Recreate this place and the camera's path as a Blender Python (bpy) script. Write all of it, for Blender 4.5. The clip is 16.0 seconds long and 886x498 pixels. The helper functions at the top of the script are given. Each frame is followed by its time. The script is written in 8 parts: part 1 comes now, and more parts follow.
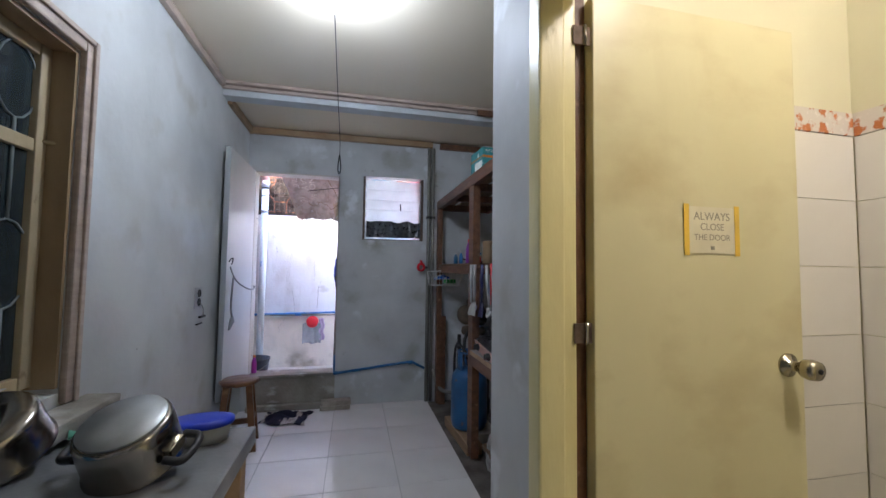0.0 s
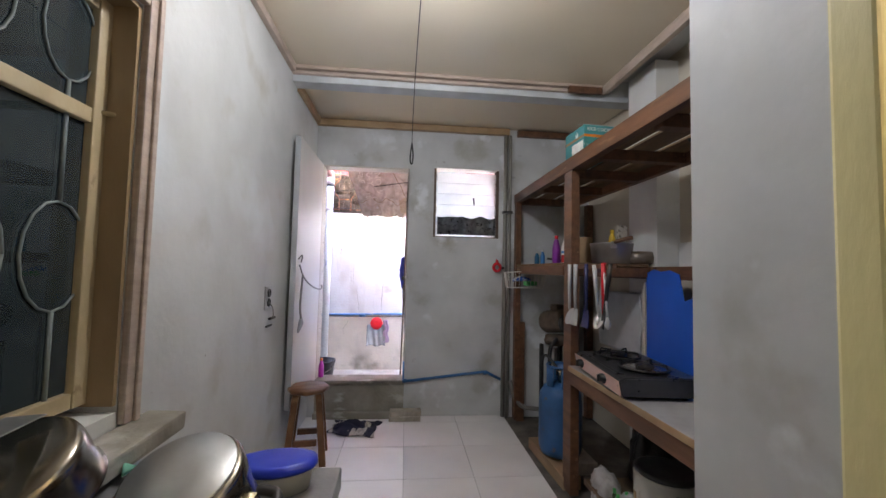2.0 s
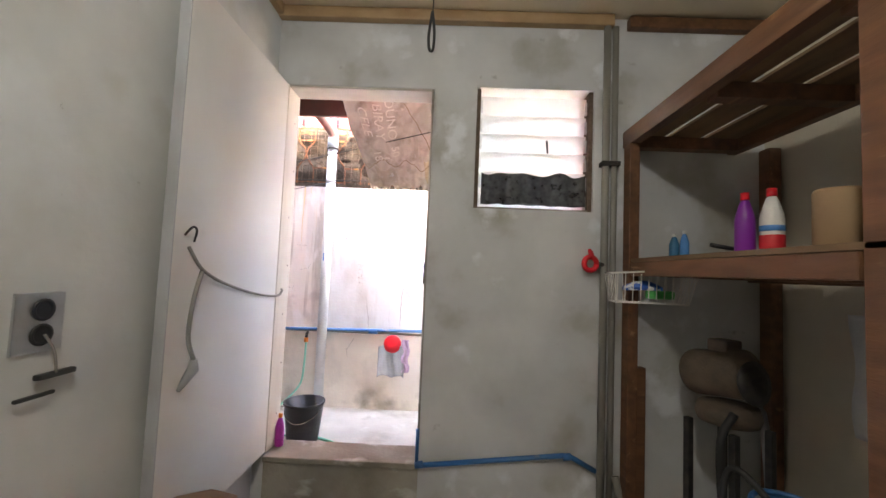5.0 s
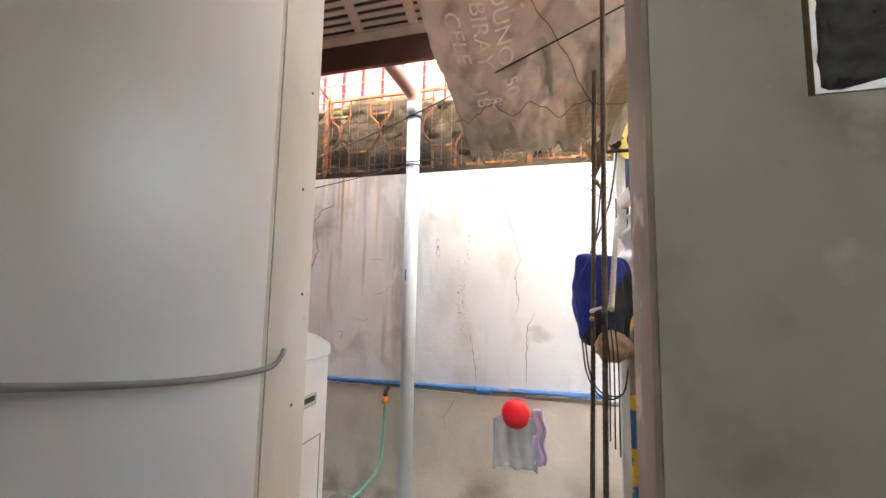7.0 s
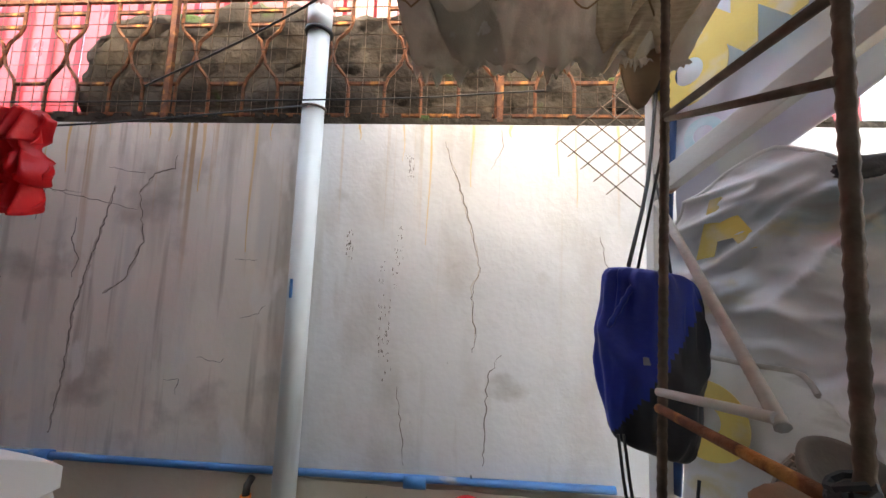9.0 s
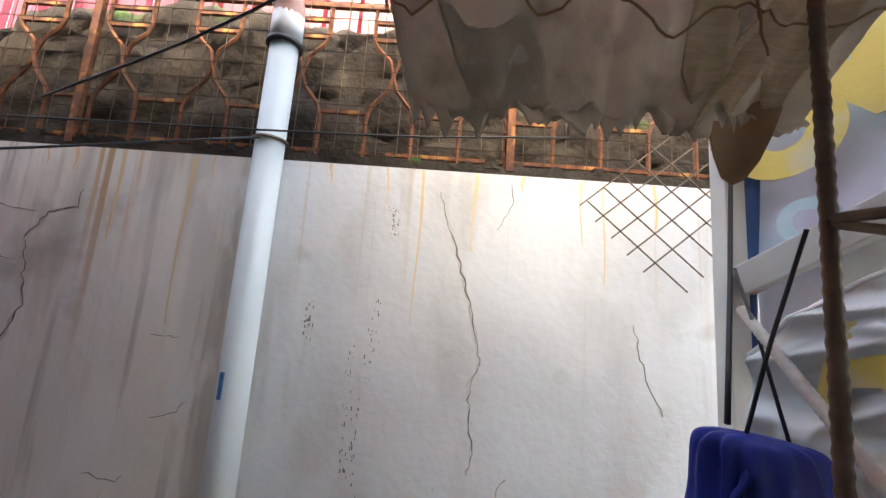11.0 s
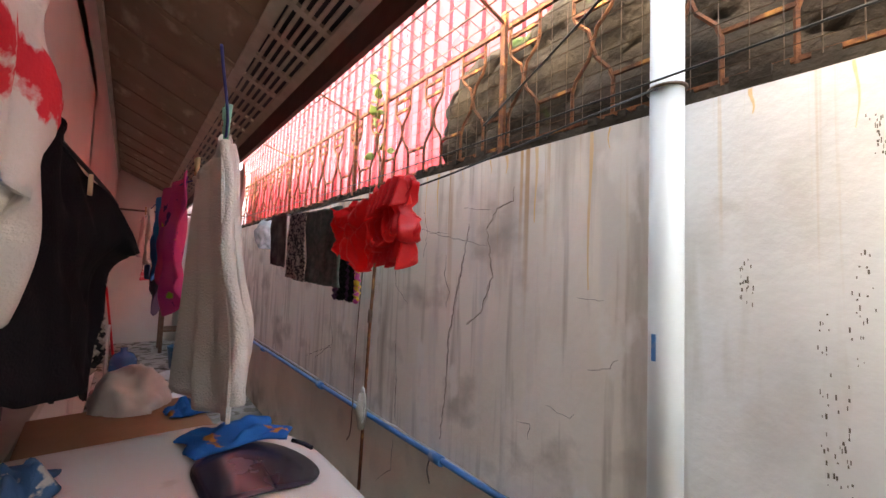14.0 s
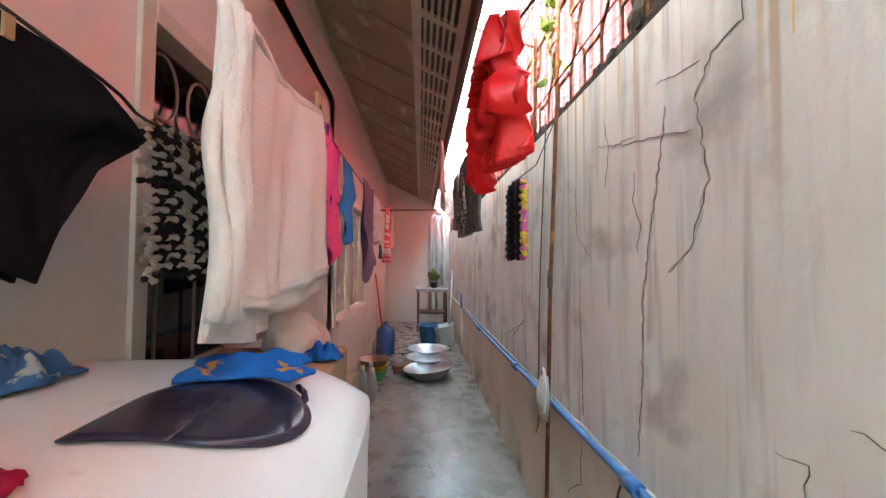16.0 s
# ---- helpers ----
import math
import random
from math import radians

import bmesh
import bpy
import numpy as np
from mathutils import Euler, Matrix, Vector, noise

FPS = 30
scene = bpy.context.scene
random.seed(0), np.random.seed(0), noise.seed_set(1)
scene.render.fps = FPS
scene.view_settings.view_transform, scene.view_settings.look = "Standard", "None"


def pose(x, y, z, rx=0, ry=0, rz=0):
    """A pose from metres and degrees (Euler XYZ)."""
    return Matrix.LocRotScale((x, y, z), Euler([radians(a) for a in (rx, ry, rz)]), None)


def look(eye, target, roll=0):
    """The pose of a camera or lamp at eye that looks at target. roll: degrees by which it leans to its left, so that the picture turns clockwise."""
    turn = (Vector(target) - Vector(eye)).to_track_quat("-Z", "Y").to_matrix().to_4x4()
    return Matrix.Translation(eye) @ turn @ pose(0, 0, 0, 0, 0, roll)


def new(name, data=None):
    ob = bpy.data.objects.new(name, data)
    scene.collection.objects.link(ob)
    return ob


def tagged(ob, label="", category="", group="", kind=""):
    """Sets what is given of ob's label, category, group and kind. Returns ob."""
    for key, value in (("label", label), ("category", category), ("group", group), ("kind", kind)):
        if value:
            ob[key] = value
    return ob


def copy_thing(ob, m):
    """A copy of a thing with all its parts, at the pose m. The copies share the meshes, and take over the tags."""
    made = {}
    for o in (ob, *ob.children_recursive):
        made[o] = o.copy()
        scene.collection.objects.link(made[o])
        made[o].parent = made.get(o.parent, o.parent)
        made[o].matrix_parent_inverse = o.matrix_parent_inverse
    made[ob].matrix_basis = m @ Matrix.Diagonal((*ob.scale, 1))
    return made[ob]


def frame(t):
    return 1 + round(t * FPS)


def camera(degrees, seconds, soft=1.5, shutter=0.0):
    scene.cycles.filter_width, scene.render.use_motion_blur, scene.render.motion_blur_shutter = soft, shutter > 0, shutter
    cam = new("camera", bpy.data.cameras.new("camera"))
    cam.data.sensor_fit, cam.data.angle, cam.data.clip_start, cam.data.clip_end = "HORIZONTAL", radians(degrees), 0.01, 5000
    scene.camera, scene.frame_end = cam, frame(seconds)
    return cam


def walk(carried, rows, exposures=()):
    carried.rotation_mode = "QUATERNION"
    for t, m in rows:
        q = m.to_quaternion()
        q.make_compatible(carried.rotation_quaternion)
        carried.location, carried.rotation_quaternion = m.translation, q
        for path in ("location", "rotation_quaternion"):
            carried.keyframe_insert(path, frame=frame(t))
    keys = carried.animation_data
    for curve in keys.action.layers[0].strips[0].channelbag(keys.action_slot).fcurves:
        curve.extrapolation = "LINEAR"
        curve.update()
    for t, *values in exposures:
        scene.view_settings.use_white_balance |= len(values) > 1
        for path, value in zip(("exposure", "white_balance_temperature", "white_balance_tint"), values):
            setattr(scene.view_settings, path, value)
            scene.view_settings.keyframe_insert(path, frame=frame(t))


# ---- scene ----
cam = camera(97.4, 16.0)
METRES, EYE, TILT, LEAN, TURN = 5.7, 1.36, 0.0, 0.0, -12.9
ROWS = [
    (0.0, 0.0, 0.0, 0.0, -0.04, 3.07, -0.76),
    (0.5, -0.0024, -0.0057, -0.001, 7.16, 3.18, -0.82),
    (1.0, -0.0119, 0.007, -0.0017, 10.17, 2.99, -0.83),
    (1.5, -0.0343, 0.0323, -0.0015, 9.21, 2.9, -0.82),
    (2.0, -0.0448, 0.0637, -0.0023, 7.43, 3.11, -1.33),
    (2.5, -0.0487, 0.1069, -0.0015, 6.25, 5.01, -2.26),
    (3.0, -0.0564, 0.1465, -0.0044, 3.61, 4.81, -2.57),
    (3.5, -0.0719, 0.1907, -0.0027, 1.8, 4.0, -2.28),
    (4.0, -0.074, 0.2371, -0.0055, 4.07, 3.64, -2.1),
    (4.5, -0.0716, 0.2904, -0.0056, 8.32, 3.11, -2.35),
    (5.0, -0.0848, 0.3427, -0.0086, 13.8, 3.37, -2.38),
    (7.5, -0.2105, 0.6054, -0.0004, 28.97, 5.99, -0.92),
    (8.0, -0.2278, 0.6488, 0.0091, 25.92, 6.19, -0.62),
    (8.5, -0.2444, 0.6752, 0.0081, 20.58, 5.47, -0.91),
    (11.0, -0.2835, 0.7487, 0.0501, 13.21, 8.9, -4.2),
    (11.5, -0.293, 0.7375, 0.0511, 26.44, 8.43, -4.82),
    (12.0, -0.298, 0.7323, 0.0506, 40.28, 6.84, -4.57),
    (12.5, -0.3002, 0.7314, 0.0491, 51.55, 4.99, -3.33),
    (13.0, -0.3008, 0.732, 0.0484, 58.91, 3.41, -2.16),
    (13.5, -0.3019, 0.7334, 0.0469, 62.22, 2.64, -1.8),
    (14.0, -0.3035, 0.7405, 0.0394, 64.03, 3.27, -2.18),
    (14.5, -0.3311, 0.7673, 0.0162, 69.92, 3.47, -2.69),
    (15.0, -0.3573, 0.8007, 0.0026, 80.64, 2.22, -2.22),
    (15.5, -0.371, 0.8205, 0.0014, 91.76, 2.03, -1.17),
    (16.0, -0.3758, 0.8205, 0.0015, 99.58, 2.23, -0.34),
]
walk(cam, [(t, pose(0, 0, EYE, TILT, LEAN, TURN) @ pose(METRES * x, METRES * y, METRES * z, 90 + pitch, roll, yaw)) for t, x, y, z, yaw, pitch, roll in ROWS],
     exposures=[(0.0, 5.5, 5900, 19), (1.5, 5.8, 6600, 22), (3.0, 6.05, 7400, 21), (4.0, 6.12, 7700, 20), (5.0, 6.12, 8000, 18), (7.5, 5.05, 8900, 8), (8.5, 4.5, 8400, 7), (11.0, 4.15, 7600, 5), (12.0, 4.25, 7800, 7), (13.5, 4.6, 8500, 8), (14.5, 5.0, 9000, 4), (16.0, 5.55, 8500, -5)])

# ---- world, sun and lamps ----
world = bpy.data.worlds.new("sky")
scene.world = world
world.use_nodes = True
wt = world.node_tree
sky = wt.nodes.new("ShaderNodeTexSky")
sky.sky_type = 'NISHITA'
sky.sun_disc = False
sky.sun_elevation = radians(44)
sky.sun_rotation = radians(180)
sky.air_density, sky.dust_density = 1.0, 3.0
wt.nodes["Background"].inputs[1].default_value = 0.15
wt.links.new(sky.outputs[0], wt.nodes["Background"].inputs[0])

sun_data = bpy.data.lights.new("sun", 'SUN')
sun_data.energy, sun_data.angle, sun_data.color = 0.25, radians(1.5), (1.0, 0.95, 0.86)
sun = new("sun", sun_data)
sun.matrix_world = look((0, -6, 8.03), (0.9, 0.0, 2.0))

bulb_data = bpy.data.lights.new("bulb_light", 'POINT')
bulb_data.energy, bulb_data.shadow_soft_size, bulb_data.color = 0.12, 0.04, (0.85, 0.94, 1.0)
bulb_light = new("bulb_light", bulb_data)
bulb_light.location = (-0.12, 1.87, 2.545)

# ---- materials ----
MATS = {}


def mat(name, c1, c2=None, rough=0.6, metal=0.0, scale=5.0, fine=90.0, bump=0.08, stretch=(1, 1, 1), lo=0.35, hi=0.65,
        layers=(), vary=0.0, coat=0.0, trans=0.0, alpha=1.0, emit=None, transmit=0.0):
    """Two-scale noise paint. layers: (colour, scale, stretch, lo, hi[, z0, z1]); z0 to z1 fades the stain in with height."""
    m = bpy.data.materials.new(name)
    m.use_nodes = True
    nt = m.node_tree
    N, L = nt.nodes, nt.links
    b = N["Principled BSDF"]
    tc = N.new("ShaderNodeTexCoord")

    def noisy(sc, st, detail=6.0):
        mp = N.new("ShaderNodeMapping")
        mp.inputs["Scale"].default_value = st
        L.new(tc.outputs["Object"], mp.inputs[0])
        n = N.new("ShaderNodeTexNoise")
        n.inputs["Scale"].default_value, n.inputs["Detail"].default_value = sc, detail
        L.new(mp.outputs[0], n.inputs["Vector"])
        return n.outputs["Fac"]

    def span(val, a, z):
        r = N.new("ShaderNodeMapRange")
        r.inputs[1].default_value, r.inputs[2].default_value = a, z
        L.new(val, r.inputs[0])
        return r.outputs[0]

    def mixed(fac, a, col):
        x = N.new("ShaderNodeMix")
        x.data_type = 'RGBA'
        L.new(fac, x.inputs[0])
        if isinstance(a, tuple):
            x.inputs[6].default_value = (*a, 1)
        else:
            L.new(a, x.inputs[6])
        x.inputs[7].default_value = (*col, 1)
        return x.outputs[2]

    c2 = c2 or tuple(v * 0.82 for v in c1)
    col = mixed(span(noisy(scale, stretch), lo, hi), tuple(c1), c2)
    for lay in layers:
        f = span(noisy(lay[1], lay[2]), lay[3], lay[4])
        if len(lay) > 5:
            sep = N.new("ShaderNodeSeparateXYZ")
            L.new(tc.outputs["Object"], sep.inputs[0])
            g = span(sep.outputs[2], lay[5], lay[6])
            mul = N.new("ShaderNodeMath")
            mul.operation = 'MULTIPLY'
            L.new(f, mul.inputs[0])
            L.new(g, mul.inputs[1])
            f = mul.outputs[0]
        col = mixed(f, col, lay[0])
    if vary:
        oi = N.new("ShaderNodeObjectInfo")
        hsv = N.new("ShaderNodeHueSaturation")
        L.new(col, hsv.inputs["Color"])
        rr = N.new("ShaderNodeMapRange")
        rr.inputs[3].default_value, rr.inputs[4].default_value = 1 - vary, 1 + vary
        L.new(oi.outputs["Random"], rr.inputs[0])
        L.new(rr.outputs[0], hsv.inputs["Value"])
        col = hsv.outputs[0]
    fn = noisy(fine, stretch, 3.0)
    L.new(col, b.inputs["Base Color"])
    r2 = N.new("ShaderNodeMapRange")
    r2.inputs[3].default_value, r2.inputs[4].default_value = max(rough - 0.1, 0.02), min(rough + 0.1, 1.0)
    L.new(noisy(scale * 2.3, stretch), r2.inputs[0])
    L.new(r2.outputs[0], b.inputs["Roughness"])
    b.inputs["Metallic"].default_value = metal
    if rough > 0.84:
        b.inputs["Specular IOR Level"].default_value = 0.12
    b.inputs["Coat Weight"].default_value = coat
    b.inputs["Alpha"].default_value = alpha
    b.inputs["Transmission Weight"].default_value = transmit
    if emit:
        b.inputs["Emission Color"].default_value = (*emit[0], 1)
        b.inputs["Emission Strength"].default_value = emit[1]
    if bump:
        bp = N.new("ShaderNodeBump")
        bp.inputs["Strength"].default_value = bump
        bp.inputs["Distance"].default_value = 0.01
        L.new(fn, bp.inputs["Height"])
        L.new(bp.outputs[0], b.inputs["Normal"])
    if trans:
        tl = N.new("ShaderNodeBsdfTranslucent")
        L.new(col, tl.inputs[0])
        ms = N.new("ShaderNodeMixShader")
        ms.inputs[0].default_value = trans
        L.new(b.outputs[0], ms.inputs[1])
        L.new(tl.outputs[0], ms.inputs[2])
        L.new(ms.outputs[0], N["Material Output"].inputs[0])
    MATS[name] = m
    return m


PLASTER = mat("grey_white_plaster", (0.62, 0.63, 0.62), (0.50, 0.51, 0.50), 0.5, scale=2.2, fine=35, bump=0.12, layers=(
    ((0.42, 0.40, 0.34), 3.1, (1, 1, 1), 0.60, 0.82), ((0.70, 0.74, 0.77), 1.3, (1, 1, 1), 0.55, 0.75), ((0.2, 0.19, 0.17), 26, (1, 1, 1), 0.74, 0.8)))
BACKPLASTER = mat("patched_plaster", (0.60, 0.61, 0.61), (0.47, 0.48, 0.48), 0.6, scale=2.6, fine=30, bump=0.07, layers=(
    ((0.36, 0.34, 0.29), 2.6, (1, 1, 1), 0.58, 0.74), ((0.68, 0.70, 0.72), 4.0, (1, 1, 1), 0.60, 0.68), ((0.25, 0.24, 0.22), 9, (1, 1, 1), 0.70, 0.80)))
BEIGE = mat("beige_wall_paint", (0.60, 0.54, 0.44), (0.50, 0.45, 0.37), 0.55, scale=2, bump=0.06)
WHITEWALL = mat("white_wall_paint", (0.72, 0.72, 0.70), (0.62, 0.62, 0.60), 0.5, scale=2.5, bump=0.05)
CEIL = mat("cream_ceiling_paint", (0.76, 0.67, 0.52), (0.74, 0.65, 0.50), 0.36, scale=0.6, fine=14, bump=0.02, layers=())
TRIMW = mat("worn_pinkish_trim", (0.50, 0.40, 0.33), (0.40, 0.31, 0.25), 0.5, scale=9, stretch=(1, 1, 4))
BEAMP = mat("pale_grey_blue_paint", (0.60, 0.64, 0.66), (0.5, 0.52, 0.52), 0.5, scale=6)
TANWOOD = mat("tan_trim_wood", (0.42, 0.28, 0.15), (0.33, 0.20, 0.10), 0.45, scale=7)
TILE = mat("white_floor_tile", (0.80, 0.77, 0.75), (0.74, 0.71, 0.69), 0.16, scale=3, fine=60, bump=0.02, vary=0.04)
GROUT = mat("grey_grout", (0.42, 0.40, 0.37), rough=0.8, scale=20)
YELLOW = mat("yellow_door_paint", (0.68, 0.62, 0.36), (0.61, 0.55, 0.31), 0.4, scale=1.4, fine=60, bump=0.04, layers=(
    ((0.50, 0.41, 0.21), 3.4, (1, 1, 1.6), 0.50, 0.78), ((0.44, 0.33, 0.15), 1.6, (1, 1, 0.35), 0.56, 0.80),))
YELFRAME = mat("yellow_frame_paint", (0.78, 0.70, 0.36), (0.66, 0.57, 0.27), 0.35, scale=5, stretch=(1, 1, 0.3), layers=(
    ((0.35, 0.26, 0.12), 12, (1, 1, 0.4), 0.68, 0.8),))
DARKWOOD = mat("dark_brown_wood", (0.17, 0.075, 0.035), (0.10, 0.045, 0.022), 0.5, scale=6, stretch=(4, 0.6, 4), fine=60, bump=0.15, layers=(
    ((0.30, 0.17, 0.09), 10, (3, 0.5, 3), 0.64, 0.78),), vary=0.12)
STOOLW = mat("varnished_stool_wood", (0.20, 0.09, 0.035), (0.12, 0.05, 0.02), 0.35, scale=8, stretch=(1, 4, 1), layers=(
    ((0.33, 0.19, 0.09), 9, (1, 3, 1), 0.6, 0.75),))
FRAMEW = mat("old_cream_window_frame", (0.52, 0.42, 0.26), (0.40, 0.31, 0.18), 0.5, scale=7, stretch=(1, 1, 0.5), layers=(
    ((0.2, 0.13, 0.07), 18, (1, 1, 0.6), 0.68, 0.78),))
REVEAL = mat("brown_window_reveal", (0.36, 0.25, 0.14), (0.28, 0.19, 0.1), 0.45, scale=5, stretch=(1, 1, 0.4))
ROUGHFLOOR = mat("rough_dark_concrete", (0.16, 0.14, 0.12), (0.09, 0.08, 0.07), 0.85, scale=7, fine=50, bump=0.5)
STEPC = mat("stained_concrete_step", (0.34, 0.31, 0.26), (0.20, 0.18, 0.15), 0.75, scale=4, fine=45, bump=0.35, layers=(
    ((0.52, 0.50, 0.46), 5, (1, 1, 2), 0.6, 0.72),))
SLAB = mat("grey_concrete_worktop", (0.22, 0.225, 0.23), (0.15, 0.155, 0.16), 0.42, scale=6, fine=70, bump=0.1)
RUSTRUNS = (((0.52, 0.30, 0.08), 30.0, (1, 1, 0.012), 0.60, 0.70, 1.62, 2.10), ((0.42, 0.24, 0.08), 17.0, (1, 1, 0.015), 0.64, 0.72, 1.2, 2.2))
FENCE = mat("stained_white_fence_paint", (0.68, 0.69, 0.695), (0.58, 0.59, 0.595), 0.75, scale=2.4, fine=40, bump=0.2, layers=(
    ((0.50, 0.49, 0.47), 4.2, (1, 1, 0.5), 0.52, 0.74),
    ((0.44, 0.42, 0.38), 9.0, (1, 1, 0.12), 0.60, 0.78),
    ((0.36, 0.34, 0.31), 3.0, (1, 1, 1.4), 0.62, 0.76),
    *RUSTRUNS,
    ((0.14, 0.13, 0.12), 34, (1, 1, 0.5), 0.75, 0.80)))
OLDFENCE = mat("streaky_old_fence_paint", (0.80, 0.76, 0.695), (0.70, 0.66, 0.59), 0.8, scale=3.0, fine=40, bump=0.2, stretch=(1, 1, 0.55), lo=0.38, hi=0.62, layers=(
    ((0.66, 0.64, 0.60), 9.0, (1, 1, 0.10), 0.54, 0.66),
    ((0.42, 0.38, 0.33), 8.0, (1, 1, 0.12), 0.53, 0.72),
    ((0.48, 0.44, 0.385), 24.0, (1, 1, 0.05), 0.56, 0.72),
    ((0.42, 0.385, 0.34), 3.4, (1, 1, 1.2), 0.55, 0.72),
    ((0.76, 0.74, 0.70), 6.5, (1, 1, 0.5), 0.58, 0.66),
    *RUSTRUNS,
    ((0.13, 0.115, 0.10), 34, (1, 1, 0.5), 0.75, 0.80)))
LOWFENCE = mat("bare_fence_render", (0.76, 0.71, 0.62), (0.66, 0.61, 0.52), 0.85, scale=2.5, fine=40, bump=0.25, layers=(
    ((0.16, 0.14, 0.09), 3.0, (1, 1, 1), 0.48, 0.68, 0.36, 0.05), ((0.55, 0.52, 0.46), 3.3, (1, 1, 0.6), 0.58, 0.75)))
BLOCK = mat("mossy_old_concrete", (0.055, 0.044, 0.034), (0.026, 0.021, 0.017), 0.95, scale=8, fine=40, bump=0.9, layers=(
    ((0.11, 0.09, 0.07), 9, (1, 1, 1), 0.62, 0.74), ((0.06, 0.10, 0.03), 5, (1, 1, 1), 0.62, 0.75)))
RUST = mat("rusty_iron", (0.24, 0.085, 0.03), (0.09, 0.035, 0.02), 0.8, metal=0.3, scale=25, fine=120, bump=0.3, layers=(
    ((0.46, 0.21, 0.06), 14, (1, 1, 1), 0.57, 0.66),))
REBAR = mat("brown_steel_bar", (0.17, 0.12, 0.09), (0.10, 0.07, 0.05), 0.7, metal=0.5, scale=30, bump=0.2)
REDSHEET = mat("red_painted_sheet", (0.30, 0.014, 0.024), (0.23, 0.011, 0.018), 0.3, scale=2, fine=10, bump=0.03, vary=0.08, coat=0.35)
PVC = mat("grey_pvc", (0.58, 0.62, 0.61), (0.50, 0.53, 0.52), 0.4, scale=3, bump=0.02, layers=(((0.3, 0.3, 0.28), 8, (1, 1, 0.2), 0.62, 0.8),))
PVCRED = mat("pinkish_primed_elbow", (0.50, 0.30, 0.25), (0.42, 0.22, 0.18), 0.5, scale=9)
BLUEPIPE = mat("blue_water_pipe", (0.025, 0.16, 0.40), (0.03, 0.12, 0.28), 0.4, scale=12, layers=(((0.3, 0.28, 0.24), 9, (1, 1, 1), 0.62, 0.75),))
PINKWALL = mat("pink_exterior_paint", (0.68, 0.59, 0.565), (0.61, 0.53, 0.505), 0.6, scale=1.5, fine=50, bump=0.08, layers=(
    ((0.70, 0.68, 0.64), 1.4, (1, 1, 1), 0.35, 0.5, 1.7, 1.1),))
SOFFIT = mat("stained_plywood_soffit", (0.30, 0.225, 0.16), (0.23, 0.17, 0.115), 0.7, scale=2.2, fine=30, bump=0.1, layers=(
    ((0.47, 0.38, 0.28), 3, (1, 2.5, 1), 0.58, 0.72), ((0.16, 0.11, 0.07), 2.2, (1, 1, 1), 0.62, 0.8)))
VENT = mat("cream_vent_paint", (0.52, 0.44, 0.36), (0.42, 0.35, 0.28), 0.6, scale=8)
FASCIA = mat("dark_maroon_fascia", (0.10, 0.035, 0.025), (0.07, 0.03, 0.02), 0.45, scale=6)
WETFLOOR = mat("wet_alley_concrete", (0.27, 0.25, 0.215), (0.165, 0.15, 0.127), 0.28, scale=3.2, fine=40, bump=0.2, layers=(
    ((0.10, 0.09, 0.08), 2.1, (1, 1, 1), 0.53, 0.68), ((0.48, 0.44, 0.38), 4.5, (1, 1, 1), 0.62, 0.75)))
# Paler than the alley concrete: the yard's strong daylight is in the colour.
YARDFLOOR = mat("lit_yard_concrete", (0.56, 0.53, 0.47), (0.45, 0.42, 0.37), 0.5, scale=3.0, fine=45, bump=0.2, layers=(
    ((0.30, 0.27, 0.22), 2.4, (1, 1, 1), 0.58, 0.74), ((0.62, 0.60, 0.55), 5.0, (1, 1, 1), 0.60, 0.72)))
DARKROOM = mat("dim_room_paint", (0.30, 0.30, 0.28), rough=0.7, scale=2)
BATHTILE = mat("white_bath_tile", (0.74, 0.70, 0.62), (0.70, 0.66, 0.58), 0.2, scale=2, bump=0.02, vary=0.03)
BORDER = mat("patterned_border_tile", (0.66, 0.60, 0.52), (0.48, 0.16, 0.05), 0.25, scale=26, lo=0.52, hi=0.58)
BATHPAINT = mat("pale_yellow_wall_paint", (0.66, 0.62, 0.42), (0.6, 0.55, 0.36), 0.5, scale=2)
DOORW = mat("white_door_paint", (0.68, 0.67, 0.65), (0.62, 0.60, 0.57), 0.32, scale=1.8, fine=50, bump=0.03, layers=(
    ((0.45, 0.40, 0.33), 4, (1, 1, 1), 0.68, 0.85),))
DOOREDGE = mat("grey_blue_door_edge", (0.42, 0.44, 0.46), (0.33, 0.34, 0.35), 0.5, scale=9, stretch=(1, 1, 0.3))
LOUVRE = mat("frosted_louvre_glass", (0.75, 0.76, 0.74), (0.66, 0.67, 0.65), 0.3, scale=6, bump=0.02, trans=0.75)

# ---- building helpers ----


def add_box(bm, x0, x1, y0, y1, z0, z1, bev=0.0):
    c = bmesh.ops.create_cube(bm, size=1.0)["verts"]
    for v in c:
        v.co = Vector((x0 + (v.co.x + 0.5) * (x1 - x0), y0 + (v.co.y + 0.5) * (y1 - y0), z0 + (v.co.z + 0.5) * (z1 - z0)))
    if bev:
        es = list({e for v in c for e in v.link_edges})
        bmesh.ops.bevel(bm, geom=es, offset=bev, segments=2, affect='EDGES', profile=0.6)
    return bm


def box(x0, x1, y0, y1, z0, z1, bev=0.0):
    return add_box(bmesh.new(), x0, x1, y0, y1, z0, z1, bev)


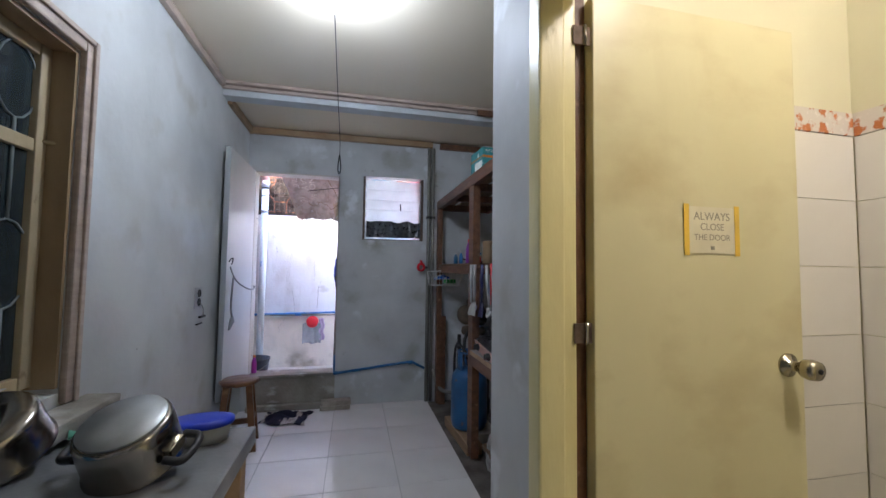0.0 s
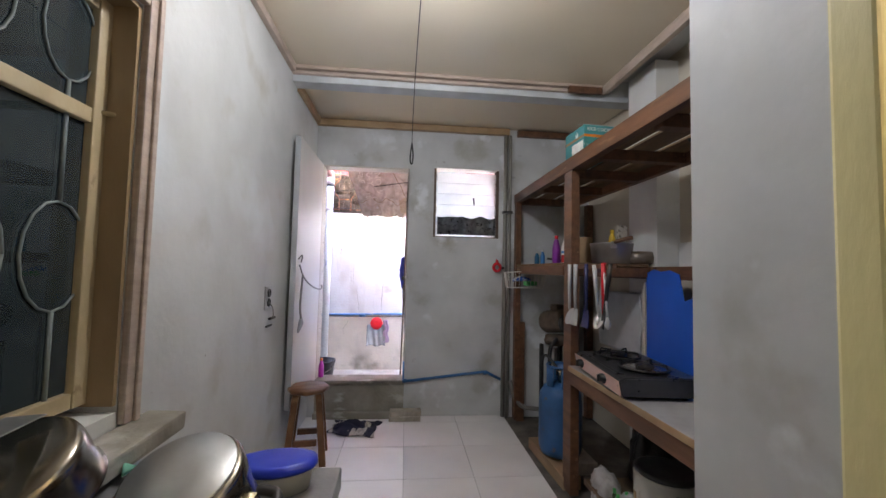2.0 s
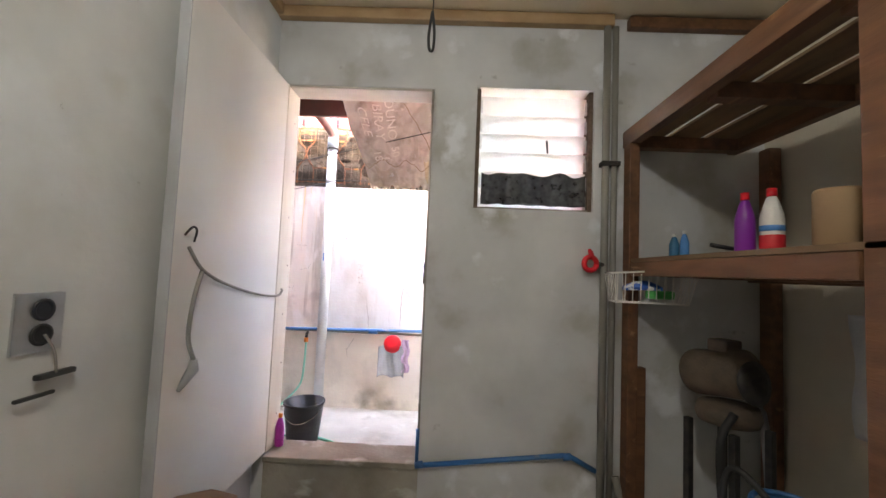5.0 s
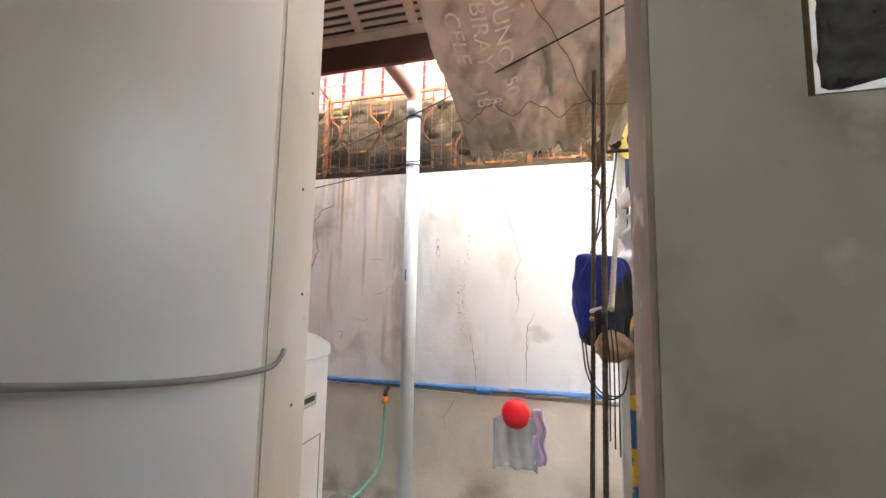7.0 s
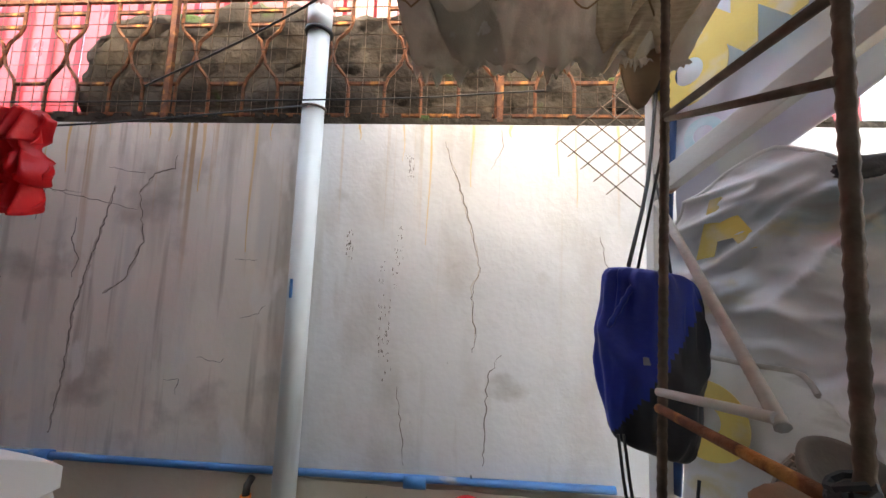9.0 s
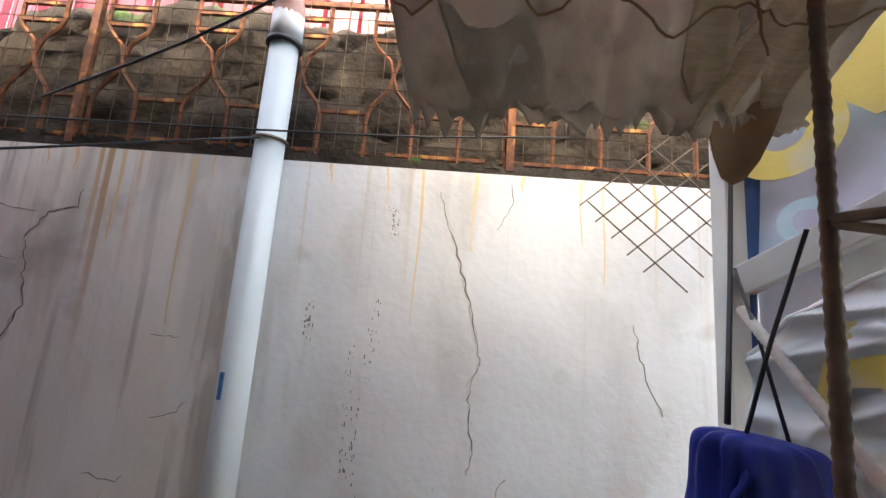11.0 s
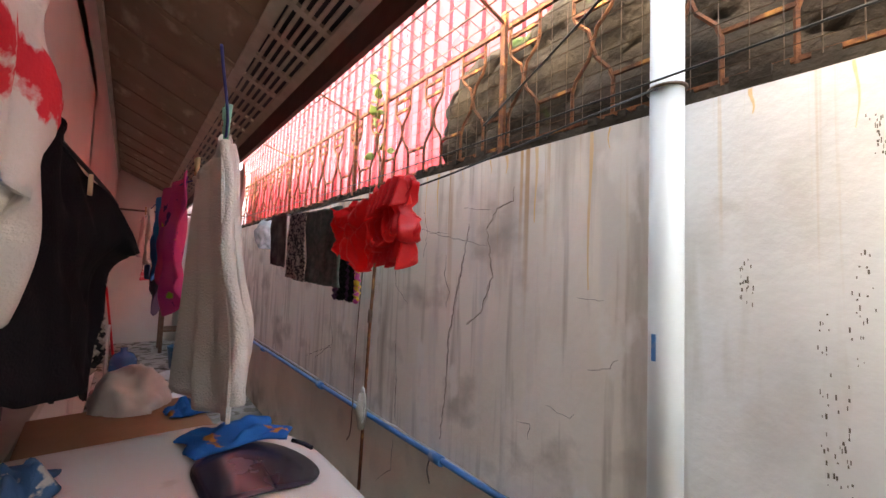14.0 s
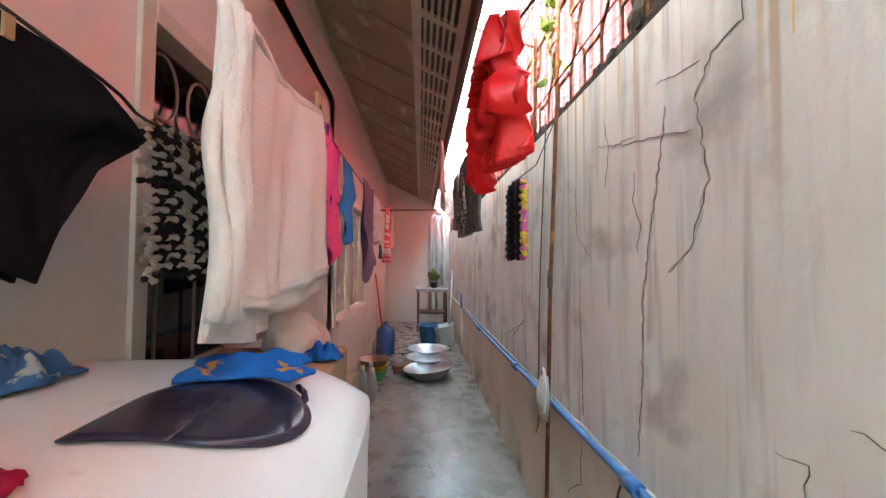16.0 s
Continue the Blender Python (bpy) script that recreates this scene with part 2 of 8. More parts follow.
def smooth_path(pts, n=6):
    """Catmull-Rom points through pts."""
    p = [Vector(q) for q in pts]
    if len(p) < 3:
        return p
    p = [p[0] * 2 - p[1]] + p + [p[-1] * 2 - p[-2]]
    out = []
    for i in range(1, len(p) - 2):
        for k in range(n):
            t = k / n
            a, b, c, d = p[i - 1:i + 3]
            out.append(0.5 * ((2 * b) + (c - a) * t + (2 * a - 5 * b + 4 * c - d) * t * t + (3 * b - a - 3 * c + d) * t ** 3))
    return out + [p[-2]]


def tube(pts, r, seg=8, bm=None, smooth=0, radii=None):
    bm = bm or bmesh.new()
    p = smooth_path(pts, smooth) if smooth else [Vector(q) for q in pts]
    rings = []
    side = None
    for i, q in enumerate(p):
        d = (p[min(i + 1, len(p) - 1)] - p[max(i - 1, 0)]).normalized()
        if side is None:
            side = d.orthogonal().normalized()
        side = (side - d * side.dot(d)).normalized()
        up = d.cross(side)
        rr = radii[i] if radii else r
        rings.append([bm.verts.new(q + rr * (math.cos(2 * math.pi * k / seg) * side + math.sin(2 * math.pi * k / seg) * up)) for k in range(seg)])
    for a, b in zip(rings, rings[1:]):
        for k in range(seg):
            f = bm.faces.new((a[k], a[(k + 1) % seg], b[(k + 1) % seg], b[k]))
            f.smooth = seg > 5
    bm.faces.new(rings[0][::-1])
    bm.faces.new(rings[-1])
    return bm


def lathe(profile, seg=28, bm=None, at=(0, 0, 0), tilt=None, squash=1.0):
    """Turn (radius, height) pairs about z; tilt: a matrix laid on them."""
    bm = bm or bmesh.new()
    rings = []
    for r, z in profile:
        ring = []
        for k in range(seg):
            v = Vector((r * math.cos(2 * math.pi * k / seg), squash * r * math.sin(2 * math.pi * k / seg), z))
            if tilt:
                v = tilt @ v
            ring.append(bm.verts.new(v + Vector(at)))
        rings.append(ring)
    for a, b in zip(rings, rings[1:]):
        for k in range(seg):
            f = bm.faces.new((a[k], a[(k + 1) % seg], b[(k + 1) % seg], b[k]))
            f.smooth = True
    bm.faces.new(rings[0][::-1])
    bm.faces.new(rings[-1])
    return bm


def sheet(nx, ny, fn, thick=0.004, bm=None):
    """A closed thin cloth: fn(u, v) gives its place; thick is laid along its normals."""
    bm = bm or bmesh.new()
    P = [[Vector(fn(i / nx, j / ny)) for i in range(nx + 1)] for j in range(ny + 1)]
    T, B = [], []
    for j in range(ny + 1):
        tr, br = [], []
        for i in range(nx + 1):
            du = P[j][min(i + 1, nx)] - P[j][max(i - 1, 0)]
            dv = P[min(j + 1, ny)][i] - P[max(j - 1, 0)][i]
            n = du.cross(dv)
            n = n.normalized() if n.length > 1e-9 else Vector((0, 0, 1))
            tr.append(bm.verts.new(P[j][i] + n * thick / 2))
            br.append(bm.verts.new(P[j][i] - n * thick / 2))
        T.append(tr)
        B.append(br)
    for j in range(ny):
        for i in range(nx):
            f = bm.faces.new((T[j][i], T[j][i + 1], T[j + 1][i + 1], T[j + 1][i]))
            f.smooth = True
            f = bm.faces.new((B[j][i], B[j + 1][i], B[j + 1][i + 1], B[j][i + 1]))
            f.smooth = True
    for i in range(nx):
        bm.faces.new((T[0][i + 1], T[0][i], B[0][i], B[0][i + 1]))
        bm.faces.new((T[ny][i], T[ny][i + 1], B[ny][i + 1], B[ny][i]))
    for j in range(ny):
        bm.faces.new((T[j][0], T[j + 1][0], B[j + 1][0], B[j][0]))
        bm.faces.new((T[j + 1][nx], T[j][nx], B[j][nx], B[j + 1][nx]))
    return bm


def mesh_of(name, bm, material):
    me = bpy.data.meshes.new(name)
    bmesh.ops.recalc_face_normals(bm, faces=bm.faces)
    bm.to_mesh(me)
    bm.free()
    me.materials.append(material)
    return me


def part(name, bm, material, parent=None, label=""):
    ob = new(name, mesh_of(name, bm, material))
    ob.parent = parent
    return tagged(ob, label) if label else ob


def solo(name, bm, material, label, category, at=(0, 0, 0), rz=0, group="", kind=""):
    ob = new(name, mesh_of(name, bm, material))
    ob.matrix_basis = pose(*at, 0, 0, rz)
    return tagged(ob, label, category, group, kind)


def thing(name, at, label, category, rz=0, group="", kind="", rx=0, ry=0):
    ob = new(name)
    ob.empty_display_size = 0.1
    ob.matrix_basis = pose(*at, rx, ry, rz)
    return tagged(ob, label, category, group, kind)


def setting(name, bm, material, label, category):
    return solo(name, bm, material, label, category, kind="structure")


def wall_x(x0, x1, y0, y1, z0, z1, holes=()):
    """A wall whose length runs along y, with openings (y0, y1, z0, z1) in order of y."""
    bm = bmesh.new()
    a = y0
    for h0, h1, g0, g1 in holes:
        add_box(bm, x0, x1, a, h0, z0, z1)
        if g0 > z0:
            add_box(bm, x0, x1, h0, h1, z0, g0)
        if g1 < z1:
            add_box(bm, x0, x1, h0, h1, g1, z1)
        a = h1
    return add_box(bm, x0, x1, a, y1, z0, z1)


def wall_y(x0, x1, y0, y1, z0, z1, holes=()):
    bm = bmesh.new()
    a = x0
    for h0, h1, g0, g1 in holes:
        add_box(bm, a, h0, y0, y1, z0, z1)
        if g0 > z0:
            add_box(bm, h0, h1, y0, y1, z0, g0)
        if g1 < z1:
            add_box(bm, h0, h1, y0, y1, g1, z1)
        a = h1
    return add_box(bm, a, x1, y0, y1, z0, z1)


def shaped(outline, y0, y1):
    """A prism: an outline in x, z from y0 to y1."""
    bm = bmesh.new()
    a = [bm.verts.new((x, y0, z)) for x, z in outline]
    b = [bm.verts.new((x, y1, z)) for x, z in outline]
    bm.faces.new(a[::-1])
    bm.faces.new(b)
    for i in range(len(a)):
        j = (i + 1) % len(a)
        bm.faces.new((a[i], a[j], b[j], b[i]))
    return bm


# ---- kitchen: floor, walls, ceiling ----
LW, BW, BO, FW = -1.02, 4.08, 4.23, 5.70   # left wall, back wall in and out, fence face
DX0, DX1, DZ0, DZ1 = -0.955, -0.155, 0.33, 2.305
WX0, WX1, WZ0, WZ1 = 0.08, 0.715, 1.66, 2.325

setting("floor", box(LW - 0.15, 0.78, -1.4, BW, -0.12, -0.006), GROUT, "grey grouted bed under white floor tiles", "floor")
setting("floor_under_shelf", box(0.78, 1.62, 1.17, BW, -0.12, -0.02), ROUGHFLOOR, "rough dark bare concrete floor strip", "floor")
setting("wall_left", wall_x(LW - 0.15, LW, -1.4, BW, -0.12, 2.95, [(0.2, 1.69, 0.9, 2.16)]), PLASTER, "stained grey-white painted plaster wall", "wall")
setting("wall_back", wall_y(LW - 0.15, 1.8, BW, BO, -0.12, 3.4, [(DX0, DX1, DZ0 - 0.03, DZ1), (WX0, WX1, WZ0, WZ1)]), BACKPLASTER,
        "patched grey plaster wall with doorway and window", "wall")
setting("wall_right", wall_x(1.62, 1.77, 1.17, BW, -0.12, 2.95), BEIGE, "beige painted wall above the stove", "wall")
setting("wall_right_band", box(1.612, 1.62, 1.174, 2.80, 1.40, 1.56), WHITEWALL, "white unpainted band along the beige wall", "wall")
setting("column", box(1.46, 1.62, 2.80, 3.12, -0.02, 2.79), WHITEWALL, "white painted column beside the stove", "column")
setting("wall_bath", box(0.43, 1.77, 0.90, 1.174, -0.12, 2.95), BACKPLASTER, "grey plaster wall end beside the bathroom door", "wall")
setting("wall_bath_head", box(0.43, 0.55, -0.2, 0.90, 2.12, 2.95), PLASTER, "grey plaster wall over the bathroom door", "wall")
setting("wall_bath_side", box(0.43, 0.55, -1.4, 0.08, -0.12, 2.95), PLASTER, "grey plaster wall of the passage", "wall")
setting("wall_behind", box(LW - 0.15, 0.43, -1.55, -1.4, -0.12, 2.95), PLASTER, "plain grey plaster wall behind", "wall")
setting("ceiling", box(LW, 1.34, -1.4, 3.25, 2.79, 2.9), CEIL, "glossy cream painted plywood ceiling", "ceiling")
setting("ceiling_rear", box(LW, 1.62, 3.37, BW, 2.73, 2.9), CEIL, "lower cream plywood ceiling", "ceiling")
setting("ceiling_nook", box(1.34, 1.62, 1.17, 3.25, 2.86, 2.95), WHITEWALL, "white ceiling strip over the shelf", "ceiling")
setting("beam", box(LW, 1.62, 3.25, 3.37, 2.69, 2.9), BEAMP, "pale grey-blue painted ceiling beam", "beam")
for nm, y, w, z in (("trim_beam", 3.25, 0.05, 2.765), ("trim_beam_low", 3.25, 0.028, 2.735)):
    setting(nm, box(LW, 1.34, y - w, y, z, z + 0.025, 0.004), TRIMW, "worn pinkish wood moulding", "trim")
setting("trim_rear", box(LW, 0.8, BW - 0.05, BW, 2.665, 2.728, 0.008), TANWOOD, "tan wood cornice over the door wall", "trim")
setting("trim_left", box(LW, LW + 0.035, -1.4, 3.2, 2.735, 2.788, 0.006), TRIMW, "worn pinkish wood cornice", "trim")
setting("trim_left_rear", box(LW, LW + 0.035, 3.372, BW - 0.052, 2.67, 2.728, 0.006), TANWOOD, "tan wood cornice", "trim")
setting("trim_right", box(1.30, 1.34, 1.18, 3.2, 2.72, 2.788, 0.006), TRIMW, "worn wood cornice", "trim")
setting("trim_joist", box(0.88, 1.6, BW - 0.05, BW - 0.002, 2.66, 2.72, 0.005), DARKWOOD, "dark bare joist end on the wall", "trim")
setting("trim_joist_short", box(1.02, 1.28, 3.17, 3.20, 2.71, 2.76, 0.004), DARKWOOD, "dark bare wood patch on the beam", "trim")

# door sill and steps
setting("door_sill", box(DX0 - 0.0, DX1, BW - 0.03, BO + 0.03, DZ0 - 0.03, DZ0, 0.006), STEPC, "worn concrete doorway sill", "sill")
setting("step_face", box(DX0, DX1, BW - 0.012, BW - 0.001, 0.0, DZ0 - 0.035), STEPC, "dirty concrete step face under the sill", "step")
setting("step_lip", box(DX0, DX1 - 0.02, BW - 0.07, BW - 0.012, 0.0, 0.055, 0.008), STEPC, "low concrete lip at the foot of the step", "step")

# bathroom shell
setting("floor_bath", box(0.55, 1.77, -1.4, 0.90, -0.12, 0.0), BATHPAINT, "pale bathroom floor", "floor")
setting("wall_bath_east", box(1.53, 1.77, -1.4, 0.90, 0.0, 2.7), BATHPAINT, "pale yellow bathroom wall over tiles", "wall")
setting("wall_bath_south", box(0.55, 1.53, -1.55, -1.4, 0.0, 2.7), BATHPAINT, "pale yellow bathroom wall", "wall")
setting("wall_bath_north", box(0.55, 1.53, 0.892, 0.898, 0.0, 2.7), BATHPAINT, "pale yellow bathroom wall behind the door", "wall")
setting("ceiling_bath", box(0.43, 1.77, -1.4, 0.90, 2.7, 2.8), WHITEWALL, "white bathroom ceiling", "ceiling")

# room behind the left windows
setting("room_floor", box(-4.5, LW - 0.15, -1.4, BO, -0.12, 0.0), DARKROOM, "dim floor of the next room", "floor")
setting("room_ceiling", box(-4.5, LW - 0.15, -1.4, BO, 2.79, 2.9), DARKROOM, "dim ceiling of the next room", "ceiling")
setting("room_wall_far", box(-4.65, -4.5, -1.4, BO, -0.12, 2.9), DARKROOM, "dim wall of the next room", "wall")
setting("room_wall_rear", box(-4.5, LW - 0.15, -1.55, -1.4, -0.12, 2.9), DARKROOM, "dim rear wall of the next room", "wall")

# ---- yard and alley: structure ----
AX = -10.2
setting("ground", box(-60, 60, 4.2, 60, -0.3, -0.02), WETFLOOR, "dark damp concrete ground", "ground")
setting("alley_floor", box(AX, -1.5, BO, 6.0, -0.02, 0.015), WETFLOOR, "damp stained concrete alley floor", "floor")
setting("yard_floor", box(-1.5, 4.0, BO, 6.0, -0.02, 0.015), YARDFLOOR, "worn concrete floor of the yard, coloured paler for its daylight", "floor")
setting("wall_house", wall_y(AX, LW - 0.15, 4.08, BO, 0.0, 3.5, [(-6.7, -4.7, 0.78, 2.1), (-3.4, -2.17, 0.95, 2.15)]), PINKWALL,
        "faded pink painted exterior house wall", "wall")
setting("wall_alley_end", box(AX - 0.15, AX, 3.0, 7.0, 0.0, 3.6), PINKWALL, "pale painted wall closing the alley", "wall")
setting("fence_wall_old", box(AX, -1.18, FW, FW + 0.15, 0.70, 2.08), OLDFENCE, "dirty streaked old white concrete fence wall with cracks", "wall")
setting("fence_wall", box(-1.18, 4.0, FW, FW + 0.15, 0.70, 2.08), FENCE, "white painted concrete fence wall with rust streaks and cracks", "wall")
setting("fence_base", box(AX, 4.0, FW - 0.012, FW + 0.15, 0.0, 0.70), LOWFENCE, "bare stained render at the foot of the fence", "wall")
setting("fence_cap", box(AX, 4.0, FW + 0.005, FW + 0.16, 2.08, 2.11), BLOCK, "rough grey mortar cap on the fence", "wall")
setting("wall_yard_end", box(4.0, 4.15, 3.0, 7.0, 0.0, 3.0), FENCE, "plain white wall closing the yard", "wall")


def slab(pts, x0, x1):
    """A prism along x from an outline in y, z."""
    bm = bmesh.new()
    a = [bm.verts.new((x0, y, z)) for y, z in pts]
    b = [bm.verts.new((x1, y, z)) for y, z in pts]
    bm.faces.new(a[::-1])
    bm.faces.new(b)
    for i in range(len(a)):
        j = (i + 1) % len(a)
        bm.faces.new((a[i], a[j], b[j], b[i]))
    return bm


EX = -0.85   # the eave stops over the door
setting("soffit", slab([(BO - 0.03, 3.30), (5.02, 2.91), (5.02, 2.93), (BO - 0.03, 3.32)], AX, EX), SOFFIT, "stained brown plywood soffit under the eave", "soffit")
# Edge carried out to y 4.7 to cut skylight on the fence.
setting("roof_main", slab([(4.7, 3.11), (4.7, 3.14), (0.0, 5.2), (0.0, 5.17)], EX, 2.0), FASCIA, "dark red metal roof over the kitchen", "roof")
# Unseen slab, added only to hold skylight off the right end of the yard.
setting("roof_yard", slab([(5.34, 2.86), (5.34, 2.89), (4.7, 3.14), (4.7, 3.11)], 0.62, 4.0), FASCIA, "unseen dark slab added to cut skylight at the end of the yard", "roof")
setting("roof", slab([(5.34, 2.83), (5.34, 2.86), (0.0, 5.2), (0.0, 5.17)], AX, EX), FASCIA, "dark red metal roof over the eave", "roof")
setting("fascia", box(AX, EX, 5.30, 5.33, 2.62, 2.83), FASCIA, "dark maroon wooden fascia board", "fascia")
setting("house_wall_upper", box(AX, 1.8, 4.08, 4.2, 3.5, 3.8), PINKWALL, "pink upper wall under the roof", "wall")
setting("roof_gable", shaped([(1.78, 2.95), (1.8, 2.95), (1.8, 4.2), (1.78, 4.2)], 0.0, 4.08), PINKWALL, "plain gable wall under the roof", "wall")

# ---- more materials ----
STEEL = mat("brushed_steel", (0.46, 0.43, 0.38), (0.36, 0.33, 0.29), 0.2, metal=1.0, scale=6, fine=150, bump=0.02)
ALU = mat("dull_aluminium", (0.60, 0.61, 0.62), (0.50, 0.51, 0.52), 0.38, metal=0.9, scale=12, bump=0.03)
OLDPOT = mat("used_pot_metal", (0.36, 0.30, 0.25), (0.26, 0.21, 0.17), 0.4, metal=0.7, scale=7, bump=0.06)
COPPER = mat("warm_steel_front", (0.86, 0.56, 0.46), (0.80, 0.53, 0.44), 0.3, metal=0.25, scale=4, bump=0.02)
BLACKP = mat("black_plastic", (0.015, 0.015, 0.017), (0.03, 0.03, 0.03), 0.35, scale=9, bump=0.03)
IRON = mat("black_iron", (0.02, 0.02, 0.022), (0.05, 0.045, 0.04), 0.5, metal=0.4, scale=20, bump=0.1)
BLUEP = mat("blue_plastic", (0.01, 0.04, 0.50), (0.01, 0.03, 0.42), 0.35, scale=5, bump=0.02)
TEALP = mat("teal_blue_plastic", (0.01, 0.13, 0.25), (0.01, 0.10, 0.20), 0.4, scale=5, bump=0.03)
BLUEBOARD = mat("blue_corrugated_board", (0.004, 0.10, 0.56), (0.004, 0.085, 0.48), 0.4, scale=3, stretch=(1, 1, 1), bump=0.04)
TANKBLUE = mat("blue_tank_paint", (0.02, 0.12, 0.30), (0.015, 0.08, 0.20), 0.4, scale=6, bump=0.05, layers=(((0.12, 0.09, 0.07), 14, (1, 1, 1), 0.66, 0.76),))
CLEARP = mat("cloudy_clear_plastic", (0.55, 0.56, 0.50), (0.48, 0.49, 0.44), 0.3, scale=4, bump=0.02, alpha=0.75)
FOGP = mat("thin_clear_bag", (0.62, 0.66, 0.70), (0.52, 0.56, 0.60), 0.2, scale=14, bump=0.3, alpha=0.55)
WHITEP = mat("white_plastic", (0.72, 0.71, 0.67), (0.66, 0.65, 0.60), 0.3, scale=4, bump=0.01)
CREAMP = mat("aged_cream_plastic", (0.56, 0.53, 0.46), (0.48, 0.45, 0.38), 0.35, scale=5, bump=0.02)
GREYP = mat("grey_plastic", (0.30, 0.31, 0.32), rough=0.45, scale=8)
PURPLEP = mat("purple_plastic", (0.22, 0.02, 0.30), (0.18, 0.02, 0.25), 0.35, scale=6, bump=0.01)
REDP = mat("red_plastic", (0.70, 0.01, 0.02), (0.58, 0.01, 0.02), 0.35, scale=5, bump=0.02)
GREENP = mat("green_plastic", (0.05, 0.42, 0.10), (0.04, 0.34, 0.08), 0.4, scale=6)
MINTP = mat("mint_green_plastic", (0.20, 0.55, 0.40), (0.16, 0.46, 0.34), 0.4, scale=8)
YELP = mat("yellow_plastic", (0.70, 0.45, 0.03), rough=0.4, scale=6)
ORANGEP = mat("orange_plastic", (0.80, 0.22, 0.02), rough=0.4, scale=6)
PAPER = mat("aged_paper", (0.70, 0.64, 0.44), (0.62, 0.56, 0.38), 0.8, scale=12)
INK = mat("faint_pencil_ink", (0.34, 0.30, 0.22), rough=0.8, scale=60, lo=0.4, hi=0.5)
TAPE = mat("yellow_tape", (0.80, 0.52, 0.05), rough=0.4, scale=20)
BRASS = mat("tarnished_nickel", (0.50, 0.45, 0.34), (0.40, 0.36, 0.27), 0.2, metal=1.0, scale=10, bump=0.01)
BRICKC = mat("pale_brick", (0.50, 0.44, 0.37), (0.36, 0.31, 0.26), 0.85, scale=14, bump=0.4, vary=0.1)
CORD = mat("grey_cable", (0.25, 0.24, 0.22), rough=0.5, scale=10)
BLACKCORD = mat("black_cord", (0.015, 0.015, 0.015), rough=0.6, scale=10)
CARDTEAL = mat("printed_teal_card", (0.04, 0.26, 0.27), (0.03, 0.20, 0.21), 0.5, scale=6, layers=(((0.66, 0.70, 0.66), 7, (1, 1, 1), 0.60, 0.64),))
CARDBROWN = mat("brown_cardboard", (0.34, 0.22, 0.12), (0.28, 0.18, 0.10), 0.8, scale=6, bump=0.1)
PRINTW = mat("white_print", (0.75, 0.75, 0.70), rough=0.6, scale=20)
PRINTR = mat("red_print", (0.65, 0.02, 0.03), rough=0.5, scale=20)
PRINTB = mat("blue_print", (0.05, 0.25, 0.60), rough=0.5, scale=20)
PUMPC = mat("dusty_pump_casting", (0.13, 0.09, 0.06), (0.07, 0.05, 0.035), 0.8, scale=10, bump=0.3)
BULBM = mat("lit_bulb_glass", (0.9, 0.95, 1.0), rough=0.3, scale=5, bump=0.0, emit=((0.8, 0.92, 1.0), 5.2))
COUNTERW = mat("grey_white_counter", (0.46, 0.45, 0.43), (0.36, 0.35, 0.33), 0.4, scale=5, bump=0.05, layers=(((0.22, 0.19, 0.16), 8, (1, 1, 1), 0.68, 0.8),))
RAGM = mat("dark_navy_rag", (0.02, 0.02, 0.035), (0.03, 0.03, 0.05), 0.95, scale=9, fine=250, bump=0.3, layers=(((0.42, 0.38, 0.34), 7, (2, 0.6, 1), 0.56, 0.59),))


def glass_material(name, tint, gloss):
    m = bpy.data.materials.new(name)
    m.use_nodes = True
    N, L = m.node_tree.nodes, m.node_tree.links
    N.remove(N["Principled BSDF"])
    tr = N.new("ShaderNodeBsdfTransparent")
    tr.inputs[0].default_value = (*tint, 1)
    gl = N.new("ShaderNodeBsdfGlossy")
    gl.inputs["Roughness"].default_value = gloss
    fr = N.new("ShaderNodeFresnel")
    fr.inputs[0].default_value = 1.6
    mx = N.new("ShaderNodeMixShader")
    L.new(fr.outputs[0], mx.inputs[0])
    L.new(tr.outputs[0], mx.inputs[1])
    L.new(gl.outputs[0], mx.inputs[2])
    L.new(mx.outputs[0], N["Material Output"].inputs[0])
    return m


def veiled_glass(name, tint, veil, share):
    """Clear tinted glass with a sharp reflection; a grey diffuse film paints its haze."""
    m = glass_material(name, tint, 0.02)
    N, L = m.node_tree.nodes, m.node_tree.links
    clear = next(n for n in N if n.bl_idname == "ShaderNodeBsdfTransparent")
    mirror = next(n for n in N if n.bl_idname == "ShaderNodeMixShader")
    film = N.new("ShaderNodeBsdfDiffuse")
    film.inputs[0].default_value = (*veil, 1)
    mx = N.new("ShaderNodeMixShader")
    mx.inputs[0].default_value = share
    L.new(clear.outputs[0], mx.inputs[1])
    L.new(film.outputs[0], mx.inputs[2])
    L.new(mx.outputs[0], mirror.inputs[1])
    return m


# The film's grey stands in for the faint light on and behind the panes.
WINGLASS = veiled_glass("veiled_grey_window_glass", (0.80, 0.84, 0.84), (0.07, 0.095, 0.105), 0.45)
PANE = glass_material("smoky_window_glass", (0.30, 0.36, 0.36), 0.04)


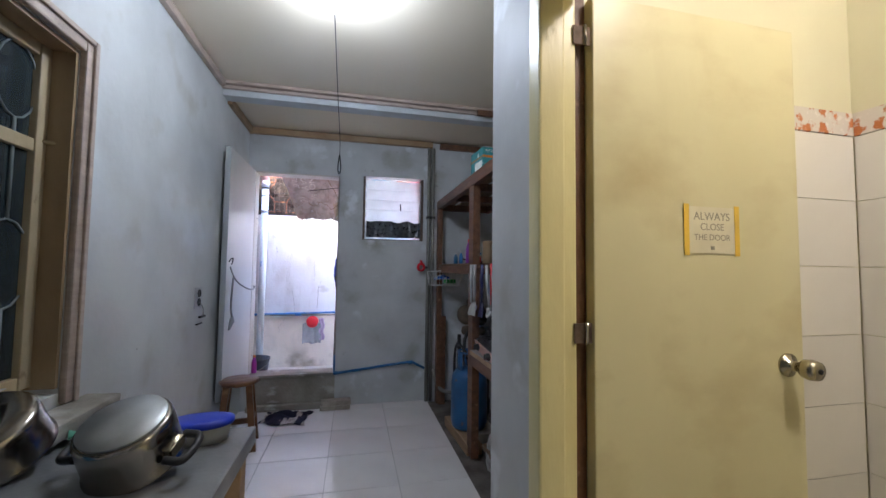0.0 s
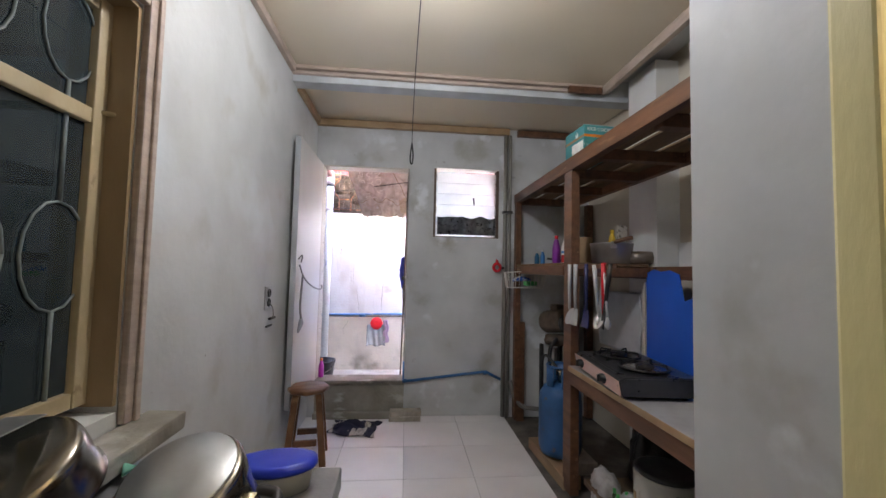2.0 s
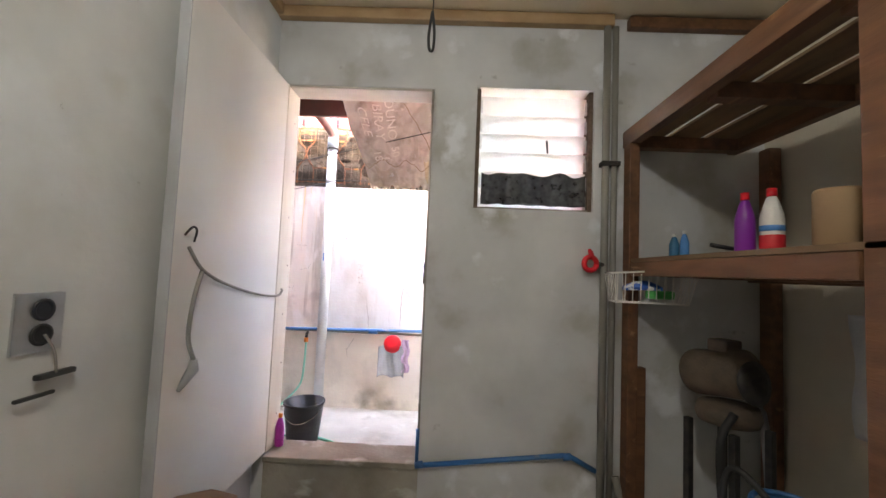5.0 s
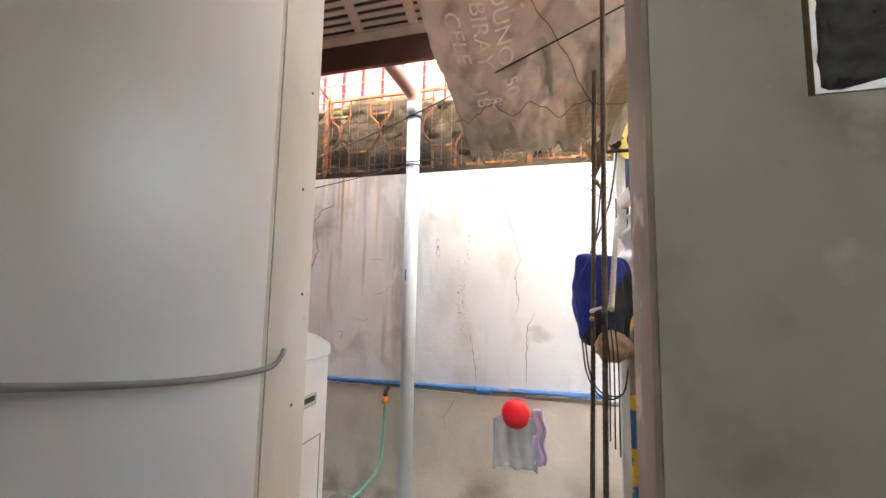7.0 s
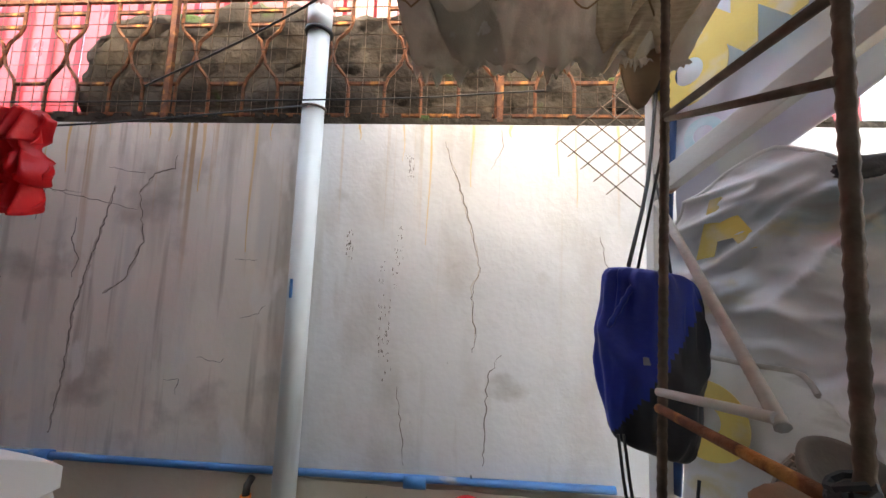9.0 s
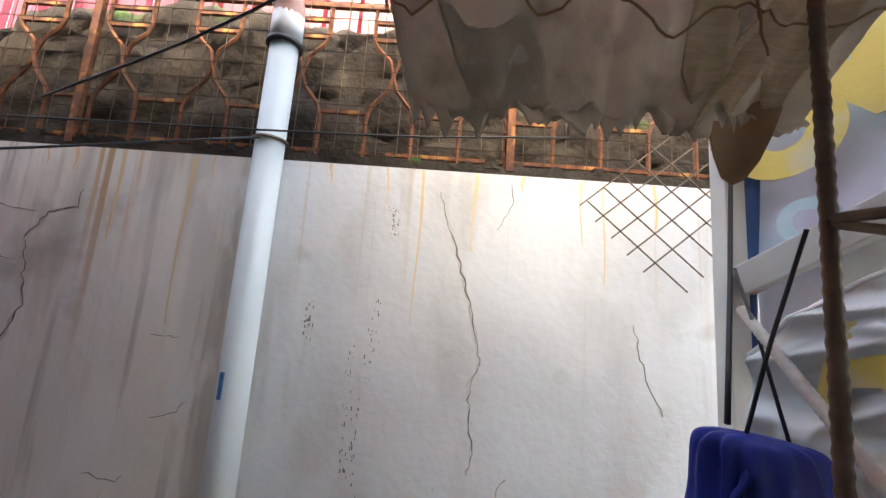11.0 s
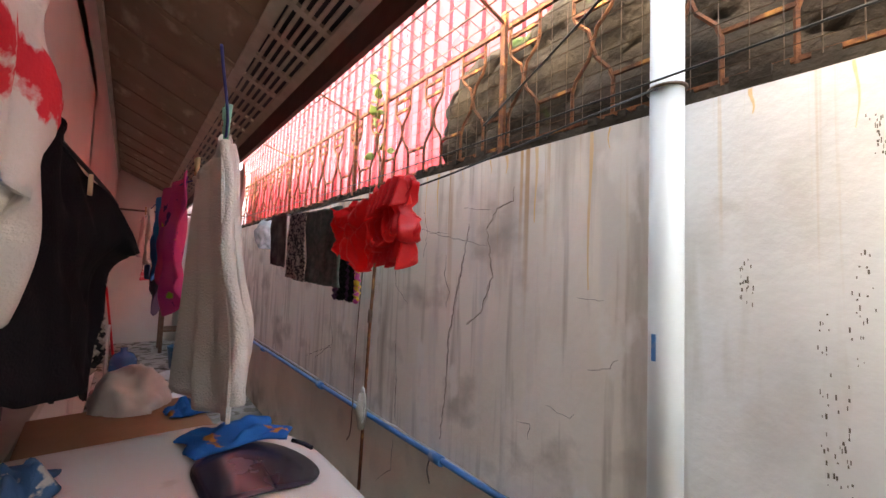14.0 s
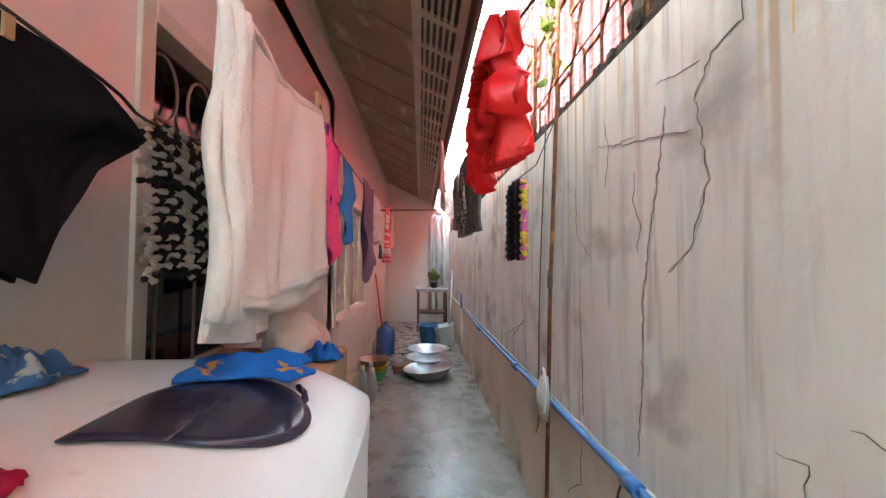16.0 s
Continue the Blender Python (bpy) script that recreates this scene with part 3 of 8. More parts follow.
def text_mesh(body, size, material, name, parent, m, extrude=0.0006, bold=0.0):
    """Raised lettering in the built-in font, turned into a mesh."""
    cu = bpy.data.curves.new(name, 'FONT')
    cu.body, cu.size, cu.extrude, cu.offset = body, size, extrude, bold
    cu.align_x, cu.align_y = 'CENTER', 'CENTER'
    tmp = bpy.data.objects.new(name, cu)
    scene.collection.objects.link(tmp)
    me = bpy.data.meshes.new_from_object(tmp.evaluated_get(bpy.context.evaluated_depsgraph_get()))
    bpy.data.objects.remove(tmp)
    me.materials.clear()
    me.materials.append(material)
    me.transform(m)
    ob = new(name, me)
    ob.parent = parent
    return ob


# ---- bathroom door and frame ----
door_frame = thing("door_frame_1", (0, 0, 0), "yellow painted wooden door frame with scuffs", "door frame", kind="structure")
part("jamb", box(0.424, 0.492, 0.838, 0.898, 0.0, 2.12, 0.006), YELFRAME, door_frame)
# Dark strip that paints the shade of the gap between stop and door leaf.
part("rebate", box(0.538, 0.576, 0.886, 0.8895, 0.0, 2.1), DARKWOOD, door_frame, "dark strip for the shade in the door gap")
part("door_stop", box(0.498, 0.536, 0.862, 0.894, 0.0, 2.12, 0.005), YELFRAME, door_frame)
part("jamb", box(0.424, 0.548, 0.02, 0.08, 0.0, 2.12, 0.006), YELFRAME, door_frame)
part("head", box(0.424, 0.548, 0.085, 0.835, 2.06, 2.12, 0.006), YELFRAME, door_frame)
bath_door = thing("bathroom_door", (0.578, 0.87, 0.01), "open yellow painted flush bathroom door with stains", "door")
part("leaf", box(0.0, 0.66, -0.018, 0.018, 0.0, 2.06, 0.004), YELLOW, bath_door)
for hz in (0.25, 1.20, 1.95):
    hg = part("hinge", box(-0.052, -0.004, -0.014, -0.010, hz - 0.024, hz + 0.024, 0.001), REBAR, bath_door, "painted steel butt hinge")
    part("pin", tube([(-0.02, -0.016, hz - 0.027), (-0.02, -0.016, hz + 0.027)], 0.005), STEEL, hg)
knob = part("door_knob", lathe([(0.032, 0.0), (0.032, 0.006), (0.014, 0.012), (0.013, 0.034), (0.024, 0.042), (0.028, 0.06), (0.024, 0.076), (0.008, 0.08)],
                               tilt=Matrix.Rotation(radians(90), 3, 'X'), at=(0.60, -0.018, 1.10)), BRASS, bath_door, "round nickel door knob")
part("keyhole", lathe([(0.007, 0), (0.007, 0.002), (0.003, 0.003)], 12, tilt=Matrix.Rotation(radians(90), 3, 'X'), at=(0.60, -0.098, 1.10)), IRON, knob)
note = thing("paper_note", (0.932, 0.8505, 1.475), "handwritten paper note taped on the yellow door", "note")
part("sheet", box(-0.078, 0.078, -0.0012, 0.0, -0.062, 0.062), PAPER, note)
for tx in (-0.082, 0.082):
    part("tape_strip", box(tx - 0.008, tx + 0.008, -0.0022, -0.0013, -0.068, 0.068), TAPE, note)
for txt, z0, size in (("ALWAYS", 0.036, 0.030), ("CLOSE", 0.008, 0.026), ("THE DOOR", -0.020, 0.023)):
    text_mesh(txt, size, INK, "writing_line", note, pose(0.0, -0.0016, z0, 90, 0, 0), 0.0003)
part("writing_mark", box(-0.006, 0.006, -0.0024, -0.0014, -0.052, -0.042), INK, note)

# ---- left window ----
win = thing("window_1", (0, 0, 0), "wooden window with grey-veiled glass, curled grille and pinkish casing", "window", kind="structure")
GX = -1.12
for nm, b in (("casing", (LW, LW + 0.025, 1.69, 1.748, 0.86, 2.225)), ("casing", (LW, LW + 0.025, 0.13, 1.688, 2.162, 2.225)), ("casing", (LW, LW + 0.025, 0.125, 0.198, 0.86, 2.16))):
    part(nm, box(*b, 0.007), TRIMW, win, "worn pinkish moulding")
part("casing_bead", box(LW + 0.026, LW + 0.036, 1.722, 1.744, 0.86, 2.22, 0.004), TRIMW, win)
part("casing_bead", box(LW + 0.026, LW + 0.036, 0.13, 1.72, 2.2, 2.22, 0.004), TRIMW, win)
part("lining", box(LW - 0.148, LW - 0.002, 1.675, 1.689, 0.92, 2.15), REVEAL, win)
part("lining", box(LW - 0.148, LW - 0.002, 0.2, 1.674, 2.145, 2.159), REVEAL, win)
for y in (0.20, 0.665, 1.163, 1.628):
    part("mullion", box(GX - 0.02, GX + 0.025, y, y + 0.05, 0.93, 2.143, 0.004), FRAMEW, win, "flaking cream mullion")
for y in (0.252, 0.717, 1.215):
    w = 0.411
    for z in (0.93, 1.755, 2.10):
        part("rail", box(GX - 0.018, GX + 0.022, y, y + w, z, z + 0.045, 0.004), FRAMEW, win)
    part("pane", box(GX - 0.003, GX + 0.003, y, y + w, 0.977, 1.753), WINGLASS, win, "smoky glass pane")
    part("pane", box(GX - 0.003, GX + 0.003, y, y + w, 1.802, 2.098), WINGLASS, win, "smoky glass pane")
part("latch_stub", tube([(GX + 0.02, 1.66, 1.80), (GX + 0.075, 1.70, 1.80)], 0.008), FRAMEW, win)
g = bmesh.new()
# Grille sits before the panes; its dimness behind glass is in the colour.
GB = GX + 0.006
for yc in (0.34, 0.58, 0.82, 1.06, 1.32, 1.56):
    for zc, rz, ry in ((1.98, 0.13, 0.085), (1.36, 0.15, 0.10)):
        tube([(GB, yc + ry * math.cos(a / 16 * 2 * math.pi), zc + rz * math.sin(a / 16 * 2 * math.pi)) for a in range(17)], 0.004, 6, g)
    tube([(GB, yc, 0.9), (GB, yc, 1.21)], 0.006, 6, g)
    tube([(GB, yc, 1.51), (GB, yc, 1.85)], 0.006, 6, g)
part("grille", g, mat("dimmed_grille_iron", (0.17, 0.20, 0.195), (0.13, 0.155, 0.15), 0.5, scale=14), win, "curled iron grille darkened as if seen through the glass")
sillb = box(-1.018, -0.88, 1.0, 1.83, 0.80, 0.858, 0.012)
for v in sillb.verts:
    v.co += Vector((noise.noise(v.co * 9) * 0.012, noise.noise(v.co * 7) * 0.02, 0))
part("sill", sillb, STEPC, win, "chipped stone sill")

# ---- worktop table with pots ----
wt_ = thing("worktop_table", (-0.67, 1.0, 0), "grey concrete worktop on wooden legs against the wall", "worktop")
part("top", box(-0.34, 0.337, -0.9, 0.576, 0.72, 0.78, 0.006), SLAB, wt_)
part("leg", box(0.245, 0.315, 0.47, 0.54, 0.0, 0.72, 0.004), TANWOOD, wt_)
part("leg", box(0.245, 0.315, -0.86, -0.79, 0.0, 0.72, 0.004), TANWOOD, wt_)
part("leg", box(-0.33, -0.26, 0.47, 0.54, 0.0, 0.72, 0.004), TANWOOD, wt_)
part("leg", box(-0.33, -0.26, -0.86, -0.79, 0.0, 0.72, 0.004), TANWOOD, wt_)


def cooking_pot(at, rz, tiltx, r, h, label, flip):
    p = thing("cooking_pot", at, label, "pot", rz=rz, rx=tiltx)
    z = (lambda v: h - v) if flip else (lambda v: v)
    part("body", lathe([(r * 0.3, z(0.0)), (r * 0.90, z(0.0)), (r * 0.95, z(0.003)), (r * 0.985, z(0.012)), (r, z(0.045)), (r, z(h - 0.01)), (r + 0.006, z(h - 0.004)), (r + 0.006, z(h)), (r - 0.004, z(h)), (r - 0.006, z(0.03)), (r * 0.5, z(0.012))], 36), STEEL, p, "brownish polished steel")
    part("base_disc", lathe([(r * 0.88, z(-0.001)), (r * 0.885, z(-0.006)), (r * 0.87, z(-0.0075)), (r * 0.2, z(-0.007))], 36), ALU, p, "dull aluminium base disc")
    for s in (-1, 1):
        hd = part("handle", tube([(s * (r + 0.002), -0.045, z(h * 0.65)), (s * (r + 0.045), -0.042, z(h * 0.68)), (s * (r + 0.055), 0, z(h * 0.69)), (s * (r + 0.045), 0.042, z(h * 0.68)), (s * (r + 0.002), 0.045, z(h * 0.65))], 0.011, 8, smooth=5), BLACKP, p, "black plastic loop handle")
        part("bracket", box(s * r - 0.006, s * r + 0.014, -0.03, 0.03, z(h * 0.65) - 0.015, z(h * 0.65) + 0.015, 0.003), BRASS, hd)
    return p


cooking_pot((-0.578, 1.28, 0.823), -12, 24, 0.113, 0.128, "steel casserole drying upside down with black handles", True)
pan = thing("steel_saucepan", (-0.96, 1.36, 0.835), "shiny steel saucepan lying tilted on its rim", "pan", rz=20, rx=28, ry=-14)
part("body", lathe([(0.03, 0.118), (0.112, 0.118), (0.122, 0.108), (0.125, 0.09), (0.125, 0.004), (0.132, 0.0), (0.128, -0.003), (0.119, 0.004), (0.118, 0.10), (0.04, 0.112)], 36), STEEL, pan)
part("handle", tube([(-0.12, 0, 0.03), (-0.17, 0, 0.02), (-0.24, 0.0, 0.0)], 0.012, 8, smooth=4), BLACKP, pan, "long black handle")
tray = solo("metal_strip", box(-0.188, 0.188, -0.035, 0.035, 0.0, 0.003, 0.001), ALU, "plain dull aluminium strip resting on the saucepan", "strip", at=(-0.90, 1.30, 0.966), rz=58)
tray.matrix_basis = pose(-0.939, 1.187, 1.017, 0, 4.0, 105.4)
tub = thing("food_container", (-0.485, 1.47, 0.78), "clear plastic food container with a blue lid", "container", rz=6)
part("tub", lathe([(0.06, 0.0), (0.084, 0.002), (0.094, 0.05), (0.096, 0.055), (0.09, 0.055), (0.08, 0.006)], 36, squash=0.62), CLEARP, tub)
part("lid", lathe([(0.101, 0.055), (0.105, 0.06), (0.103, 0.074), (0.08, 0.078), (0.01, 0.077)], 36, squash=0.62), BLUEP, tub, "bright blue lid")
jug = thing("plastic_dipper", (-0.85, 0.97, 0.78), "teal blue plastic dipper standing upside down", "dipper", rz=-20)
part("body", lathe([(0.03, 0.168), (0.076, 0.168), (0.082, 0.162), (0.088, 0.012), (0.093, 0.0), (0.087, 0.0), (0.077, 0.145), (0.03, 0.155)], 30, squash=0.8), TEALP, jug)
part("handle", sheet(8, 3, lambda u, v: (0.09 + 0.15 * u, -0.02 + 0.04 * v, 0.035 - 0.02 * math.sin(3 * u) + 0.004 * math.cos(20 * u)), 0.007), TEALP, jug)
solo("sponge_cloth", sheet(12, 8, lambda u, v: (0.12 * u, 0.05 * v, 0.02 + 0.012 * math.sin(7 * u + 3 * v) + 0.01 * v), 0.006), MINTP, "crumpled mint green dish cloth", "cloth", at=(-0.87, 1.50, 0.785), rz=30)

# ---- yard door ----
yard_door = thing("door_1", (-0.965, BW - 0.01, DZ0 + 0.012), "open white painted flush door folded back to the wall", "door", kind="structure")
part("leaf", box(-0.02, 0.016, -0.79, -0.005, 0.0, 1.955, 0.003), DOORW, yard_door)
part("edge_strip", box(-0.021, 0.017, -0.797, -0.7905, 0.0, 1.955, 0.001), DOOREDGE, yard_door, "bare grey-blue leading edge")
part("hinge_strip", box(-0.016, 0.012, -0.0045, 0.0095, 0.0, 1.955, 0.001), CREAMP, yard_door)
door_frame2 = thing("door_frame_2", (0, 0, 0), "cream painted door lining with screws", "door frame", kind="structure")
part("lining", box(DX0 + 0.0005, DX0 + 0.004, BW + 0.002, BO + 0.004, DZ0 + 0.001, DZ1 - 0.001, 0.002), mat("worn_cream_lining", (0.60, 0.56, 0.50), (0.50, 0.46, 0.40), 0.45, scale=5, stretch=(1, 1, 0.4), layers=(((0.25, 0.2, 0.15), 22, (1, 1, 1), 0.70, 0.76),)), door_frame2)
part("lining", box(DX1 - 0.012, DX1 - 0.0005, BW + 0.002, BO + 0.004, DZ0 + 0.001, DZ1 - 0.001, 0.002), mat("scuffed_jamb", (0.42, 0.39, 0.35), (0.28, 0.26, 0.23), 0.7, scale=7, stretch=(1, 1, 0.5), bump=0.3, layers=(((0.62, 0.60, 0.57), 7, (1, 1, 1), 0.60, 0.66),)), door_frame2)
part("head_lining", box(DX0 + 0.005, DX1 - 0.013, BW + 0.002, BO + 0.004, DZ1 - 0.014, DZ1 - 0.001, 0.002), MATS["worn_cream_lining"], door_frame2)
for k in range(7):
    part("screw", lathe([(0.004, 0.0), (0.004, 0.001), (0.002, 0.0015)], 8, tilt=Matrix.Rotation(radians(90), 3, 'Y'), at=(DX0 + 0.004, BO - 0.05 + 0.02 * (k % 2), 0.5 + 0.27 * k)), IRON, door_frame2)
wire = thing("door_wire", (0, 0, 0), "grey cable hooked on the door with a plug end", "cable")
XL = -0.94
part("hook", tube([(XL - 0.008, 3.33, 1.40), (XL + 0.012, 3.34, 1.43), (XL + 0.014, 3.36, 1.42), (XL + 0.004, 3.365, 1.38)], 0.004, 6, smooth=5), IRON, wire)
part("cable", tube([(XL, 3.345, 1.36), (XL + 0.01, 3.42, 1.28), (XL + 0.006, 3.60, 1.22), (XL + 0.004, 3.85, 1.17), (XL + 0.004, 4.06, 1.15), (XL + 0.006, 4.11, 1.17), (XL - 0.004, 4.13, 1.18)], 0.006, 6, smooth=6), CORD, wire)
part("cable_tail", tube([(XL + 0.006, 3.42, 1.28), (XL + 0.012, 3.375, 1.18), (XL + 0.012, 3.36, 1.05), (XL + 0.012, 3.40, 0.96)], 0.008, 6, smooth=6), CORD, wire)
part("plug", tube([(XL + 0.012, 3.40, 0.965), (XL + 0.012, 3.40, 0.93), (XL + 0.012, 3.36, 0.90), (XL + 0.012, 3.33, 0.875)], 0.014, 8, radii=[0.012, 0.02, 0.014, 0.007]), GREYP, wire, "grey plug end")

# ---- outlet on the left wall ----
outlet = thing("wall_outlet", (LW, 2.94, 1.15), "grey metal double wall socket with a hanging plug", "socket")
part("plate", box(0.0, 0.008, -0.058, 0.058, -0.072, 0.072, 0.002), ALU, outlet)
for z in (0.03, -0.03):
    part("socket", lathe([(0.027, 0.0), (0.027, 0.004), (0.02, 0.005), (0.018, 0.001)], 20, tilt=Matrix.Rotation(radians(90), 3, 'Y'), at=(0.008, 0.005, z)), BLACKP, outlet)
part("plug_wire", tube([(0.012, 0.01, -0.03), (0.03, 0.02, -0.07), (0.03, 0.03, -0.125)], 0.003, 6, smooth=4), CORD, outlet)
part("plug_bar", box(0.012, 0.03, -0.01, 0.085, -0.137, -0.122, 0.005), BLACKP, outlet)
part("plug_bar", box(0.012, 0.024, -0.05, 0.04, -0.178, -0.168, 0.004), BLACKP, outlet)

# ---- stool, rag, bricks ----
stool = thing("wooden_stool", (-0.83, 3.30, 0.0), "worn dark wooden stool with an octagonal seat", "stool", rz=8)
part("seat", lathe([(0.05, 0.475), (0.138, 0.475), (0.143, 0.482), (0.143, 0.498), (0.136, 0.505), (0.05, 0.505)], 8), STOOLW, stool)
for sx in (-1, 1):
    for sy in (-1, 1):
        lg = bmesh.new()
        add_box(lg, -0.022, 0.022, -0.022, 0.022, 0.0, 0.474, 0.003)
        for v in lg.verts:
            k = 1 - v.co.z / 0.474
            v.co.x += sx * (0.075 + 0.045 * k)
            v.co.y += sy * (0.075 + 0.045 * k)
        part("leg", lg, STOOLW, stool)
for s in (-1, 1):
    part("stretcher", box(-0.075, 0.075, s * 0.104 - 0.012, s * 0.104 + 0.012, 0.13, 0.17, 0.003), STOOLW, stool)
    part("stretcher", box(s * 0.104 - 0.012, s * 0.104 + 0.012, -0.075, 0.075, 0.19, 0.23, 0.003), STOOLW, stool)


def ragf(u, v):
    q = Vector((u * 3.1, v * 3.3, 0.5))
    return (0.40 * (u - 0.5) + 0.05 * noise.noise(q), 0.26 * (v - 0.5) + 0.06 * noise.noise(q + Vector((5, 0, 0))),
            0.012 + 0.07 * max(0, 0.3 + noise.noise(q * 1.6)) * math.sin(math.pi * u) ** 0.5 * math.sin(math.pi * v) ** 0.5)


solo("floor_rag", sheet(36, 26, ragf, 0.005), RAGM, "crumpled navy and grey striped rag on the tiles", "rag", at=(-0.56, 3.80, 0.0), rz=-8)
br = solo("loose_brick", box(-0.14, 0.14, -0.05, 0.05, 0.0, 0.042, 0.005), BRICKC, "pale brick lying at the door step", "brick", at=(-0.14, 3.99, 0.0), group="bricks at the step")
copy_thing(br, pose(-0.135, 4.0, 0.042, 0, 0, 3))

# ---- window in the back wall ----
jal = thing("window_2", (0, 0, 0), "small louvre window with frosted glass blades and a dark rag below", "window", kind="structure")
part("frame", box(WX0, WX0 + 0.022, BW + 0.02, BW + 0.13, WZ0, WZ1, 0.002), REBAR, jal)
part("frame", box(WX1 - 0.022, WX1, BW + 0.02, BW + 0.13, WZ0, WZ1, 0.002), REBAR, jal)
part("sill", box(WX0 + 0.023, WX1 - 0.023, BW + 0.02, BW + 0.13, WZ0, WZ0 + 0.012), STEPC, jal)
for i in range(6):
    z = WZ0 + 0.06 + i * 0.105
    lv = box(WX0 + 0.026, WX1 - 0.026, -0.003, 0.003, -0.056, 0.056, 0.001)
    bmesh.ops.rotate(lv, verts=lv.verts, matrix=Matrix.Rotation(radians(22), 3, 'X'))
    bmesh.ops.translate(lv, verts=lv.verts, vec=(0, BW + 0.075, z))
    part("louvre", lv, LOUVRE, jal)
for x in (WX0 + 0.03, WX1 - 0.03):
    for i in range(6):
        z = WZ0 + 0.06 + i * 0.105
        part("clip", box(x - 0.006, x + 0.006, BW + 0.045, BW + 0.058, z - 0.04, z + 0.03, 0.001), ALU, jal)
part("lever", tube([(0.47, BW + 0.035, 2.05), (0.475, BW + 0.03, 1.98)], 0.006), IRON, jal)
solo("window_rag", sheet(30, 10, lambda u, v: (WX0 + 0.04 + 0.56 * u, BW + 0.035 + 0.012 * math.sin(30 * u) + 0.01 * noise.noise(Vector((9 * u, 5 * v, 0))), 1.69 + 0.17 * v + 0.02 * noise.noise(Vector((6 * u, 1, 2))) * v), 0.004),
     mat("sheer_black_net", (0.03, 0.03, 0.03), (0.07, 0.07, 0.07), 0.8, scale=30, alpha=0.85), "sheer black rag stuffed behind the louvres", "rag")

# ---- pipes by the corner ----
pipes = thing("corner_pipes", (0, 0, 0), "grey painted vertical conduit pipes in the corner", "pipe")
for x, r in ((0.765, 0.019), (0.81, 0.016)):
    part("pipe", tube([(x, 4.045, 0.0), (x, 4.045, 2.66)], r, 12), mat("grey_conduit", (0.26, 0.25, 0.22), (0.18, 0.17, 0.15), 0.5, scale=6, stretch=(1, 1, 0.4)) if "grey_conduit" not in MATS else MATS["grey_conduit"], pipes)
part("elbow", tube([(0.83, 4.03, 0.33), (0.86, 3.98, 0.20), (0.93, 3.95, 0.12), (1.10, 3.93, 0.10)], 0.02, 10, smooth=5), MATS["grey_conduit"], pipes)
part("bracket", box(0.74, 0.835, 4.02, 4.075, 1.9, 1.925, 0.003), IRON, pipes)
bp = thing("blue_wall_pipe", (0, 0, 0), "thin blue water pipe along the door wall", "pipe")
part("pipe", tube([(-0.16, 4.058, 0.32), (0.58, 4.058, 0.405), (0.62, 4.058, 0.40), (0.745, 4.058, 0.335)], 0.013, 10), BLUEPIPE, bp)
part("pipe", tube([(-0.163, 4.062, 0.31), (-0.163, 4.062, 0.50)], 0.009, 8), BLUEPIPE, bp)
for x, z in ((-0.15, 0.325), (0.6, 0.40)):
    part("coupling", tube([(x - 0.02, 4.058, z - 0.003), (x + 0.02, 4.058, z + 0.002)], 0.018, 10), BLUEPIPE, bp)
tapeh = thing("red_tape_roll", (0.69, 4.03, 1.385), "red plastic tape dispenser hanging from a pipe", "tape")
part("ring", tube([(0.032 * math.cos(a * math.pi / 8), 0, 0.035 * math.sin(a * math.pi / 8)) for a in range(17)], 0.014, 8), REDP, tapeh)
part("grip", tube([(0.01, 0, 0.03), (0.0, 0, 0.06), (-0.008, 0, 0.075)], 0.014, 8, radii=[0.014, 0.013, 0.006]), REDP, tapeh)
part("stem", tube([(0.03, 0, 0.0), (0.08, 0.01, -0.005)], 0.012, 8), IRON, tapeh)

# ---- pull cord and bulb ----
lamp = thing("bulb_lamp", (-0.12, 1.87, 2.79), "bare lit bulb in a ceiling holder", "lamp")
part("holder", lathe([(0.045, 0.0), (0.045, -0.012), (0.012, -0.022), (0.011, -0.08), (0.022, -0.085), (0.022, -0.115), (0.01, -0.116)], 20), WHITEP, lamp)
glob = part("bulb", lathe([(0.013, -0.118), (0.018, -0.13), (0.032, -0.155), (0.034, -0.175), (0.026, -0.198), (0.006, -0.206)], 20), BULBM, lamp, "glowing white bulb")
glob.visible_shadow = False
cordt = thing("lamp_string", (0, 0, 0), "black pull cord with a loop end hanging near the door", "cord")
part("cord", tube([(-0.125, 1.90, 2.69), (-0.14, 2.8, 2.62), (-0.145, 3.52, 2.50), (-0.145, 3.54, 2.34)], 0.0028, 5, smooth=4), BLACKCORD, cordt)
part("loop", tube([(-0.145, 3.54, 2.37), (-0.135, 3.54, 2.28), (-0.138, 3.54, 2.21), (-0.152, 3.54, 2.21), (-0.157, 3.54, 2.27), (-0.146, 3.54, 2.37)], 0.006, 6, smooth=5), BLACKCORD, cordt)
bathlamp = thing("bath_lamp", (1.05, 0.05, 2.7), "round ceiling lamp in the bathroom", "lamp")
part("base", lathe([(0.09, 0.0), (0.09, -0.02), (0.02, -0.022)], 24), WHITEP, bathlamp)
bd = part("dome", lathe([(0.085, -0.021), (0.08, -0.045), (0.05, -0.065), (0.01, -0.07)], 24), mat("lit_dome", (0.9, 0.85, 0.7), rough=0.4, scale=4, bump=0, emit=((1.0, 0.90, 0.74), 2.4)), bathlamp)
bd.visible_shadow = False
bl = bpy.data.lights.new("bath_light", 'POINT')
bl.energy, bl.shadow_soft_size, bl.color = 0.12, 0.08, (1.0, 0.94, 0.82)
new("bath_light", bl).location = (1.05, 0.05, 2.56)

# ---- wooden rack along the right wall ----
RX = 0.86
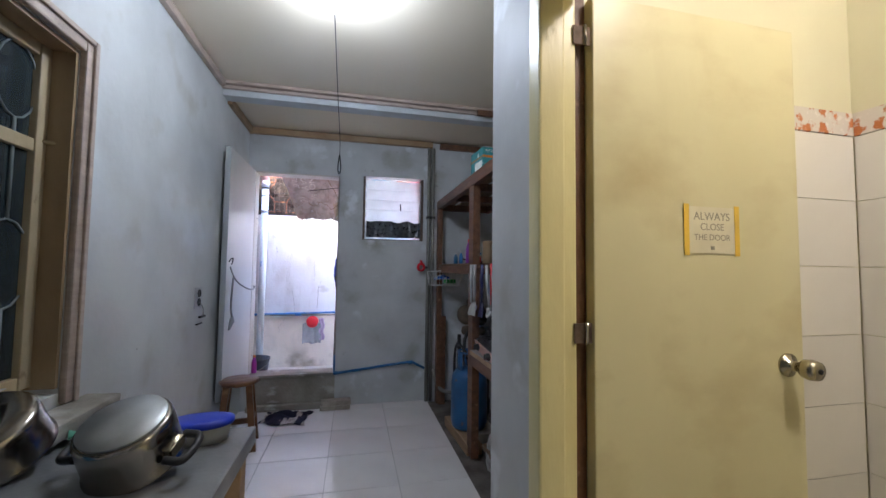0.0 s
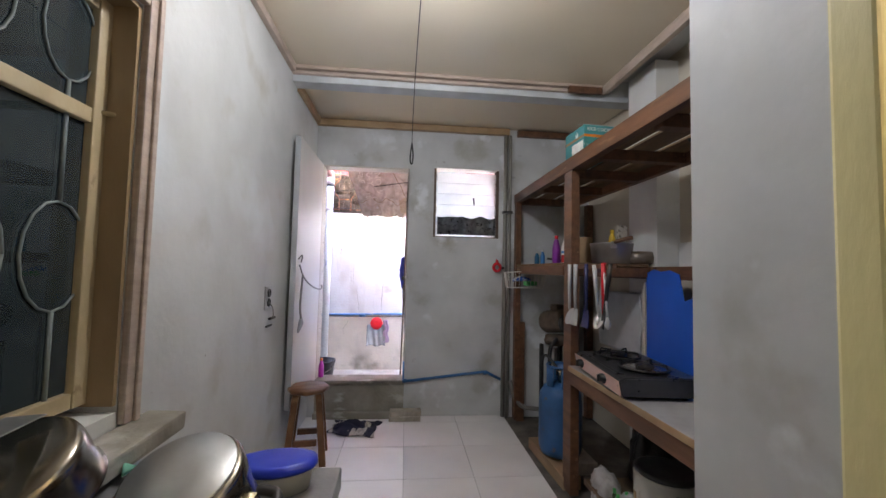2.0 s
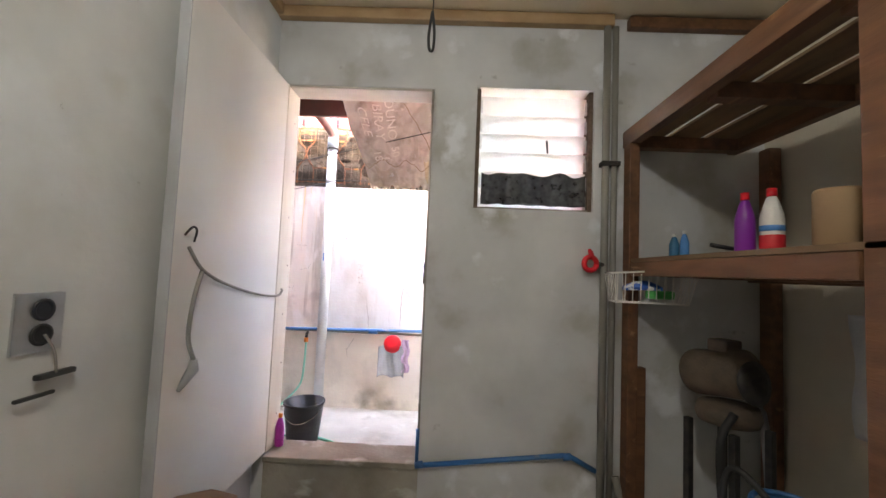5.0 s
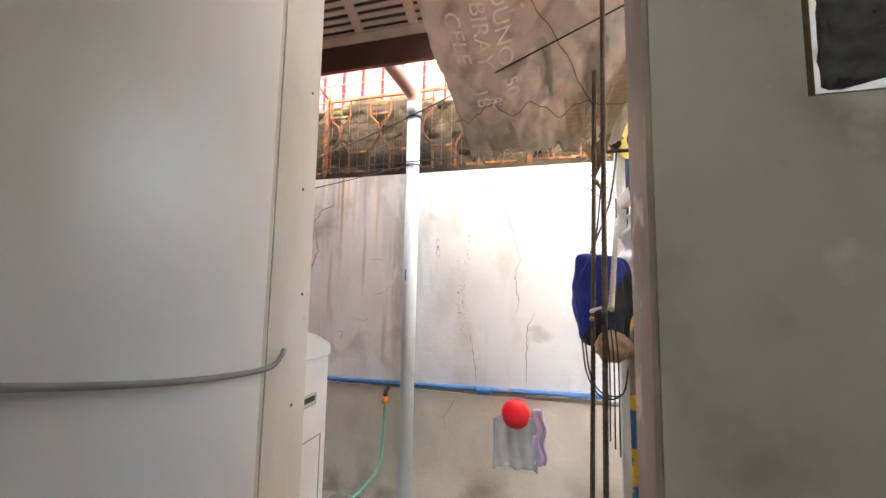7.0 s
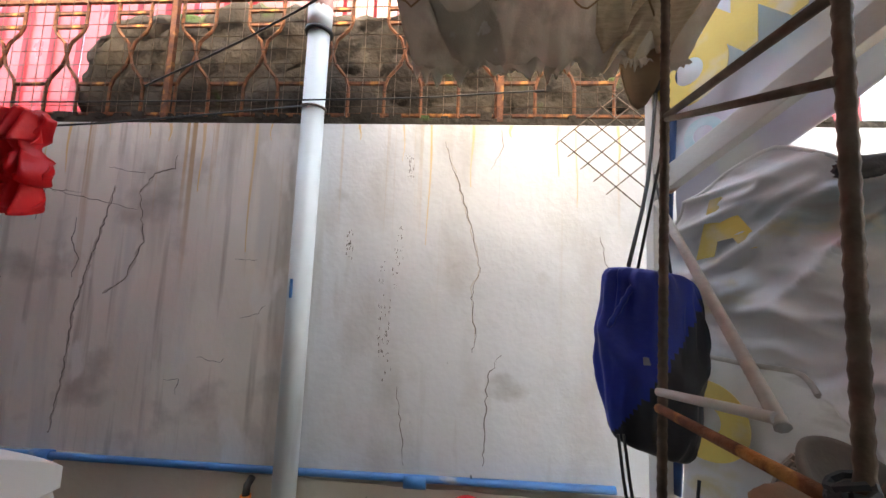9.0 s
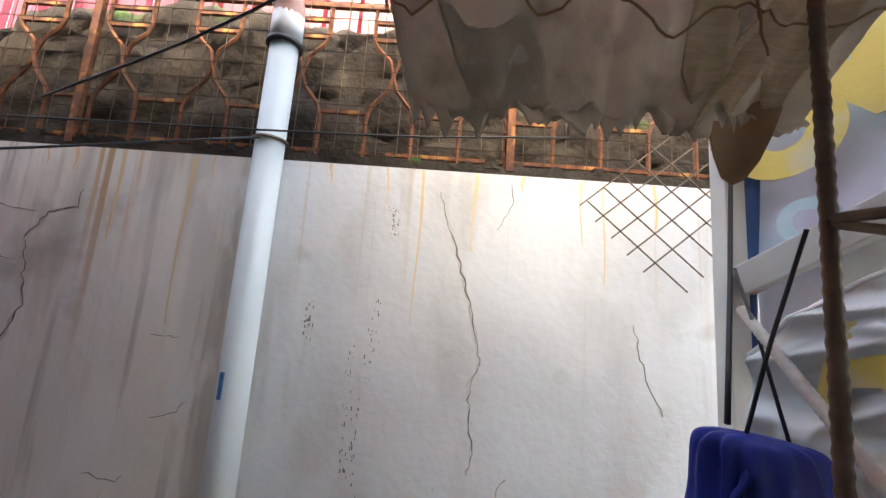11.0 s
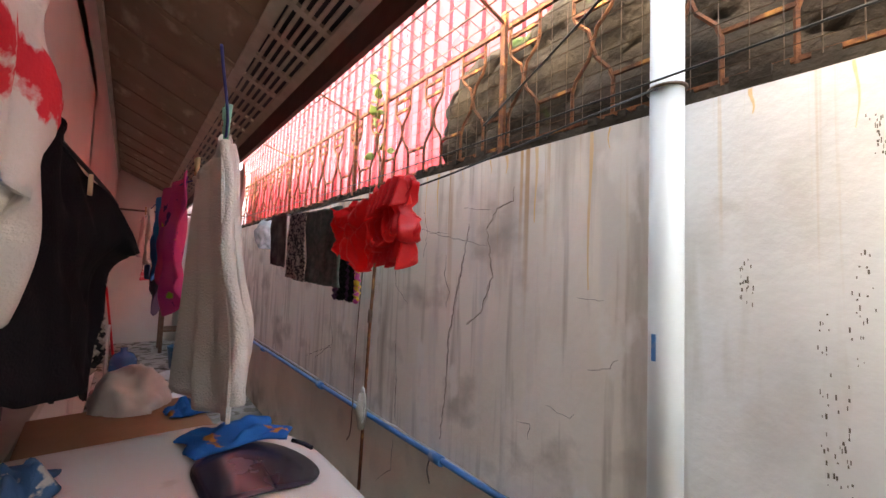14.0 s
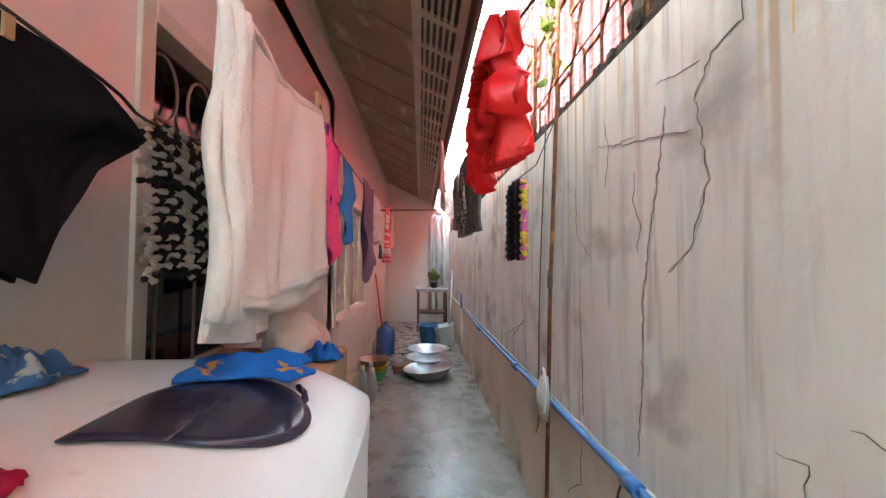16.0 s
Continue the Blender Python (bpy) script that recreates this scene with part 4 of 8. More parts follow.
rack = thing("shelf_rack", (0, 0, 0), "dark brown wooden rack with shelves and a worktop", "shelf")
part("post", box(RX, RX + 0.055, 2.755, 2.87, 0.0, 2.0, 0.004), DARKWOOD, rack)
part("post", box(RX - 0.01, RX + 0.04, 3.95, 4.02, 0.0, 2.0, 0.004), DARKWOOD, rack)
part("post", box(1.54, 1.60, 3.95, 4.02, 0.0, 2.0, 0.004), DARKWOOD, rack)
part("post", box(RX, RX + 0.055, 1.20, 1.27, 0.0, 2.0, 0.004), DARKWOOD, rack)
part("top_rail", box(RX - 0.005, RX + 0.045, 1.18, 4.05, 2.0, 2.085, 0.004), DARKWOOD, rack)
part("top_rail", box(1.40, 1.445, 1.18, 4.05, 1.985, 2.06, 0.004), DARKWOOD, rack)
for y in (1.25, 1.95, 2.45, 2.90, 3.40, 3.97):
    part("crosspiece", box(RX + 0.05, 1.40, y, y + 0.06, 1.985, 2.045, 0.003), DARKWOOD, rack)
SHELFW = mat("old_shelf_plank", (0.20, 0.12, 0.065), (0.12, 0.075, 0.04), 0.7, scale=4, stretch=(4, 0.6, 2), bump=0.15, vary=0.15)
for i, (x, w) in enumerate(((0.885, 0.150), (1.063, 0.155), (1.246, 0.200))):
    part("plank", box(x, x + w, 1.18 + 0.01 * i, 4.04 - 0.01 * i, 2.047, 2.059, 0.002), SHELFW, rack)
part("middle_rail", box(RX - 0.004, RX + 0.05, 2.875, 3.945, 1.33, 1.395, 0.004), DARKWOOD, rack)
part("middle_rail", box(1.42, 1.455, 1.18, 3.94, 1.32, 1.40, 0.004), DARKWOOD, rack)
part("middle_rail", box(1.40, 1.44, 2.75, 3.94, 1.33, 1.395, 0.004), DARKWOOD, rack)
part("utensil_rail", box(RX + 0.056, 1.40, 2.79, 2.83, 1.33, 1.39, 0.003), DARKWOOD, rack)
for i, x in enumerate((RX + 0.0, RX + 0.14, RX + 0.28, RX + 0.42)):
    part("plank", box(x, x + 0.135, 2.80 + 0.006 * i, 3.99, 1.397, 1.415, 0.002), SHELFW, rack)
part("crosspiece", box(RX + 0.04, 1.54, 3.96, 4.0, 1.33, 1.39, 0.003), DARKWOOD, rack)
part("worktop_rail", box(RX - 0.005, RX + 0.04, 1.18, 2.752, 0.665, 0.745, 0.004), DARKWOOD, rack)
part("worktop", box(RX - 0.015, 1.60, 1.18, 2.752, 0.746, 0.78, 0.003), COUNTERW, rack, "grey-white worktop")
part("lower_shelf", box(RX + 0.06, 1.58, 1.2, 2.7, 0.10, 0.13, 0.003), SHELFW, rack)
part("worktop_edge", box(RX - 0.02, RX - 0.0155, 1.18, 2.752, 0.75, 0.779, 0.001), TANWOOD, rack)

board = shaped([(1.20, 0.80), (2.80, 0.80), (2.80, 1.375), (2.72, 1.40), (2.66, 1.385), (2.58, 1.395), (2.50, 1.37), (2.46, 1.22), (2.40, 1.24), (2.36, 1.33), (2.28, 1.34), (2.17, 1.22), (2.12, 1.20), (2.11, 1.37), (1.95, 1.36), (1.80, 1.38), (1.78, 1.2), (1.6, 1.19), (1.5, 1.33), (1.20, 1.34)], 0.0, 0.006)
for v in board.verts:
    v.co = Vector((1.385 + v.co.y, v.co.x, v.co.z - 0.018))
solo("blue_splash_board", board, BLUEBOARD, "torn bright blue plastic splash board behind the stove", "board")
part("board_strip", box(1.388, 1.398, 2.82, 2.85, 0.79, 1.3, 0.001), CREAMP, tagged(new("wood_strip"), "pale upright batten beside the blue board", "batten"))

# stove
stove = thing("gas_stove", (0.865, 2.70, 0.782), "two-burner table gas stove with coppery steel front", "stove", rz=-96)
SL, SD, SH = 0.60, 0.36, 0.10
bmS = bmesh.new()
prof = [(0.012, 0.015), (0.0, 0.085), (0.03, SH), (SD, SH + 0.004), (SD, 0.015)]
va = [bmS.verts.new((0.0, y, z)) for y, z in prof]
vb = [bmS.verts.new((SL, y, z)) for y, z in prof]
bmS.faces.new(va[::-1]), bmS.faces.new(vb)
for i in range(5):
    bmS.faces.new((va[i], va[(i + 1) % 5], vb[(i + 1) % 5], vb[i]))
bmesh.ops.bevel(bmS, geom=bmS.edges[:], offset=0.006, segments=2, affect='EDGES')
part("body", bmS, mat("dark_grey_steel_top", (0.10, 0.10, 0.11), (0.07, 0.07, 0.07), 0.3, metal=0.7, scale=8, bump=0.02), stove)
fp = box(0.004, SL - 0.004, -0.004, 0.0, 0.0, 0.07, 0.001)
bmesh.ops.rotate(fp, verts=fp.verts, matrix=Matrix.Rotation(radians(9.5), 3, 'X'))
bmesh.ops.translate(fp, verts=fp.verts, vec=(0, 0.010, 0.016))
part("front_panel", fp, COPPER, stove, "coppery brushed front panel")
for x in (0.12, 0.43):
    kn = part("knob", lathe([(0.026, 0.0), (0.026, 0.006), (0.021, 0.008), (0.019, 0.026), (0.006, 0.027)], 20, tilt=Matrix.Rotation(radians(80), 3, 'X'), at=(x, 0.0, 0.052)), BLACKP, stove, "black control knob")
    part("grip", box(x - 0.005, x + 0.005, -0.036, -0.022, 0.036, 0.07, 0.002), BLACKP, kn)
for x in (0.16, 0.44):
    bn = part("drip_ring", lathe([(0.10, SH + 0.004), (0.105, SH + 0.012), (0.095, SH + 0.014), (0.07, SH + 0.006), (0.02, SH + 0.005)], 28, at=(x, 0.19, 0)), STEEL, stove)
    part("burner", lathe([(0.04, SH + 0.006), (0.045, SH + 0.022), (0.03, SH + 0.03), (0.008, SH + 0.031)], 20, at=(x, 0.19, 0)), IRON, bn)
    for k in range(4):
        a = math.pi / 4 + k * math.pi / 2
        c, s = math.cos(a), math.sin(a)
        part("pan_support", tube([(x + 0.108 * c, 0.19 + 0.108 * s, SH + 0.01), (x + 0.10 * c, 0.19 + 0.10 * s, SH + 0.036), (x + 0.045 * c, 0.19 + 0.045 * s, SH + 0.036)], 0.005, 6), IRON, bn)
    part("support_ring", tube([(x + 0.11 * math.cos(k * math.pi / 12), 0.19 + 0.11 * math.sin(k * math.pi / 12), SH + 0.014) for k in range(25)], 0.006, 6), IRON, bn)
for x in (0.05, SL - 0.05):
    for y in (0.05, SD - 0.04):
        part("foot", lathe([(0.014, -0.002), (0.014, 0.016), (0.004, 0.017)], 10, at=(x, y, 0)), BLACKP, stove)

can = thing("steel_cup", (1.27, 1.80, 0.795), "small steel cup on a tray", "cup")
part("body", lathe([(0.03, 0.0), (0.035, 0.002), (0.038, 0.08), (0.041, 0.083), (0.036, 0.08), (0.033, 0.01), (0.01, 0.008)], 20), STEEL, can)
part("handle", tube([(0.038, 0, 0.065), (0.062, 0, 0.06), (0.06, 0, 0.03), (0.037, 0, 0.02)], 0.004, 6, smooth=4), STEEL, can)
solo("serving_tray", box(-0.08, 0.08, -0.19, 0.19, 0.0, 0.014, 0.005), ALU, "narrow dull metal tray by the wall", "tray", at=(1.27, 1.85, 0.781), rz=-4)
sp = thing("frying_pan", (1.22, 2.02, 0.781), "blackened small frying pan", "pan")
part("body", lathe([(0.06, 0.0), (0.075, 0.004), (0.09, 0.035), (0.093, 0.036), (0.07, 0.008), (0.01, 0.006)], 24), IRON, sp)
part("handle", tube([(0.0, -0.09, 0.032), (0.01, -0.16, 0.042), (0.02, -0.22, 0.045)], 0.009, 8), BLACKP, sp)

# hanging utensils


def utensil(y, z_top, length, kind, material, lean=0.0, hm=None, x=RX + 0.02):
    labels = {"ladle": "aluminium ladle hanging from the shelf rail", "spatula": "flat slotted turner hanging from the shelf rail", "tongs": "steel tongs hanging from the shelf rail", "knife": "knife hanging from the shelf rail"}
    u = thing("kitchen_" + kind, (x, y, z_top), labels[kind], kind, group="hanging utensils", rx=lean)
    part("nail", tube([(0.0, 0, 0.004), (-0.02, 0, 0.008)], 0.003, 6), IRON, u)
    part("handle", tube([(-0.012, 0, 0.01), (-0.015, 0, -length * 0.3), (-0.013, 0, -length * 0.78)], 0.006, 8, radii=[0.013, 0.011, 0.008]), hm or material, u)
    if kind == "ladle":
        part("bowl", lathe([(0.052, 0.0), (0.049, -0.012), (0.034, -0.028), (0.006, -0.036), (0.004, -0.032), (0.032, -0.024), (0.045, -0.01)], 24, tilt=Matrix.Rotation(radians(-68), 3, 'Y'), at=(-0.012, 0, -length * 0.9)), material, u)
    elif kind == "spatula":
        part("blade", sheet(10, 8, lambda a, b: (-0.014 - 0.012 * b * b, (-0.03 - 0.018 * b) + (0.06 + 0.036 * b) * a, -length * (0.74 + 0.29 * b)), 0.003), material, u)
    elif kind == "knife":
        part("blade", box(-0.015, -0.012, -0.016, 0.018, -length, -length * 0.6, 0.001), material, u)
    else:
        for s in (-1, 1):
            part("arm", tube([(-0.013, 0.0, 0.0), (-0.015, s * 0.03, -length * 0.6), (-0.015, s * 0.045, -length * 0.85)], 0.006, 6), material, u)
            part("tip", lathe([(0.004, 0.03), (0.016, 0.0), (0.016, -0.02), (0.004, -0.035)], 12, at=(-0.015, s * 0.046, -length * 0.9), squash=0.5), material, u)
    return u


UTENSIL = mat("pale_worn_aluminium", (0.58, 0.58, 0.56), (0.48, 0.48, 0.46), 0.38, metal=0.35, scale=12, bump=0.03)
utensil(2.735, 1.39, 0.34, "ladle", UTENSIL, x=RX - 0.005)
utensil(2.655, 1.39, 0.34, "spatula", UTENSIL, x=RX - 0.005)
utensil(2.565, 1.39, 0.34, "spatula", mat("navy_plastic", (0.01, 0.015, 0.09), rough=0.4, scale=6))
utensil(2.47, 1.385, 0.32, "ladle", UTENSIL, lean=-10)
utensil(2.37, 1.395, 0.33, "tongs", UTENSIL, hm=REDP)
utensil(2.30, 1.39, 0.34, "knife", IRON, lean=14)
part("hook_rail", box(RX + 0.012, RX + 0.02, 2.25, 2.752, 1.375, 1.40, 0.002), DARKWOOD, rack)
solo("grey_plastic_bag", sheet(20, 20, lambda u, v: (1.385 + 0.006 * math.sin(9 * u + 2 * v), 2.86 + 0.55 * u + 0.01 * math.sin(8 * v), 0.80 + 0.42 * v), 0.003),
     mat("grey_translucent_bag", (0.42, 0.43, 0.44), (0.34, 0.35, 0.36), 0.35, scale=6, bump=0.1), "grey plastic sheet hanging behind the utensils", "plastic bag")

# things on the shelves


def bottle(name, at, r, h, material, cap, label, cat="bottle", bands=()):
    b = thing(name, at, label, cat)
    part("body", lathe([(r * 0.9, 0.0), (r, 0.006), (r, h * 0.55), (r * 0.9, h * 0.64), (r * 0.5, h * 0.84), (r * 0.36, h * 0.88), (r * 0.1, h * 0.88)], 20), material, b)
    part("cap", lathe([(r * 0.42, h * 0.882), (r * 0.46, h * 0.89), (r * 0.44, h), (r * 0.1, h)], 16), cap, b)
    for z0, z1, mm in bands:
        part("label_band", lathe([(r + 0.0006, h * z0), (r + 0.0012, h * z0 + 0.001), (r + 0.0012, h * z1), (r + 0.0004, h * z1 + 0.001)], 20), mm, b)
    return b


bottle("bleach_bottle", (1.035, 3.44, 1.415), 0.032, 0.23, PURPLEP, REDP, "purple plastic bottle with a red cap")
bottle("bleach_bottle", (1.10, 3.40, 1.415), 0.036, 0.24, WHITEP, REDP, "white plastic bottle with red and blue label", bands=((0.06, 0.3, PRINTR), (0.36, 0.44, PRINTB)))
bottle("small_bottle", (1.02, 3.86, 1.415), 0.022, 0.12, TEALP, WHITEP, "small teal bottle on the shelf")
bottle("small_bottle", (1.08, 3.88, 1.415), 0.02, 0.14, PRINTB, WHITEP, "small blue bottle on the shelf")
potA = thing("old_saucepan", (1.24, 2.97, 1.415), "used dull metal saucepan with a copper lid", "pan")
part("body", lathe([(0.11, 0.0), (0.125, 0.008), (0.138, 0.135), (0.144, 0.139), (0.138, 0.142), (0.122, 0.014), (0.02, 0.012)], 32), ALU, potA)
part("lid", lathe([(0.134, 0.130), (0.132, 0.136), (0.06, 0.146), (0.01, 0.148)], 28), OLDPOT, potA)
part("handle", tube([(-0.05, -0.132, 0.142), (-0.02, -0.17, 0.155), (0.02, -0.22, 0.165)], 0.014, 8), DARKWOOD, potA)
part("rivet_plate", box(-0.07, -0.035, -0.134, -0.118, 0.10, 0.146, 0.003), ALU, potA)
potB = thing("old_saucepan", (1.40, 2.90, 1.415), "smaller blackened pot on the shelf", "pan")
part("body", lathe([(0.06, 0.0), (0.085, 0.01), (0.092, 0.05), (0.08, 0.085), (0.02, 0.09)], 24), OLDPOT, potB)
bottle("sauce_bottle", (1.30, 3.07, 1.415), 0.03, 0.25, YELP, YELP, "yellow capped sauce bottle behind the pans")
ps = solo("patterned_pack", box(-0.035, 0.035, -0.02, 0.02, 0.0, 0.28, 0.008), mat("floral_pack", (0.55, 0.50, 0.42), (0.2, 0.17, 0.14), 0.5, scale=40, lo=0.5, hi=0.55), "tall patterned plastic pack", "pack", at=(1.36, 3.05, 1.415))
tin = solo("old_canister", lathe([(0.06, 0.0), (0.065, 0.004), (0.065, 0.19), (0.06, 0.2), (0.01, 0.2)], 24), CARDBROWN, "brown old canister on the shelf", "canister", at=(1.16, 3.22, 1.415))
pn2 = thing("frying_pan", (1.30, 3.62, 1.415), "old flat pan lying on the shelf", "pan")
part("body", lathe([(0.10, 0.0), (0.12, 0.004), (0.135, 0.035), (0.138, 0.036), (0.115, 0.008), (0.01, 0.006)], 26), IRON, pn2)
part("handle", tube([(-0.13, 0, 0.033), (-0.28, -0.02, 0.05)], 0.009, 8), BLACKP, pn2)

carton = thing("rice_cooker_carton", (1.005, 2.80, 2.066), "worn teal printed rice cooker carton bound with tape", "carton", rz=4)
part("box", box(-0.14, 0.14, -0.15, 0.15, 0.0, 0.25, 0.004), CARDTEAL, carton)
part("flap", sheet(6, 4, lambda u, v: (-0.14 + 0.28 * u, -0.152 + 0.10 * v, 0.252 + 0.03 * v * (1 + 0.3 * math.sin(5 * u))), 0.003), PRINTW, carton, "torn white flap")
part("tape", box(-0.142, 0.142, -0.1525, -0.1505, 0.155, 0.175), ORANGEP, carton)
part("tape", box(-0.1425, -0.1405, -0.15, 0.15, 0.155, 0.175), CARDBROWN, carton)
part("print_panel", box(-0.145, -0.1426, -0.14, 0.03, 0.02, 0.13), PRINTW, carton)
text_mesh("RICE COOKER", 0.036, PRINTW, "lettering", carton, pose(0.0, -0.1535, 0.215, 90, 0, 0))
carton.scale = (0.8, 0.8, 0.8)
solo("umbrella_strap", sheet(16, 3, lambda u, v: (1.02 + 0.03 * v, 1.75 + 0.20 * u, 1.985 - 0.10 * math.sin(2.6 * u) + 0.01 * v), 0.004), BLACKCORD, "black strap hanging from the top shelf", "strap")

bask = thing("wire_basket", (0.86, 3.89, 1.205), "white wire basket with soap hung on the shelf", "basket", rz=-8)
for i in range(6):
    part("wire", tube([(-0.10, -0.06 + 0.024 * i, 0.09), (-0.085, -0.06 + 0.024 * i, 0.0), (0.16, -0.06 + 0.024 * i, 0.0), (0.20, -0.06 + 0.024 * i, 0.11)], 0.0018, 5), WHITEP, bask)
for i in range(10):
    x = -0.085 + 0.027 * i
    part("wire", tube([(x, -0.07, 0.09), (x, -0.06, 0.0), (x, 0.06, 0.0), (x, 0.07, 0.09)], 0.0018, 5), WHITEP, bask)
part("rim", tube([(-0.10, -0.07, 0.09), (0.20, -0.07, 0.11), (0.20, 0.07, 0.11), (-0.10, 0.07, 0.09), (-0.10, -0.07, 0.09)], 0.003, 6), WHITEP, bask)
bask.scale = (1.25, 1.2, 1.5)
sc = solo("soap_sachet", sheet(8, 6, lambda u, v: (0.16 * u, 0.07 * v, 0.03 * math.sin(3 * u) * math.sin(3 * v)), 0.02), mat("blue_white_sachet", (0.65, 0.70, 0.75), (0.02, 0.12, 0.5), 0.35, scale=22, lo=0.46, hi=0.5), "blue and white soap sachet in the basket", "sachet", at=(0.80, 3.87, 1.27), rz=-12)
solo("green_scrubber", box(-0.055, 0.055, -0.035, 0.035, 0.0, 0.04, 0.010), GREENP, "bright green scrubbing pad in the basket", "scrubber", at=(0.96, 3.87, 1.225), rz=12)

# gas tank, pump, cooker and clutter on the floor
tank = thing("gas_tank", (0.965, 3.17, 0.065), "blue steel gas cylinder on a wooden plank", "gas cylinder")
part("body", lathe([(0.10, 0.0), (0.135, 0.012), (0.148, 0.05), (0.15, 0.08), (0.15, 0.36), (0.142, 0.42), (0.115, 0.465), (0.06, 0.49), (0.02, 0.495)], 32), TANKBLUE, tank)
col = bmesh.new()
for a0 in (0.2, 2.3, 4.4):
    sheet(8, 2, lambda u, v, a0=a0: (0.095 * math.cos(a0 + 1.5 * u), 0.095 * math.sin(a0 + 1.5 * u), 0.46 + 0.15 * v), 0.005, col)
part("collar", col, TANKBLUE, tank)
part("collar_ring", tube([(0.095 * math.cos(k * math.pi / 10), 0.095 * math.sin(k * math.pi / 10), 0.615) for k in range(21)], 0.008, 8), TANKBLUE, tank)
vl = part("valve", lathe([(0.018, 0.495), (0.018, 0.54), (0.03, 0.55), (0.03, 0.575), (0.01, 0.58)], 14), BRASS, tank)
solo("tank_plank", box(-0.06, 0.06, -0.30, 0.30, 0.0, 0.08, 0.004), mat("raw_tan_plank", (0.38, 0.25, 0.14), (0.28, 0.18, 0.1), 0.7, scale=6, stretch=(3, 0.5, 3)), "raw wooden plank under the gas cylinder", "plank", at=(0.90, 3.15, -0.02), rz=3)
solo("tank_block", box(-0.1, 0.1, -0.15, 0.15, 0.0, 0.08, 0.005), BRICKC, "concrete block under the gas cylinder", "block", at=(1.07, 3.17, -0.02))
solo("gas_hose", tube([(0.965, 3.17, 0.63), (0.90, 3.32, 0.72), (0.88, 3.34, 0.50), (0.92, 3.38, 0.25), (1.05, 3.42, 0.1)], 0.011, 8, smooth=6), BLACKCORD, "black rubber gas hose", "hose")
pump = thing("water_pump", (1.17, 3.72, 0.0), "dusty brown electric water pump on an iron stand", "pump", rz=18)
part("motor", lathe([(0.03, -0.16), (0.095, -0.155), (0.10, -0.14), (0.10, 0.08), (0.07, 0.10), (0.03, 0.105)], 24, tilt=Matrix.Rotation(radians(80), 3, 'X'), at=(0, 0, 0.93)), PUMPC, pump)
part("fan_cover", lathe([(0.085, 0.0), (0.088, 0.012), (0.05, 0.02), (0.02, 0.012)], 20, tilt=Matrix.Rotation(radians(80), 3, 'X'), at=(0, -0.10, 0.915)), IRON, pump)
part("terminal_box", box(-0.045, 0.045, -0.03, 0.06, 1.02, 1.07, 0.008), PUMPC, pump)
part("casing", lathe([(0.04, 0.0), (0.11, 0.01), (0.12, 0.04), (0.11, 0.08), (0.03, 0.09)], 22, at=(0, 0.0, 0.72)), PUMPC, pump)
for sx in (-1, 1):
    for sy in (-1, 1):
        part("leg", box(sx * 0.10 - 0.014, sx * 0.10 + 0.014, sy * 0.10 - 0.014, sy * 0.10 + 0.014, -0.02, 0.72, 0.003), IRON, pump)
part("pressure_pipe", tube([(-0.10, -0.1, 0.80), (-0.17, -0.1, 0.70), (-0.16, -0.1, 0.45), (-0.11, -0.08, 0.40)], 0.016, 10, smooth=5), BLACKCORD, pump)
part("pipe", tube([(0.1, 0, 0.76), (0.2, 0, 0.75), (0.22, -0.02, 0.4), (0.22, -0.02, -0.02)], 0.018, 10, smooth=4), GREYP, pump)
solo("leaning_board", box(-0.02, 0.02, -0.035, 0.035, 0.0, 0.9, 0.003), DARKWOOD, "dark narrow board leaning at the corner", "board", at=(0.915, 3.99, -0.02), rz=90)
rice = thing("rice_cooker", (1.19, 2.34, 0.13), "cream electric rice cooker with a black rim", "rice cooker", rz=-10)
part("body", lathe([(0.12, 0.0), (0.14, 0.012), (0.15, 0.05), (0.155, 0.19), (0.15, 0.21), (0.06, 0.212)], 32), CREAMP, rice)
part("rim", lathe([(0.152, 0.211), (0.154, 0.222), (0.13, 0.232), (0.03, 0.225)], 32), BLACKP, rice)
pl = part("switch_panel", box(-0.153, -0.142, -0.035, 0.035, 0.04, 0.13, 0.008), CREAMP, rice)
part("switch", box(-0.160, -0.154, -0.014, 0.014, 0.06, 0.11, 0.004), TANWOOD, pl)
for s in (-1, 1):
    part("side_grip", box(-0.03, 0.03, s * 0.155 - 0.012, s * 0.155 + 0.012, 0.15, 0.17, 0.005), BLACKP, rice)


def crumple(at, sx, sy, sz, seed, material, label, name="plastic_bag", cat="plastic bag"):
    bm = bmesh.new()
    bmesh.ops.create_icosphere(bm, subdivisions=4, radius=1.0)
    o = Vector((seed * 3.7, seed * 1.3, seed))
    for v in bm.verts:
        d = v.co.normalized()
        k = 1 + 0.30 * noise.noise(d * 1.8 + o) + 0.14 * noise.noise(d * 5 + o) + 0.07 * noise.noise(d * 11 + o)
        v.co = Vector((d.x * sx * k, d.y * sy * k, max(0.0, sz * (d.z * k + 0.85))))
    for f in bm.faces:
        f.smooth = True
    return solo(name, bm, material, label, cat, at=at)


BAGW = mat("wrinkled_grey_white_bag", (0.45, 0.44, 0.42), (0.28, 0.27, 0.26), 0.35, scale=12, fine=40, bump=0.4)
crumple((1.00, 2.60, -0.02), 0.085, 0.10, 0.13, 3, BAGW, "crumpled grey plastic bag under the worktop")
crumple((1.05, 2.42, -0.02), 0.09, 0.09, 0.11, 5, BAGW, "crumpled white plastic bag under the worktop")
